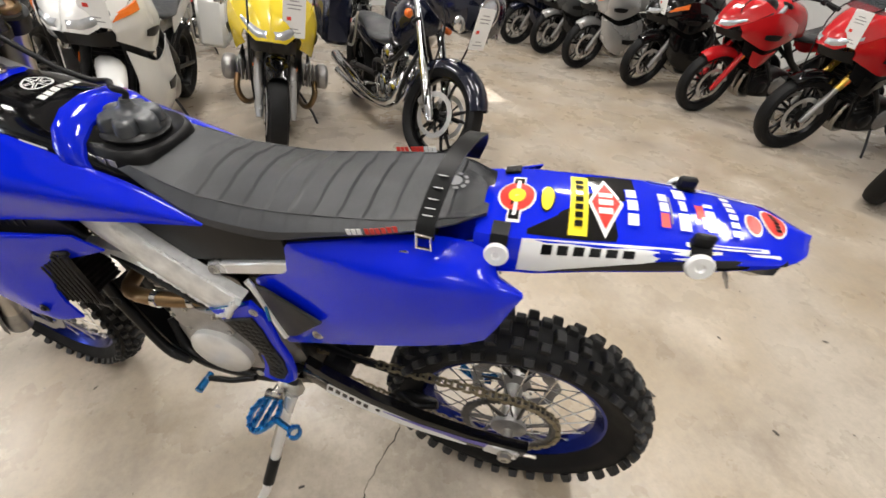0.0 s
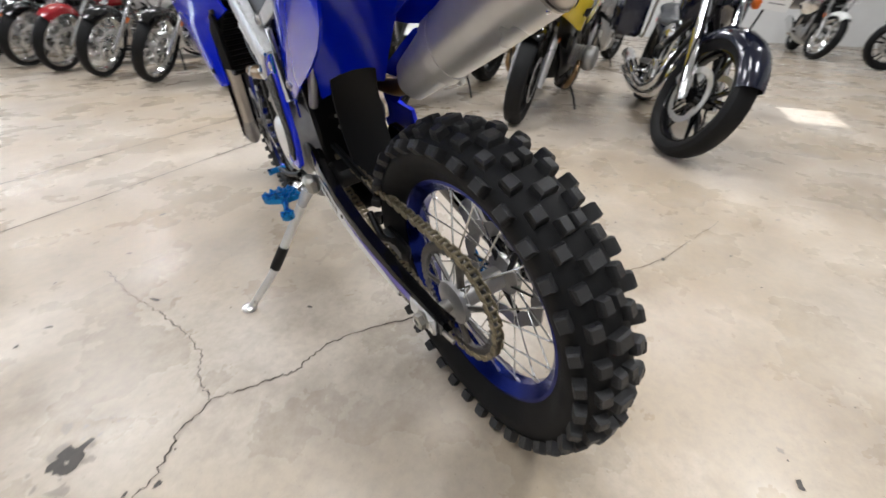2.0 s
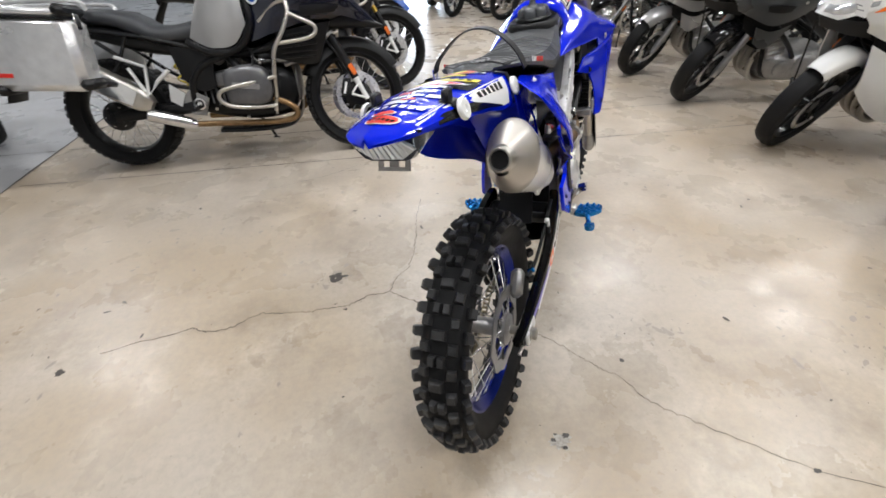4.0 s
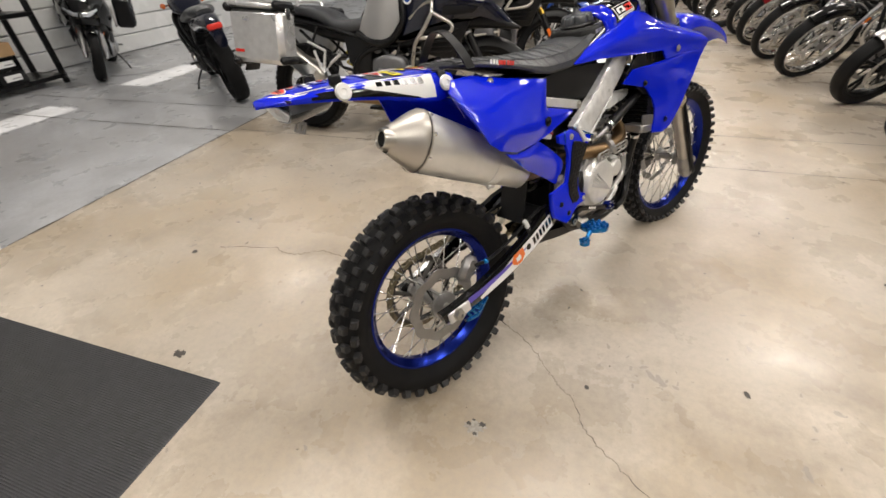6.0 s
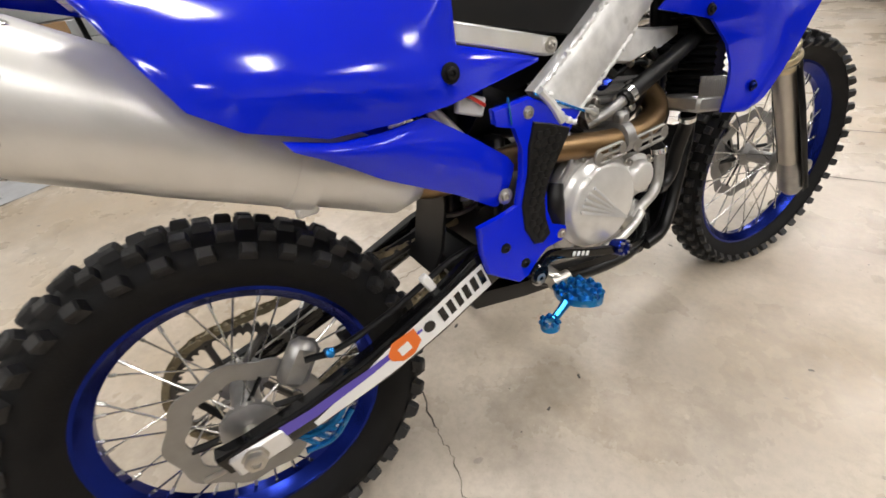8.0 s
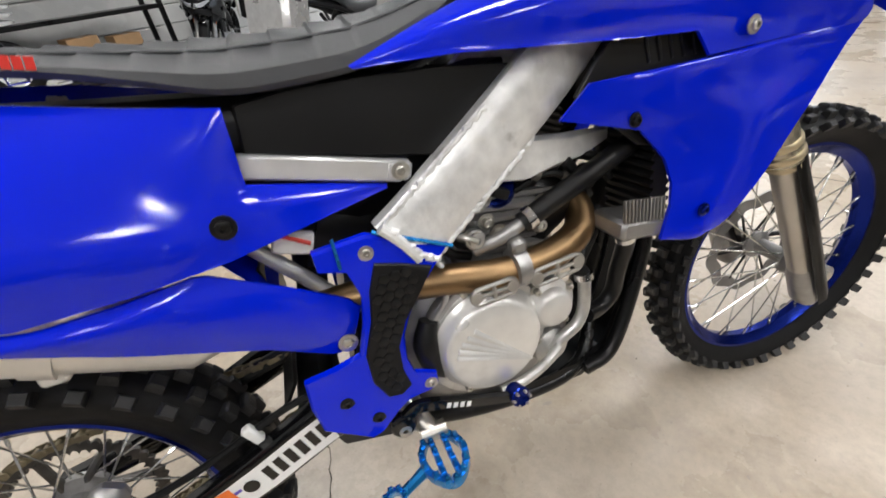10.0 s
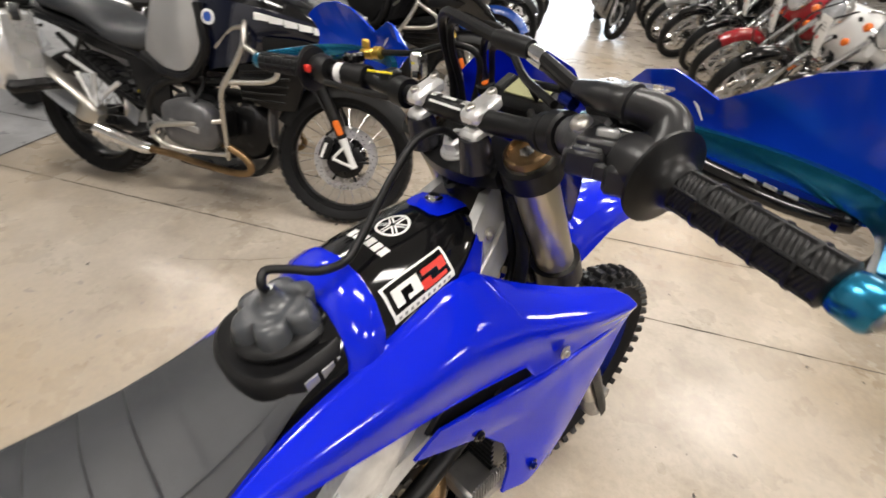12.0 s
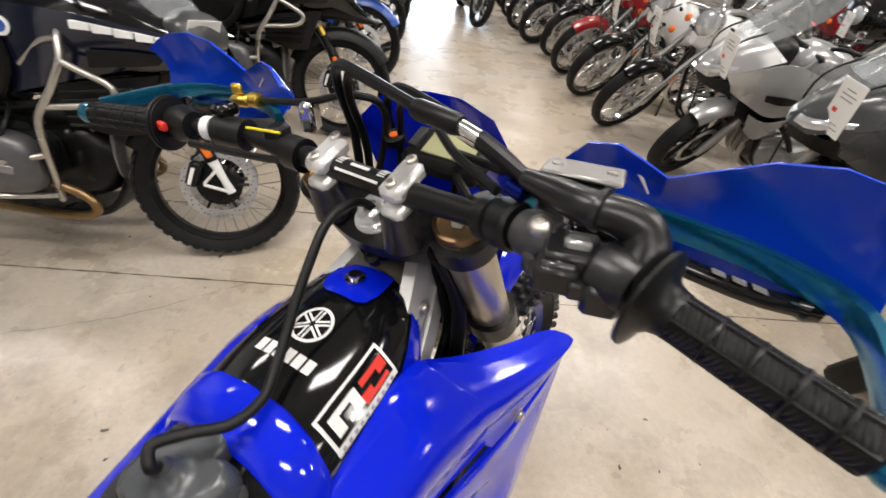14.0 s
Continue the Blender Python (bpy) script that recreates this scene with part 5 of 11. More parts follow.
# airbox
mirrored("airbox_panel", lambda sg: Shape().slab([(0.458, 0.568), (0.52, 0.574), (0.60, 0.574), (0.70, 0.566), (0.800, 0.553), (0.745, 0.507), (0.685, 0.462), (0.60, 0.480), (0.452, 0.518)], lambda x, z: 0.088 + (0.57 - z) * 0.06, 0.010, sg, 0.003), BLACK, bike, "matt black airbox panel")
s = Shape()
rings = []
for x, lo, hi, w in ((0.20, 0.588, 0.612, 0.06), (0.28, 0.540, 0.60, 0.075), (0.36, 0.458, 0.59, 0.082), (0.44, 0.40, 0.58, 0.085), (0.58, 0.40, 0.565, 0.085), (0.70, 0.42, 0.55, 0.08), (0.80, 0.46, 0.56, 0.07)):
    rings.append([(x, y * w, lo + (hi - lo) * t) for y, t in ((-0.8, 0), (0.8, 0), (1, 0.2), (1, 0.8), (0.8, 1), (-0.8, 1), (-1, 0.8), (-1, 0.2))])
part("airbox", s.loft(rings), BLACK, bike, "black plastic airbox")
shock = part("shock_absorber", Shape().tube([(0.455, 0.0, 0.20), (0.475, 0.0, 0.33), (0.50, 0.0, 0.46)], 0.024, 16), FRAME_BLACK, bike, "black rear shock")
part("spring", Shape().tube([(0.452 + 0.0045 * t / 1.0 + 0.034 * math.cos(t), 0.034 * math.sin(t), 0.19 + 0.0036 * t) for t in (0.4 * k for k in range(112))], 0.005, 6), STEEL, shock)
part("mud_flap", Shape().loft([[(x, y, z) for y in (-0.055, 0.055)] + [(x + 0.006, y, z) for y in (0.055, -0.055)] for x, z in ((0.408, 0.36), (0.420, 0.30), (0.418, 0.24), (0.396, 0.16), (0.370, 0.12))]), BLACK, bike, "black rubber mud flap")

# engine
def hull_like():
    """The block round the exhaust port."""
    return Shape().loft([[(x, y * w - 0.045, lo + (hi - lo) * t) for y, t in ((-0.7, 0), (0.7, 0), (1, 0.3), (1, 0.7), (0.6, 1), (-0.6, 1), (-1, 0.7), (-1, 0.3))] for x, lo, hi, w in ((0.815, 0.285, 0.37, 0.035), (0.835, 0.280, 0.385, 0.048), (0.870, 0.300, 0.385, 0.045), (0.895, 0.315, 0.375, 0.036), (0.905, 0.33, 0.36, 0.020))])


engine = part("engine", Shape().loft([[(x, y * w, lo + (hi - lo) * t) for y, t in ((-0.7, 0), (0.7, 0), (1, 0.25), (1, 0.75), (0.7, 1), (-0.7, 1), (-1, 0.75), (-1, 0.25))] for x, lo, hi, w in ((0.535, 0.07, 0.16, 0.06), (0.56, 0.045, 0.20, 0.085), (0.63, 0.015, 0.255, 0.105), (0.72, 0.0, 0.262, 0.112), (0.80, 0.005, 0.25, 0.108), (0.86, 0.03, 0.20, 0.085), (0.885, 0.07, 0.16, 0.06))]), CASE, bike, "cast alloy single cylinder engine")
m = Matrix.Rotation(radians(8), 4, "Y")
rings = []
for k in range(24):
    z = 0.006 * k
    wide = 1.0 if k % 3 else 0.90
    hx, hy = (0.085, 0.078) if k <= 12 else (0.098, 0.086)
    rings.append([m @ Vector((hx * wide * a, hy * wide * b, z)) + Vector((0.772, 0, 0.240)) for a, b in ((-1, -0.7), (-0.7, -1), (0.7, -1), (1, -0.7), (1, 0.7), (0.7, 1), (-0.7, 1), (-1, 0.7))])
part("cylinder", Shape().loft(rings), CASE, engine, "cast alloy cylinder and head")
for x, z in ((0.690, 0.352), (0.714, 0.318), (0.735, 0.345), (0.752, 0.322), (0.800, 0.335), (0.830, 0.350)):
    for sg in (1, -1):
        part("head_bolt", bolt_shape(x, 0.086, z, 0.008, sg, 0.012), STEEL, engine)
part("cam_cover", Shape().loft([[m @ Vector((0.085 * w * a, 0.074 * w * b, z)) + Vector((0.800, 0, 0.372)) for a, b in ((-1, -0.7), (-0.7, -1), (0.7, -1), (1, -0.7), (1, 0.7), (0.7, 1), (-0.7, 1), (-1, 0.7))] for z, w in ((0, 1), (0.045, 1), (0.062, 0.92), (0.068, 0.75))]), FRAME_BLACK, engine, "black valve cover")
s = Shape().lathe([(0, 0.034), (0.018, 0.034), (0.024, 0.030), (0.026, 0.012), (0.026, 0)], (0.765, -0.055, 0.378), (-0.25, -0.75, 0.6), 24)
part("ignition_cap", s, BLUE_RIM, engine, "blue anodised cap")
part("plug_body", Shape().lathe([(-0.040, 0.030), (-0.010, 0.031), (0.0, 0.028), (0.0, 0.0)], (0.765, -0.055, 0.378), (-0.25, -0.75, 0.6), 20), CASE, engine)
# Added plate: keeps the pale engine rear dark when seen from behind.
part("engine_blind", Shape().box((0.512, 0, 0.215), (0.022, 0.178, 0.250), Matrix.Rotation(radians(8), 4, "Y"), 0.008), FRAME_BLACK, bike, "black plate added to hide the engine from behind")
part("exhaust_port", hull_like(), FRAME_BLACK, engine, "black exhaust port block")
part("side_cover", Shape().loft([[(0.745 + w * 0.085 * math.cos(t), y, 0.235 + w * 0.060 * math.sin(t)) for t in (2 * math.pi * k / 20 for k in range(20))] for y, w in ((0.07, 1.0), (0.100, 1.0), (0.108, 0.9), (0.110, 0.4))]), CASE, engine, "cast cam chain cover")
for k in range(6):
    t = 2 * math.pi * k / 6 + 0.2
    part("cover_bolt", bolt_shape(0.745 + 0.072 * math.cos(t), 0.106, 0.235 + 0.048 * math.sin(t), 0.006, 1), STEEL, engine)
part("left_pipe", Shape().tube([(0.93, 0.05, 0.30), (0.90, 0.105, 0.31), (0.84, 0.125, 0.325), (0.76, 0.120, 0.33), (0.70, 0.105, 0.335)], 0.017, 12, smooth=20), BRONZE, engine, "bronzed coolant pipe")
part("hose_clip", Shape().lathe([(-0.008, 0.017), (-0.007, 0.0205), (0.007, 0.0205), (0.008, 0.017)], (0.80, 0.123, 0.328), (1, 0, -0.05), 16), CHROME, engine)
part("hose_clip", Shape().lathe([(-0.008, 0.017), (-0.007, 0.0205), (0.007, 0.0205), (0.008, 0.017)], (0.72, 0.110, 0.334), (1, 0.2, -0.05), 16), CHROME, engine)
part("wiring", Shape().tube([(0.66, 0.10, 0.30), (0.70, 0.125, 0.36), (0.78, 0.12, 0.40), (0.88, 0.10, 0.42)], 0.008, 8, smooth=20), BLACK, engine)
for x, y, z, r, ax_ in ((0.672, -0.098, 0.352, 0.011, (0.3, -1, 0.4)), (0.698, -0.104, 0.372, 0.009, (0, -1, 0.5)), (0.728, -0.100, 0.385, 0.010, (0.4, -1, 0.3)), (0.705, -0.112, 0.335, 0.012, (0, -1, 0)), (0.845, -0.094, 0.345, 0.008, (0, -1, 0)), (0.818, -0.098, 0.318, 0.009, (0, -1, 0.2)), (0.640, -0.100, 0.330, 0.009, (-0.4, -1, 0.2))):
    cap_ = Shape().lathe([(-0.020, r * 0.8), (-0.004, r * 1.25), (0, r * 1.25), (0.001, r), (0.007, r * 0.95), (0.008, r * 0.5), (0.004, r * 0.4), (0.004, 0)], (x, y, z), ax_, 14)
    part("banjo_bolt", cap_, PUMP_ALLOY, engine)
for pts, r in (([(0.672, -0.104, 0.352), (0.690, -0.118, 0.345), (0.705, -0.120, 0.335)], 0.005), ([(0.698, -0.108, 0.372), (0.715, -0.116, 0.382), (0.728, -0.106, 0.385)], 0.005), ([(0.640, -0.104, 0.330), (0.650, -0.118, 0.300), (0.642, -0.124, 0.262), (0.622, -0.122, 0.235)], 0.0045)):
    part("oil_line", Shape().tube(pts, r, 8, smooth=10), PUMP_ALLOY, engine)
for x, y, z, a_ in ((0.752, -0.108, 0.392, 0.5), (0.655, -0.100, 0.385, -0.3), (0.868, -0.102, 0.402, 0.9)):
    part("wire_plug", Shape().box((x, y, z), (0.026, 0.016, 0.016), Matrix.Rotation(a_, 4, "Y"), 0.003), BLACK, engine)
s = Shape().loft([[(0.698 + w * math.cos(t) * (1 + 0.05 * math.cos(3 * t + 0.6)), -y, 0.172 + w * math.sin(t) * (1 + 0.05 * math.sin(2 * t))) for t in (2 * math.pi * k / 48 for k in range(48))] for y, w in ((0.100, 0.106), (0.116, 0.106), (0.121, 0.102), (0.122, 0.095))])
part("crankcase_cover", s, PUMP_ALLOY, engine, "cast crankcase cover flange")
part("port_cap", Shape().lathe([(0, 0.020), (0.012, 0.020), (0.016, 0.015), (0.016, 0.009), (0.012, 0.008), (0.012, 0)], (0.905, -0.085, 0.372), (0.1, -1, 0.1), 20), BLACK, engine)
part("air_boot", Shape().tube([(0.50, -0.01, 0.40), (0.56, -0.01, 0.375), (0.64, 0.0, 0.345), (0.70, 0.0, 0.335)], [0.075, 0.060, 0.048, 0.042], 20), BLACK, engine, "black rubber intake boot")
part("throttle_body", Shape().lathe([(-0.03, 0.036), (-0.02, 0.040), (0.02, 0.040), (0.03, 0.034)], (0.665, 0.0, 0.342), (1, 0, -0.3), 24), CASE, engine)
part("throttle_wheel", Shape().lathe([(0, 0.030), (0.006, 0.030), (0.008, 0.012), (0.014, 0.010), (0.014, 0)], (0.660, 0.055, 0.345), (0, 1, 0), 22), STEEL, engine)
part("clutch_arm", Shape().tube([(0.612, -0.118, 0.235), (0.600, -0.124, 0.200), (0.606, -0.122, 0.160), (0.622, -0.118, 0.130)], [0.014, 0.020, 0.018, 0.010], 12, smooth=14), BLACK, engine, "black clutch actuator")
for k, (pts, r) in enumerate((([(0.66, -0.085, 0.36), (0.72, -0.10, 0.405), (0.80, -0.085, 0.425), (0.90, -0.06, 0.44)], 0.006), ([(0.78, -0.08, 0.375), (0.84, -0.095, 0.395), (0.90, -0.09, 0.36), (0.93, -0.07, 0.33)], 0.0055), ([(0.70, -0.09, 0.30), (0.66, -0.10, 0.33), (0.655, -0.085, 0.40), (0.72, -0.06, 0.46)], 0.007), ([(0.86, -0.09, 0.42), (0.92, -0.10, 0.40), (0.95, -0.09, 0.36)], 0.008))):
    part("wiring", Shape().tube(pts, r, 8, smooth=20), BLACK, engine)
for x, y, z in ((0.820, -0.090, 0.398), (0.868, -0.092, 0.388), (0.905, -0.095, 0.372)):
    part("wire_clip", Shape().lathe([(-0.006, 0.008), (-0.005, 0.011), (0.005, 0.011), (0.006, 0.008)], (x, y, z), (0.8, 0, -0.4), 12), STEEL, engine)
s = Shape().lathe([(0, 0.090), (0.012, 0.090), (0.016, 0.086), (0.022, 0.082), (0.030, 0.0795), (0.034, 0.076), (0.036, 0.070), (0.0365, 0.03), (0.0365, 0)], (0.698, -0.118, 0.172), (0, -1, 0), 56)
clutch_cover = part("clutch_cover", s, COVER, engine, "round brushed alloy clutch cover")
fan = Shape()
for k in range(5):
    a = radians(118 + 13 * k)
    p0, p1 = Vector((0.698 + 0.058, -0.1555, 0.172 - 0.046)), Vector((0.698 + math.cos(a) * 0.064, -0.1555, 0.172 + math.sin(a) * 0.05))
    fan.tube([p0, p1], [0.0015, 0.0045], 6, flat=0.4)
part("fan_mark", fan, ALLOY, clutch_cover, "faint fan-shaped casting lines")
for k in range(8):
    a = 2 * math.pi * k / 8 + 0.3
    part("cover_bolt", bolt_shape(0.698 + math.cos(a) * 0.096, 0.118, 0.172 + math.sin(a) * 0.096, 0.006, -1, 0.012), STEEL, engine)
s = Shape().lathe([(0, 0.044), (0.015, 0.044), (0.020, 0.034), (0.032, 0.031), (0.036, 0.026), (0.037, 0)], (0.812, -0.108, 0.188), (0, -1, 0), 32)
part("oil_filter_cover", s, COVER, engine)
for k in range(4):
    a = 2 * math.pi * k / 4 + 0.6
    part("cover_bolt", bolt_shape(0.812 + math.cos(a) * 0.042, 0.122, 0.188 + math.sin(a) * 0.042, 0.0055, -1, 0.01), STEEL, engine)
s = Shape().tube([(0.805, -0.128, 0.100), (0.828, -0.133, 0.122), (0.852, -0.135, 0.138), (0.868, -0.132, 0.160), (0.873, -0.130, 0.190), (0.874, -0.128, 0.225)], 0.0105, 12, smooth=24)
s.tube([(0.700, -0.150, 0.078), (0.745, -0.150, 0.082), (0.790, -0.146, 0.098), (0.815, -0.140, 0.112)], 0.0085, 10, smooth=12)
s.lathe([(0, 0.036), (0.02, 0.034), (0.028, 0.024), (0.030, 0)], (0.812, -0.100, 0.098), (0.1, -1, 0), 26)
part("water_pipe", s, PUMP_ALLOY, engine, "alloy water pump and pipe")
s = Shape().lathe([(0, 0.078), (0.018, 0.078), (0.026, 0.070), (0.030, 0.04), (0.030, 0)], (0.72, 0.105, 0.14), (0, 1, 0), 40)
part("magneto_cover", s, COVER, engine, "alloy magneto cover")
s = Shape().lathe([(0, 0.045), (0.014, 0.045), (0.020, 0.035), (0.020, 0)], (0.60, 0.085, 0.125), (0, 1, 0), 30)
part("sprocket_cover", s, FRAME_BLACK, engine)
part("hose_spigot", Shape().tube([(0.705, -0.100, 0.312), (0.745, -0.116, 0.328), (0.785, -0.120, 0.346)], 0.0105, 12), CASE, bike, "bare metal hose spigot")
part("coolant_hose", Shape().tube([(0.775, -0.120, 0.342), (0.802, -0.122, 0.354), (0.886, -0.124, 0.388), (0.95, -0.120, 0.410), (1.0, -0.112, 0.430)], 0.0155, 12, smooth=24), BLACK, bike, "black coolant hose")
part("hose_clip", Shape().lathe([(-0.007, 0.0155), (-0.006, 0.0180), (0.006, 0.0180), (0.007, 0.0155)], (0.788, -0.1205, 0.348), (0.85, -0.06, 0.36), 16), CHROME, bike)
part("coolant_hose", Shape().tube([(0.950, -0.130, 0.275), (0.962, -0.120, 0.252), (0.958, -0.108, 0.20), (0.952, -0.102, 0.150), (0.925, -0.104, 0.128), (0.885, -0.118, 0.135)], 0.0145, 12, smooth=24), BLACK, bike, "black lower coolant hose")
part("coolant_hose", Shape().tube([(0.874, -0.128, 0.222), (0.868, -0.120, 0.245), (0.905, -0.105, 0.285), (0.93, -0.085, 0.31)], 0.0125, 12, smooth=16), BLACK, bike, "black upper coolant hose")
part("hose_clip", Shape().lathe([(-0.006, 0.0135), (-0.005, 0.0158), (0.005, 0.0158), (0.006, 0.0135)], (0.8735, -0.128, 0.222), (0.0, 0.2, 0.9), 16), CHROME, bike)
part("hose_clip", Shape().lathe([(-0.006, 0.0145), (-0.005, 0.0168), (0.005, 0.0168), (0.006, 0.0145)], (0.953, -0.127, 0.268), (0.3, 0.2, -0.9), 16), CHROME, bike)
mirrored("front_tube", lambda sg: Shape().tube([(1.045, sg * 0.02, 0.50), (1.062, sg * 0.045, 0.34), (1.060, sg * 0.060, 0.22), (1.018, sg * 0.072, 0.09), (0.96, sg * 0.088, 0.0), (0.90, sg * 0.09, -0.018)], 0.0145, 10, smooth=24), FRAME_BLACK, bike, "black frame tube")
part("breather_hose", Shape().tube([(0.66, 0.08, 0.26), (0.62, 0.10, 0.33), (0.66, 0.09, 0.42), (0.74, 0.07, 0.47)], 0.009, 10, smooth=20), BLACK, bike)
part("downtube", Shape().tube([(1.02, 0, 0.60), (1.03, 0, 0.42), (0.985, 0, 0.18), (0.93, 0.0, 0.02)], 0.028, 12, smooth=16), FRAME_BLACK, bike, "black frame downtube")
mirrored("cradle_tube", lambda sg: Shape().tube([(0.96, sg * 0.03, 0.08), (0.90, sg * 0.075, -0.01), (0.78, sg * 0.088, -0.02), (0.60, sg * 0.092, 0.02), (0.54, sg * 0.095, 0.10)], 0.014, 10, smooth=20), FRAME_BLACK, bike)
skid = []
for x, z, w in ((0.44, 0.006, 0.075), (0.55, -0.008, 0.09), (0.68, -0.022, 0.098), (0.80, -0.040, 0.098), (0.90, -0.048, 0.09), (0.97, -0.028, 0.075), (1.01, 0.03, 0.062), (1.04, 0.13, 0.056), (1.06, 0.21, 0.05)):
    skid.append([(x - 0.012, -w, z + 0.045), (x, -w * 0.92, z + 0.008), (x + 0.002, -w * 0.5, z), (x + 0.002, w * 0.5, z), (x, w * 0.92, z + 0.008), (x - 0.012, w, z + 0.045)])
s = Shape().grid(skid)
s.grid([[(x - 0.003, y, z + 0.005) for x, y, z in r][::-1] for r in skid])
part("skid_plate", s, BLACK, bike, "black plastic skid plate")


def radiator(side):
    s = Shape()
    rings_ = []
    for k in range(58):
        w = 0.018 if k % 4 < 2 else 0.012
        rings_.append([(0.985 + w * a, side * (0.110 + 0.048 * b), 0.300 + 0.0034 * k) for a, b in ((-1, -1), (1, -1), (1, 1), (-1, 1))])
    return s.loft(rings_)


rads = mirrored("radiator", radiator, FRAME_BLACK, bike, "black finned radiator")
for r, sg in zip(rads[1:], (-1,)):
    part("radiator_cap", Shape().box((0.985, sg * 0.108, 0.500), (0.044, 0.098, 0.030), None, 0.006), FRAME_BLACK, r)
    part("radiator_tank", Shape().box((0.945, sg * 0.140, 0.300), (0.080, 0.075, 0.030), Matrix.Rotation(radians(10), 4, "Y"), 0.006), CASE, r, "dull alloy radiator end tank")
    for k in range(12):
        part("radiator_fin", Shape().box((0.908 + 0.0062 * k, sg * 0.176, 0.338 - 0.0011 * k), (0.0022, 0.006, 0.036), None, 0.0005), CASE, r)


def louvre(side):
    s = Shape()
    for k in range(9):
        x = 0.905 + 0.012 * k
        s.box((x, side * (0.163 + 0.001 * k), 0.400 - 0.004 * k), (0.005, 0.014, 0.145 - 0.006 * k), Matrix.Rotation(radians(side * 30), 4, "Z"), 0.001)
    s.box((0.955, side * 0.160, 0.470), (0.12, 0.010, 0.012), Matrix.Rotation(radians(4), 4, "Y"), 0.002)
    s.box((0.950, side * 0.160, 0.322), (0.12, 0.010, 0.012), Matrix.Rotation(radians(-4), 4, "Y"), 0.002)
    return s


for r, sg in zip(rads[:1], (1,)):
    part("louvre", louvre(sg), BLACK, r, "black radiator louvre")

# exhaust
header = Shape().tube([(0.855, -0.035, 0.350), (0.882, -0.050, 0.346), (0.898, -0.076, 0.324), (0.888, -0.100, 0.300), (0.860, -0.114, 0.285), (0.805, -0.124, 0.276), (0.732, -0.126, 0.277), (0.63, -0.110, 0.291), (0.52, -0.094, 0.298), (0.40, -0.095, 0.298), (0.34, -0.100, 0.318)], [0.021, 0.022, 0.0235, 0.0240, 0.0240, 0.0235, 0.0230, 0.0225, 0.0215, 0.0215], 18, smooth=66)
exhaust = part("exhaust_pipe", header, BRONZE, bike, "heat-bronzed exhaust header pipe")
SHIELD_STEEL = material("slotted_shield_steel", (0.42, 0.41, 0.39), 0.36, 0.85, vary=0.25, scale=40, wear=0.4, wear_color=(0.26, 0.24, 0.21))


def shield_plate(x0, z0, x1, z1, half):
    """A long plate with rounded ends and two slots, standing off the pipe."""
    a, b = Vector((x0, -0.1535, z0)), Vector((x1, -0.1545, z1))
    d = (b - a).normalized()
    u = Vector((-d.z, 0, d.x))
    s = Shape()
    rim = []
    for k in range(24):
        t = 2 * math.pi * k / 24
        c, e = (b - d * half) if math.cos(t) > 0 else (a + d * half), Vector((math.cos(t), math.sin(t), 0))
        rim.append(c + d * (e.x * half) + u * (e.y * half))
    s.tube(rim, 0.0034, 8, closed=True)
    s.tube([a + d * 0.006, b - d * 0.006], 0.0032, 8)
    m_ = (a + b) / 2
    s.tube([m_ - u * half * 0.9, m_ + u * half * 0.9], 0.0034, 8)
    for c in (a + d * half * 0.6, b - d * half * 0.6):
        s.disc(c, (0, -1, 0), half * 0.72, 0.003, 16)
    return s


for ends in ((0.672, 0.268, 0.742, 0.270, 0.0125), (0.768, 0.266, 0.852, 0.272, 0.0135)):
    part("heat_shield", shield_plate(*ends), SHIELD_STEEL, exhaust, "slotted steel heat shield")
part("pipe_clamp", Shape().lathe([(-0.012, 0.0245), (-0.010, 0.030), (0.010, 0.030), (0.012, 0.0245)], (0.760, -0.127, 0.279), (1, 0.0, 0.0), 24), CASE, exhaust)
part("clamp_lug", Shape().box((0.760, -0.130, 0.316), (0.024, 0.022, 0.022), None, 0.005), CASE, exhaust)
ax = [Vector((-0.136, -0.131, 0.562)), Vector((-0.115, -0.131, 0.555)), Vector((-0.042, -0.130, 0.531)), Vector((-0.032, -0.129, 0.526)), Vector((0.20, -0.112, 0.400)), Vector((0.215, -0.111, 0.392)), Vector((0.33, -0.102, 0.325)), Vector((0.36, -0.098, 0.311))]


def oval(s, wide=0.79, tall=1.09):
    """Squeezes a shape built round the muffler's axis to the can's upright oval."""
    d = (ax[4] - ax[2]).normalized()
    out = []
    for q in s.v:
        q = Vector(q)
        c = ax[2] + d * (q - ax[2]).dot(d)
        o = q - c
        out.append(tuple(c + Vector((o.x * tall, o.y * wide, o.z * tall))))
    s.v = out
    return s


muffler = part("muffler", oval(Shape().tube([ax[3], ax[3].lerp(ax[4], 0.02), ax[3].lerp(ax[4], 0.5), ax[4]], [0.066, 0.0665, 0.064, 0.058], 36)), MUFFLER, exhaust, "brushed alloy muffler with rivets", 30)
s = oval(Shape().tube([ax[1], ax[1].lerp(ax[2], 0.30), ax[1].lerp(ax[2], 0.8), ax[2], ax[3]], [0.027, 0.039, 0.0595, 0.0665, 0.0675], 32, caps=False))
end_cap = part("end_cap", s, TITAN, muffler, "tapered titanium end cap", 30)
part("cap_seam", oval(Shape().tube([ax[2].lerp(ax[3], 0.2), ax[2].lerp(ax[3], 0.55)], 0.0682, 36, caps=False)), WORN_STEEL, end_cap)
out_ = (ax[0] - ax[1]).normalized()
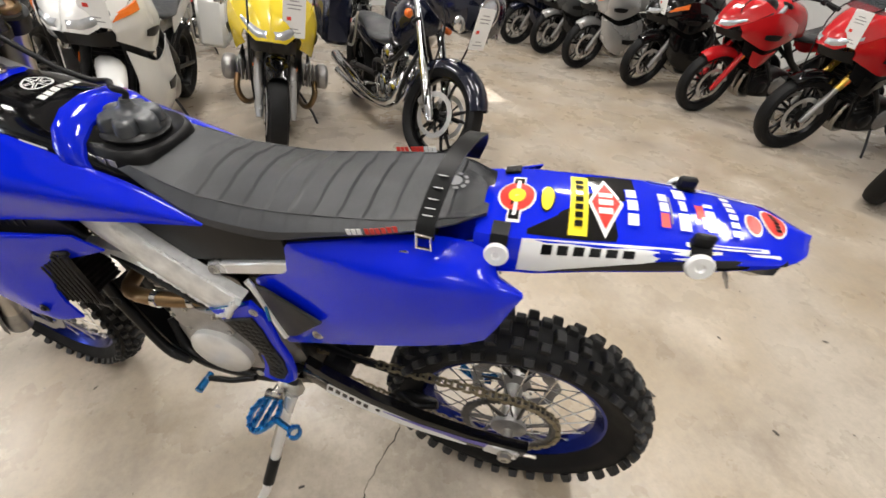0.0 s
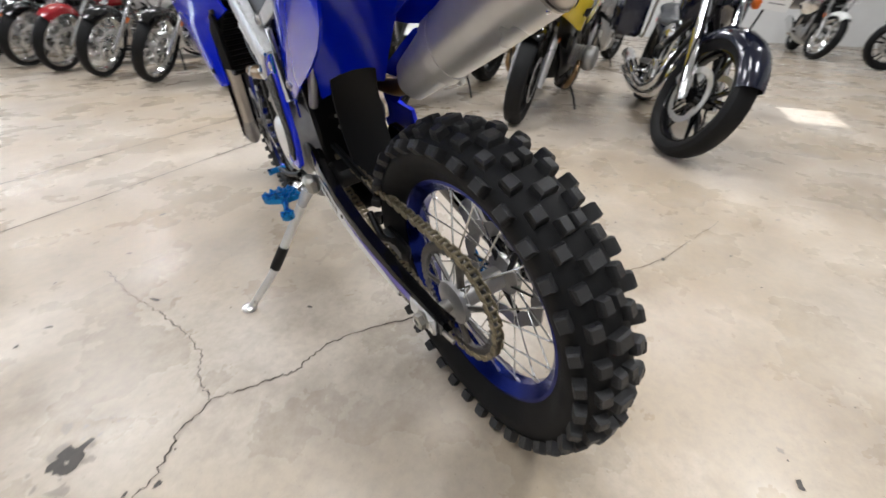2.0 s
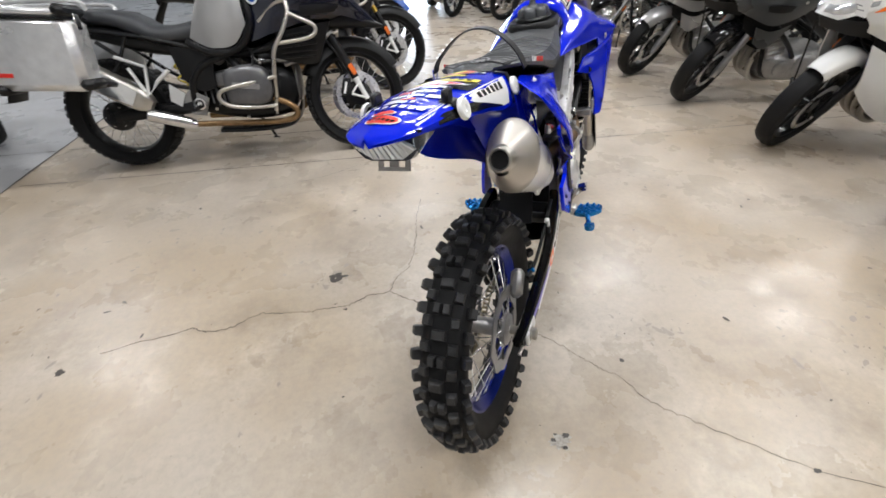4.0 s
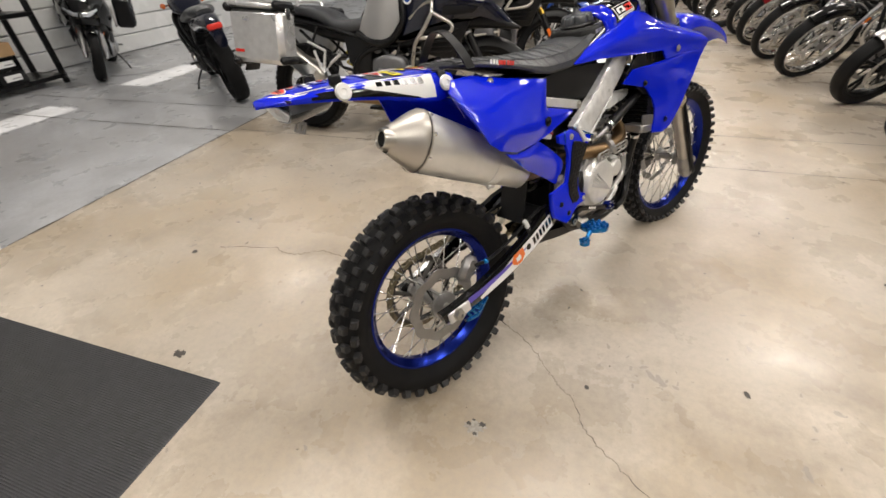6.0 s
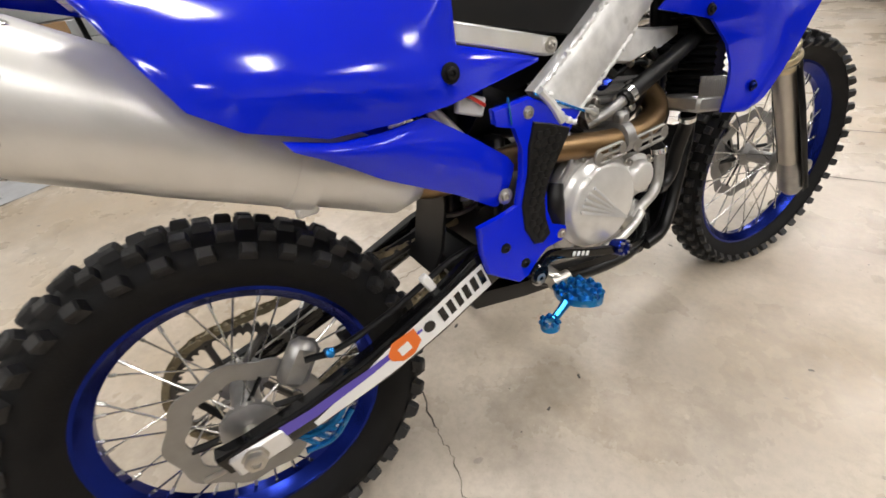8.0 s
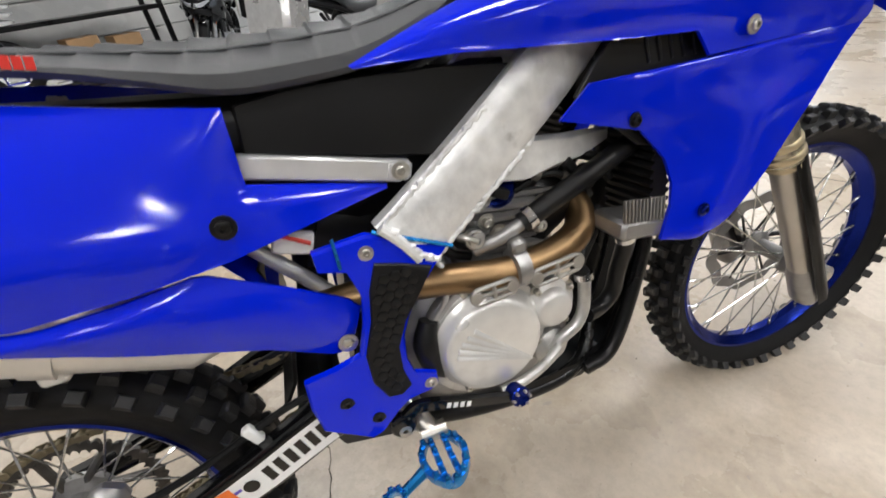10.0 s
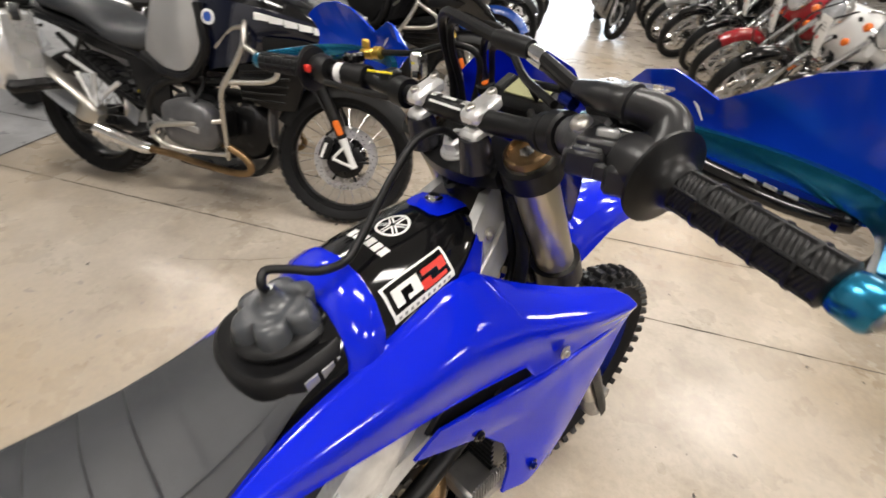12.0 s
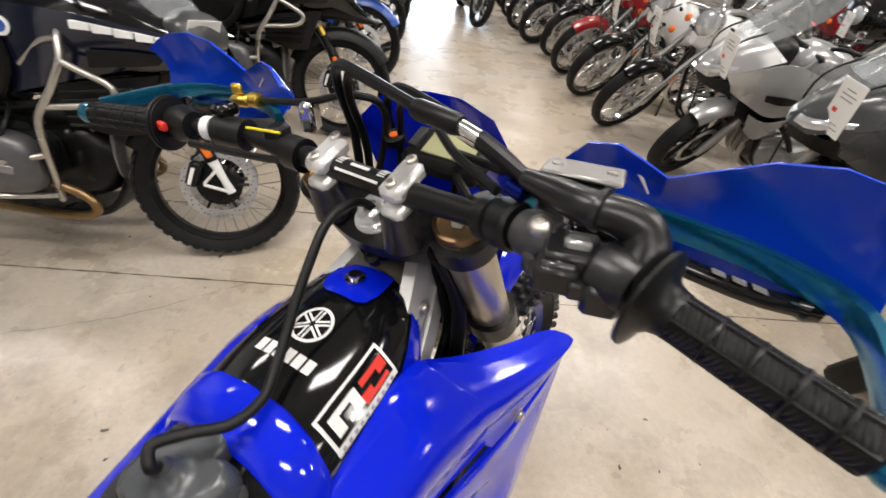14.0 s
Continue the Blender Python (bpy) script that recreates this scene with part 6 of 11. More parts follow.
part("outlet_ring", Shape().lathe([(-0.012, 0.0275), (0.006, 0.0250), (0.013, 0.0225), (0.014, 0.0195), (0.010, 0.0172), (-0.030, 0.0165)], ax[1], out_, 28), STEEL, end_cap)
# A black disc stands in for the shade inside the outlet.
part("bore_shade", Shape().disc(ax[1] + out_ * 0.0075, out_, 0.0178, 0.0012, 24), RUBBER, end_cap, "black disc for the dark of the outlet")
part("mid_pipe", oval(Shape().tube([ax[5], ax[6], ax[7]], [0.055, 0.045, 0.024], 24), 0.85, 1.06), MUFFLER, muffler)
s = oval(Shape().tube([ax[4].lerp(ax[5], -0.4), ax[4].lerp(ax[5], 1.4)], 0.0605, 28))
s.box(ax[4] + Vector((-0.010, -0.012, -0.064)), (0.030, 0.014, 0.016), None, 0.004)
part("muffler_band", s, MUFFLER, muffler)
d = (ax[4] - ax[3]).normalized()
sv = d.orthogonal().normalized()
for k in range(8):
    w = Matrix.Rotation(2 * math.pi * (k + 0.5) / 8, 4, d) @ sv
    part("rivet", oval(Shape().lathe([(0, 0.0045), (0.002, 0.004), (0.003, 0.0)], ax[3] + d * 0.006 + w * 0.0655, w, 10)), CHROME, muffler)

# ---- swingarm, chain, brakes ----
def arm(side):
    line = [(-0.045, -0.002, 0.020, 0.108), (0.0, 0.0, 0.023, 0.112), (0.10, 0.018, 0.025, 0.118), (0.22, 0.052, 0.030, 0.124), (0.33, 0.093, 0.033, 0.126), (0.43, 0.132, 0.034, 0.120), (0.50, 0.150, 0.036, 0.108)]
    s = Shape()
    rings = []
    for x, z, h, y in line:
        rings.append([(x + h * a * -0.3, side * (y + b * 0.015), z + h * a) for a, b in ((-1, -0.7), (-1, 0.7), (-0.75, 1), (0.75, 1), (1, 0.7), (1, -0.7), (0.75, -1), (-0.75, -1))])
    s.loft(rings)
    return s


arms = mirrored("swingarm", arm, GLOSS_BLACK, bike, "black swingarm with white graphics")
part("swingarm_bridge", Shape().box((0.43, 0, 0.130), (0.07, 0.215, 0.055), Matrix.Rotation(radians(-22), 4, "Y"), 0.015), FRAME_BLACK, bike, "black swingarm bridge")
for a_, sg in zip(arms, (1, -1)):
    def on_arm(x, t, off=0.0008):
        z = float(np.interp(x, [0, 0.10, 0.22, 0.33, 0.43], [0, 0.018, 0.052, 0.093, 0.132]))
        h = float(np.interp(x, [0, 0.10, 0.22, 0.33, 0.43], [0.023, 0.025, 0.030, 0.033, 0.034]))
        y = float(np.interp(x, [0, 0.10, 0.22, 0.33, 0.43], [0.112, 0.118, 0.124, 0.126, 0.120]))
        return (x - h * t * 0.3, sg * (y + 0.015 + off), z + h * t)
    lo, hi = (-0.78, 0.66) if sg < 0 else (-0.82, 0.42)
    s = Shape().grid([[on_arm(x, lo + (hi - lo) * w * (0.25 + 0.75 * min(1, max(0, (x - 0.08) / 0.15)))) for w in (0, 0.5, 1)] for x in (0.09, 0.14, 0.19, 0.24, 0.29, 0.34, 0.39, 0.435)])
    deco = part("arm_graphic", s, WHITE, a_, "white graphic strip")
    s = Shape().grid([[on_arm(x, (-0.2 + 0.9 * w) * (1 - (x - 0.05) / 0.30) + 0.12, 0.0014) for w in (0, 0.5, 1)] for x in (0.05, 0.10, 0.15, 0.20, 0.25, 0.30)])
    part("arm_stripe", s, PURPLE, a_, "purple stripe")
    s = Shape()
    for k in range(6):
        x = 0.335 + 0.017 * k
        q0, q1 = on_arm(x, -0.42, 0.0015), on_arm(x, 0.38 if sg < 0 else 0.16, 0.0015)
        q2, q3 = on_arm(x + 0.011, -0.42, 0.0015), on_arm(x + 0.011, 0.38 if sg < 0 else 0.16, 0.0015)
        s.grid([[q0, q1], [q2, q3]])
    part("arm_lettering", s, GLOSS_BLACK, a_, "black lettering bars")
    s = Shape().disc(on_arm(0.312, 0.0, 0.0008), (0, sg, 0), 0.011 if sg < 0 else 0.006, 0.0012, 20)
    part("arm_roundel", s, GLOSS_BLACK, a_)
    if sg < 0:
        s = Shape().grid([[on_arm(x, t, 0.0018) for t in ts] for x, ts in ((0.235, (-0.1, 0.1, 0.3)), (0.25, (-0.62, 0.1, 0.78)), (0.27, (-0.7, 0, 0.7)), (0.29, (-0.3, 0.1, 0.6)))])
        part("arm_badge", s, ORANGE, a_, "orange badge")
        s = Shape().grid([[on_arm(x, t, 0.0022) for t in (-0.3, 0.25)] for x in (0.252, 0.272)])
        part("badge_mark", s, WHITE, a_)
    s = Shape().box((0.010, sg * 0.128, -0.001), (0.085, 0.010, 0.040), Matrix.Rotation(radians(-7), 4, "Y"), 0.004)
    adj = part("chain_adjuster", s, ALLOY, a_, "alloy axle block")
    s = Shape().lathe([(0, 0.020), (0.004, 0.020), (0.005, 0.0165), (0.015, 0.0165), (0.017, 0.013), (0.017, 0.008), (0.010, 0.008), (0.010, 0)], (0, sg * 0.132, 0), (0, sg, 0), 6)
    part("axle_nut", s, STEEL, adj)
    part("adjuster_bolt", Shape().tube([(-0.045, sg * 0.120, -0.008), (-0.075, sg * 0.118, -0.010)], 0.0045, 8), STEEL, adj)
part("rear_axle", Shape().tube([(0, -0.135, 0), (0, 0.135, 0)], 0.0125, 14), STEEL, bike)
# chain loop round both sprockets
loop = []
r1, r2, c2 = 0.121, 0.032, Vector((0.60, 0.125))
d12 = math.hypot(c2.x, c2.y)
base_a = math.atan2(c2.y, c2.x)
off = math.acos((r1 - r2) / d12)
for k in range(40):
    t = base_a + off + (2 * math.pi - 2 * off) * k / 39
    loop.append((math.cos(t) * r1, math.sin(t) * r1))
for k in range(9):
    t = base_a - off + 2 * off * k / 8
    loop.append((c2.x + math.cos(t) * r2, c2.y + math.sin(t) * r2))
lens = [math.dist(loop[i], loop[(i + 1) % len(loop)]) for i in range(len(loop))]
total = sum(lens)
count = 112
s = Shape()
for k in range(count):
    u = total * k / count
    i = 0
    while u > lens[i]:
        u -= lens[i]
        i += 1
    p, q = loop[i], loop[(i + 1) % len(loop)]
    f = u / lens[i]
    x, z = p[0] + (q[0] - p[0]) * f, p[1] + (q[1] - p[1]) * f
    ang = math.atan2(q[1] - p[1], q[0] - p[0])
    m = Matrix.Rotation(-ang, 4, "Y")
    for yy in ((0.0505, 0.0625) if k % 2 else (0.0475, 0.0655)):
        s.box((x, yy, z), (0.0185, 0.0022, 0.0125), m, 0.001)
    s.lathe([(-0.010, 0.0042), (0.010, 0.0042)], (x - math.cos(ang) * 0.008, 0.0565, z - math.sin(ang) * 0.008), (0, 1, 0), 8)
tagged(part("chain", s, CHAIN, bike, "oily roller chain"), kind="stuff")
s = Shape()
s.box((0.235, 0.0565, 0.010), (0.10, 0.026, 0.044), Matrix.Rotation(radians(-14), 4, "Y"), 0.010)
s.tube([(0.18, 0.085, 0.060), (0.235, 0.088, 0.045), (0.285, 0.085, 0.085)], 0.008, 8, smooth=8)
part("chain_guide", s, BLACK, bike, "black chain guide")
part("chain_slider", Shape().tube([(0.52, 0.0565, 0.178), (0.40, 0.0565, 0.150), (0.28, 0.0565, 0.122)], 0.014, 8, flat=0.6), BLACK, bike)
# rear caliper and guards
s = Shape().box((0.105, -0.072, 0.082), (0.085, 0.034, 0.050), Matrix.Rotation(radians(-52), 4, "Y"), 0.012)
cal = part("rear_caliper", s, CASE, bike, "alloy rear brake caliper")
part("caliper_cap", Shape().lathe([(0, 0.008), (0.018, 0.008), (0.020, 0.005)], (0.150, -0.095, 0.092), (0.3, -1, 0.5), 12), PEG_BLUE, cal, "blue pin cap")
s = Shape()
for k in range(4):
    s.tube([(0.055 + 0.018 * k, -0.088, -0.035 - 0.006 * k), (0.085 + 0.016 * k, -0.090, -0.090 + 0.010 * k)], 0.005, 6)
s.tube([(0.045, -0.088, -0.030), (0.08, -0.09, -0.055), (0.125, -0.09, -0.05), (0.15, -0.09, -0.02)], 0.007, 8, smooth=14)
s.tube([(0.06, -0.090, -0.085), (0.11, -0.091, -0.085), (0.155, -0.09, -0.045)], 0.006, 8, smooth=12)
part("caliper_guard", s, PEG_BLUE, cal, "blue anodised disc guard")
s = Shape().tube([(0.115, -0.10, 0.10), (0.17, -0.106, 0.098), (0.27, -0.11, 0.125), (0.40, -0.11, 0.172), (0.48, -0.105, 0.16)], 0.0055, 8, smooth=26)
part("brake_hose", s, BLACK, bike)
part("hose_clip", Shape().box((0.335, -0.115, 0.150), (0.016, 0.014, 0.034), Matrix.Rotation(radians(-25), 4, "Y"), 0.003), WHITE, bike, "white hose clip")

# ---- pegs, pedals and stand ----
def peg(side):
    """An open toothed platform with two cross bars and a long foot with a toothed ring."""
    s = Shape()
    cx, cy, cz = 0.575, 0.205, 0.064
    loop_ = [(cx + 0.028 * math.cos(t) * (1.0 + 0.12 * math.cos(2 * t)), side * (cy + 0.048 * math.sin(t)), cz + 0.006 * math.sin(t)) for t in (2 * math.pi * k / 26 for k in range(26))]
    rows_ = []
    for k, q in enumerate(loop_):
        d = Vector((q[0] - cx, q[1] - side * cy, 0)).normalized()
        c = Vector(q)
        rows_.append([c - d * 0.0045 + Vector((0, 0, -0.009)), c + d * 0.0045 + Vector((0, 0, -0.009)), c + d * 0.0050 + Vector((0, 0, 0.005)), c - d * 0.0050 + Vector((0, 0, 0.005))])
    s.grid(rows_, close_u=True, close_v=True)
    for k in range(0, 26, 2):
        c = Vector(loop_[k])
        s.loft([[c + Vector((x * w, y * w, z)) for x, y in ((-1, -1), (1, -1), (1, 1), (-1, 1))] for z, w in ((0.004, 0.0050), (0.010, 0.0042), (0.0135, 0.0016))])
    for dx in (-0.010, 0.010):
        a, b = Vector((cx + dx, side * (cy - 0.044), cz - 0.002)), Vector((cx + dx, side * (cy + 0.044), cz + 0.004))
        s.loft([[q + Vector((x * 0.0040, 0, z)) for x, z in ((-1, -0.008), (1, -0.008), (1, 0.006), (-1, 0.006))] for q in (a, b)])
        for f in (0.2, 0.4, 0.6, 0.8):
            c = a.lerp(b, f)
            s.loft([[c + Vector((x * w, y * w, z)) for x, y in ((-1, -1), (1, -1), (1, 1), (-1, 1))] for z, w in ((0.005, 0.0045), (0.010, 0.0036), (0.013, 0.0014))])
    s.tube([(cx - 0.024, side * (cy + 0.005), cz - 0.002), (cx - 0.05, side * (cy + 0.012), cz - 0.010), (cx - 0.072, side * (cy + 0.018), cz - 0.016)], [0.0095, 0.0075, 0.0075], 8)
    rx, ry = cx - 0.082, side * (cy + 0.020)
    s.lathe([(-0.008, 0.0105), (-0.008, 0.0165), (0.005, 0.0165), (0.005, 0.0105)], (rx, ry, cz - 0.018), (0, 0, 1), 20, closed=True)
    for k in range(7):
        t = 2 * math.pi * k / 7
        c = Vector((rx + 0.0135 * math.cos(t), ry + 0.0135 * math.sin(t), cz - 0.018))
        s.loft([[c + Vector((x * w, y * w, z)) for x, y in ((-1, -1), (1, -1), (1, 1), (-1, 1))] for z, w in ((0.004, 0.0042), (0.009, 0.0034), (0.0115, 0.0014))])
    return s


def peg_mount(side):
    s = Shape().tube([(0.555, side * 0.105, 0.085), (0.565, side * 0.14, 0.072), (0.575, side * 0.162, 0.066)], [0.020, 0.017, 0.013], 10)
    s.lathe([(-0.02, 0.010), (-0.02, 0.013), (0.02, 0.013), (0.02, 0.010)], (0.575, side * 0.160, 0.066), (1, 0, 0), 12)
    return s


for peg_ob, side in zip(mirrored("footpeg", peg, PEG_BLUE, bike, "worn blue anodised footpeg with teeth"), (1, -1)):
    part("peg_mount", peg_mount(side), STEEL, peg_ob)
s = Shape()
arm_ = spline([(0.530, -0.150, 0.098), (0.560, -0.155, 0.121), (0.600, -0.160, 0.114), (0.650, -0.164, 0.096), (0.705, -0.170, 0.082)], 18)
s.loft([[q + Vector((0, y, z * (0.013 - 0.004 * i / 17))) for y, z in ((-0.005, -0.8), (0.005, -0.8), (0.006, 0), (0.005, 0.8), (-0.005, 0.8), (-0.006, 0))] for i, q in enumerate(arm_)])
s.disc((0.535, -0.142, 0.094), (0, -1, 0), 0.020, 0.016, 20)
pedal = part("brake_pedal", s, GLOSS_BLACK, bike, "black rear brake pedal")
tip = part("pedal_tip", Shape().lathe([(-0.012, 0.012), (-0.012, 0.016), (0.010, 0.0165), (0.013, 0.014), (0.013, 0.006), (0.009, 0.0)], (0.716, -0.172, 0.082), (0.1, -0.9, 0.25), 20), BLUE_RIM, pedal, "blue pedal tip with pins")
for k in range(6):
    t = 2 * math.pi * k / 6
    part("tip_pin", Shape().lathe([(0, 0.0026), (0.006, 0.0024), (0.007, 0.0)], (0.716 + 0.0135 * math.cos(t), -0.183, 0.085 + 0.0135 * math.sin(t)), (0.1, -0.9, 0.25), 8), STEEL, tip)
for k in range(4):
    part("pedal_mark", Shape().box((0.606 + 0.010 * k, -0.1668 - 0.0007 * k, 0.1115 - 0.0034 * k), (0.007, 0.0012, 0.009), Matrix.Rotation(radians(20), 4, "Y"), 0.0003), WHITE, pedal, "white lettering bar")
part("pedal_pivot", bolt_shape(0.535, 0.152, 0.086, 0.010, -1), STEEL, pedal)
s = Shape().tube([(0.64, 0.135, 0.075), (0.70, 0.150, 0.062), (0.76, 0.158, 0.060)], 0.0075, 10)
shifter = part("gear_lever", s, FRAME_BLACK, bike, "black gear lever")
part("lever_tip", Shape().tube([(0.765, 0.145, 0.060), (0.765, 0.195, 0.060)], [0.008, 0.010], 12), PEG_BLUE, shifter, "blue folding tip")
pivot, joint, foot = Vector((0.532, 0.150, 0.072)), Vector((0.571, 0.311, -0.147)), Vector((0.619, 0.402, -0.257))
s = Shape().tube([pivot, pivot.lerp(joint, 0.12), pivot.lerp(joint, 0.55), joint, foot], [0.017, 0.013, 0.012, 0.0115, 0.010], 14)
stand = part("side_stand", s, ALLOY, bike, "bare alloy side stand with a black wrap")
part("stand_wrap", Shape().tube([pivot.lerp(joint, 0.66), pivot.lerp(joint, 0.93)], 0.0145, 14), BLACK, stand, "black rubber wrap")
s = Shape().lathe([(0, 0.020), (0.003, 0.022), (0.010, 0.020), (0.014, 0.012)], foot + Vector((0.002, 0.006, -0.004)), (0.0, -0.155, 0.988), 18)
part("stand_foot", s, ALLOY, stand)
s = Shape().box(pivot + Vector((0.002, -0.014, 0.012)), (0.05, 0.03, 0.045), None, 0.008)
part("stand_bracket", s, STEEL, stand)
sp = Shape().tube([(0.55, 0.165, 0.06), (0.56, 0.20, 0.0), (0.568, 0.24, -0.05)], 0.006, 8)
part("stand_spring", sp, STEEL, stand)

# ---- bodywork ----
def upper_shroud(sg):
    top = [(0.586, 0.118, 0.586), (0.708, 0.104, 0.626), (0.819, 0.102, 0.654), (0.900, 0.102, 0.677), (0.940, 0.103, 0.687), (0.985, 0.108, 0.682), (1.000, 0.114, 0.673), (1.050, 0.142, 0.643), (1.120, 0.174, 0.612), (1.185, 0.199, 0.588), (1.216, 0.2110, 0.575), (1.232, 0.2180, 0.561)]
    mid = [(0.588, 0.1195, 0.584), (0.700, 0.132, 0.608), (0.810, 0.148, 0.622), (0.890, 0.159, 0.632), (0.935, 0.165, 0.634), (1.000, 0.177, 0.625), (1.015, 0.181, 0.619), (1.060, 0.195, 0.602), (1.130, 0.214, 0.582), (1.198, 0.2260, 0.564), (1.230, 0.2285, 0.554), (1.243, 0.2250, 0.545)]
    edge = [(0.5895, 0.1198, 0.5825), (0.700, 0.136, 0.585), (0.806, 0.149, 0.577), (0.882, 0.157, 0.571), (0.930, 0.164, 0.567), (1.004, 0.178, 0.562), (1.018, 0.181, 0.560), (1.060, 0.192, 0.556), (1.130, 0.209, 0.549), (1.204, 0.2225, 0.541), (1.232, 0.2245, 0.537), (1.242, 0.2235, 0.534)]
    low = [(0.590, 0.120, 0.582), (0.700, 0.138, 0.579), (0.805, 0.150, 0.569), (0.880, 0.158, 0.562), (0.930, 0.166, 0.558), (1.004, 0.182, 0.553), (1.022, 0.186, 0.5225), (1.060, 0.195, 0.5250), (1.130, 0.208, 0.5275), (1.205, 0.2190, 0.5265), (1.228, 0.2205, 0.5265), (1.239, 0.2215, 0.5285)]
    sh = Shape().sheet([top, mid, edge, low], 67, 17, 0.005, sg, (3,))
    roll = (0, 0, 0, 0, 0.1, 0.4, 0.6, 0.9, 1.0, 1.0, 0.7, 0.3)
    lip_in = [(x - 0.012 * t, y - 0.030 * t - 0.004, z - 0.010 * t) for (x, y, z), t in zip(top, roll)]
    crest = [(x - 0.006 * t, y - 0.016 * t - 0.002, z + 0.005 * t) for (x, y, z), t in zip(top, roll)]
    a, b, c = spline(top, 67), spline(crest, 67), spline(lip_in, 67)
    sh.grid([[Vector((p.x, sg * p.y, p.z)) for p in (u, v, w)] for u, v, w in zip(a, b, c)])
    return sh


def lower_shroud(sg):
    back = [(1.000, 0.192, 0.272), (0.968, 0.184, 0.279), (0.983, 0.183, 0.330), (0.986, 0.179, 0.362), (0.976, 0.173, 0.398), (0.940, 0.163, 0.444), (0.834, 0.138, 0.476), (0.872, 0.150, 0.516), (1.012, 0.182, 0.519), (1.060, 0.193, 0.5225), (1.232, 0.2200, 0.5265)]
    mid = [(1.016, 0.198, 0.271), (1.016, 0.200, 0.281), (1.044, 0.203, 0.325), (1.060, 0.204, 0.358), (1.070, 0.204, 0.394), (1.072, 0.203, 0.441), (1.030, 0.192, 0.482), (1.050, 0.197, 0.514), (1.120, 0.209, 0.523), (1.150, 0.212, 0.5265), (1.235, 0.2203, 0.5265)]
    front_ = [(1.032, 0.198, 0.272), (1.066, 0.203, 0.286), (1.105, 0.206, 0.322), (1.135, 0.208, 0.358), (1.158, 0.210, 0.394), (1.186, 0.213, 0.438), (1.208, 0.216, 0.480), (1.222, 0.2175, 0.503), (1.229, 0.2185, 0.512), (1.233, 0.2195, 0.519), (1.239, 0.2213, 0.5280)]
    return Shape().sheet([back, mid, front_], 61, 11, 0.005, sg, (0,))


def gap_shield(sg):
    return Shape().slab([(0.86, 0.50), (0.90, 0.555), (1.0, 0.575), (1.10, 0.575), (1.17, 0.565), (1.19, 0.54), (1.12, 0.47), (1.02, 0.40), (0.95, 0.42)], lambda x, z: 0.128 + (x - 0.86) * 0.17, 0.008, sg, 0.002)


shields = mirrored("louvre_panel", gap_shield, BLACK, bike, "black louvred radiator panel")
for g, sg in zip(shields, (1, -1)):
    for k in range(9):
        x = 0.955 + 0.016 * k
        y = 0.128 + (x - 0.86) * 0.17 + 0.010
        part("louvre", Shape().box((x, sg * (y - 0.003), 0.541), (0.005, 0.006, 0.034), Matrix.Rotation(radians(-12), 4, "Y"), 0.001), FRAME_BLACK, g)
ups = mirrored("upper_shroud", upper_shroud, BLUE, bike, "glossy blue tank shroud")
lows = mirrored("lower_shroud", lower_shroud, BLUE, bike, "glossy blue radiator shroud")
for g, sg in zip(lows, (1, -1)):
    for x, y, z in ((1.024, 0.2005, 0.317), (0.930, 0.164, 0.460)):
        part("shroud_bolt", bolt_shape(x, y, z, 0.006, sg), BLUE_RIM if z < 0.4 and sg < 0 else FRAME_BLACK, g)
for g, sg in zip(ups, (1, -1)):
    part("shroud_bolt", bolt_shape(1.068, 0.2015, 0.549, 0.0065, sg), STEEL, g)

# tank: black crown between blue flanks
tank_rows = []
for x, zc, w, ze in ((0.60, 0.592, 0.080, 0.560), (0.70, 0.640, 0.088, 0.600), (0.780, 0.682, 0.094, 0.630), (0.83, 0.712, 0.098, 0.648), (0.88, 0.727, 0.100, 0.660), (0.94, 0.734, 0.099, 0.672), (0.99, 0.739, 0.092, 0.682), (1.025, 0.740, 0.078, 0.690), (1.05, 0.732, 0.055, 0.690)):
    tank_rows.append([(x, w * a, ze + (zc - ze) * b) for a, b in ((-1.0, -0.6), (-1.0, 0), (-0.93, 0.35), (-0.75, 0.68), (-0.45, 0.92), (0, 1.0), (0.45, 0.92), (0.75, 0.68), (0.93, 0.35), (1.0, 0), (1.0, -0.6))])
tank_fine = [spline([r[j] for r in tank_rows], 40) for j in range(11)]
tank_rows = [[tank_fine[j][i] for j in range(11)] for i in range(40)]
tank = part("fuel_tank", Shape().loft(tank_rows), GLOSS_BLACK, bike, "gloss black fuel tank top with white emblem")


def on_tank(x, v, off=0.0012):
    """A place on the tank's crown: x along it, v from -1 (right) to 1 (left)."""
    xs = [tank_rows[i][5].x for i in range(40)]
    i = max(0, min(38, int(np.searchsorted(xs, x)) - 1))
    f = (x - xs[i]) / (xs[i + 1] - xs[i])
    u = (v + 1) / 2 * 10
    j = max(0, min(9, int(u)))
    g = u - j
    a = tank_rows[i][j].lerp(tank_rows[i][j + 1], g)
    b = tank_rows[i + 1][j].lerp(tank_rows[i + 1][j + 1], g)
    p = a.lerp(b, f)
    nrm = (tank_rows[i + 1][j] - tank_rows[i][j]).cross(tank_rows[i][j + 1] - tank_rows[i][j]).normalized()
    if nrm.z < 0:
        nrm = -nrm
    return p + nrm * off


def tank_patch(outline_rows, off):
    return Shape().grid([[on_tank(x, v, off) for x, v in r] for r in outline_rows])


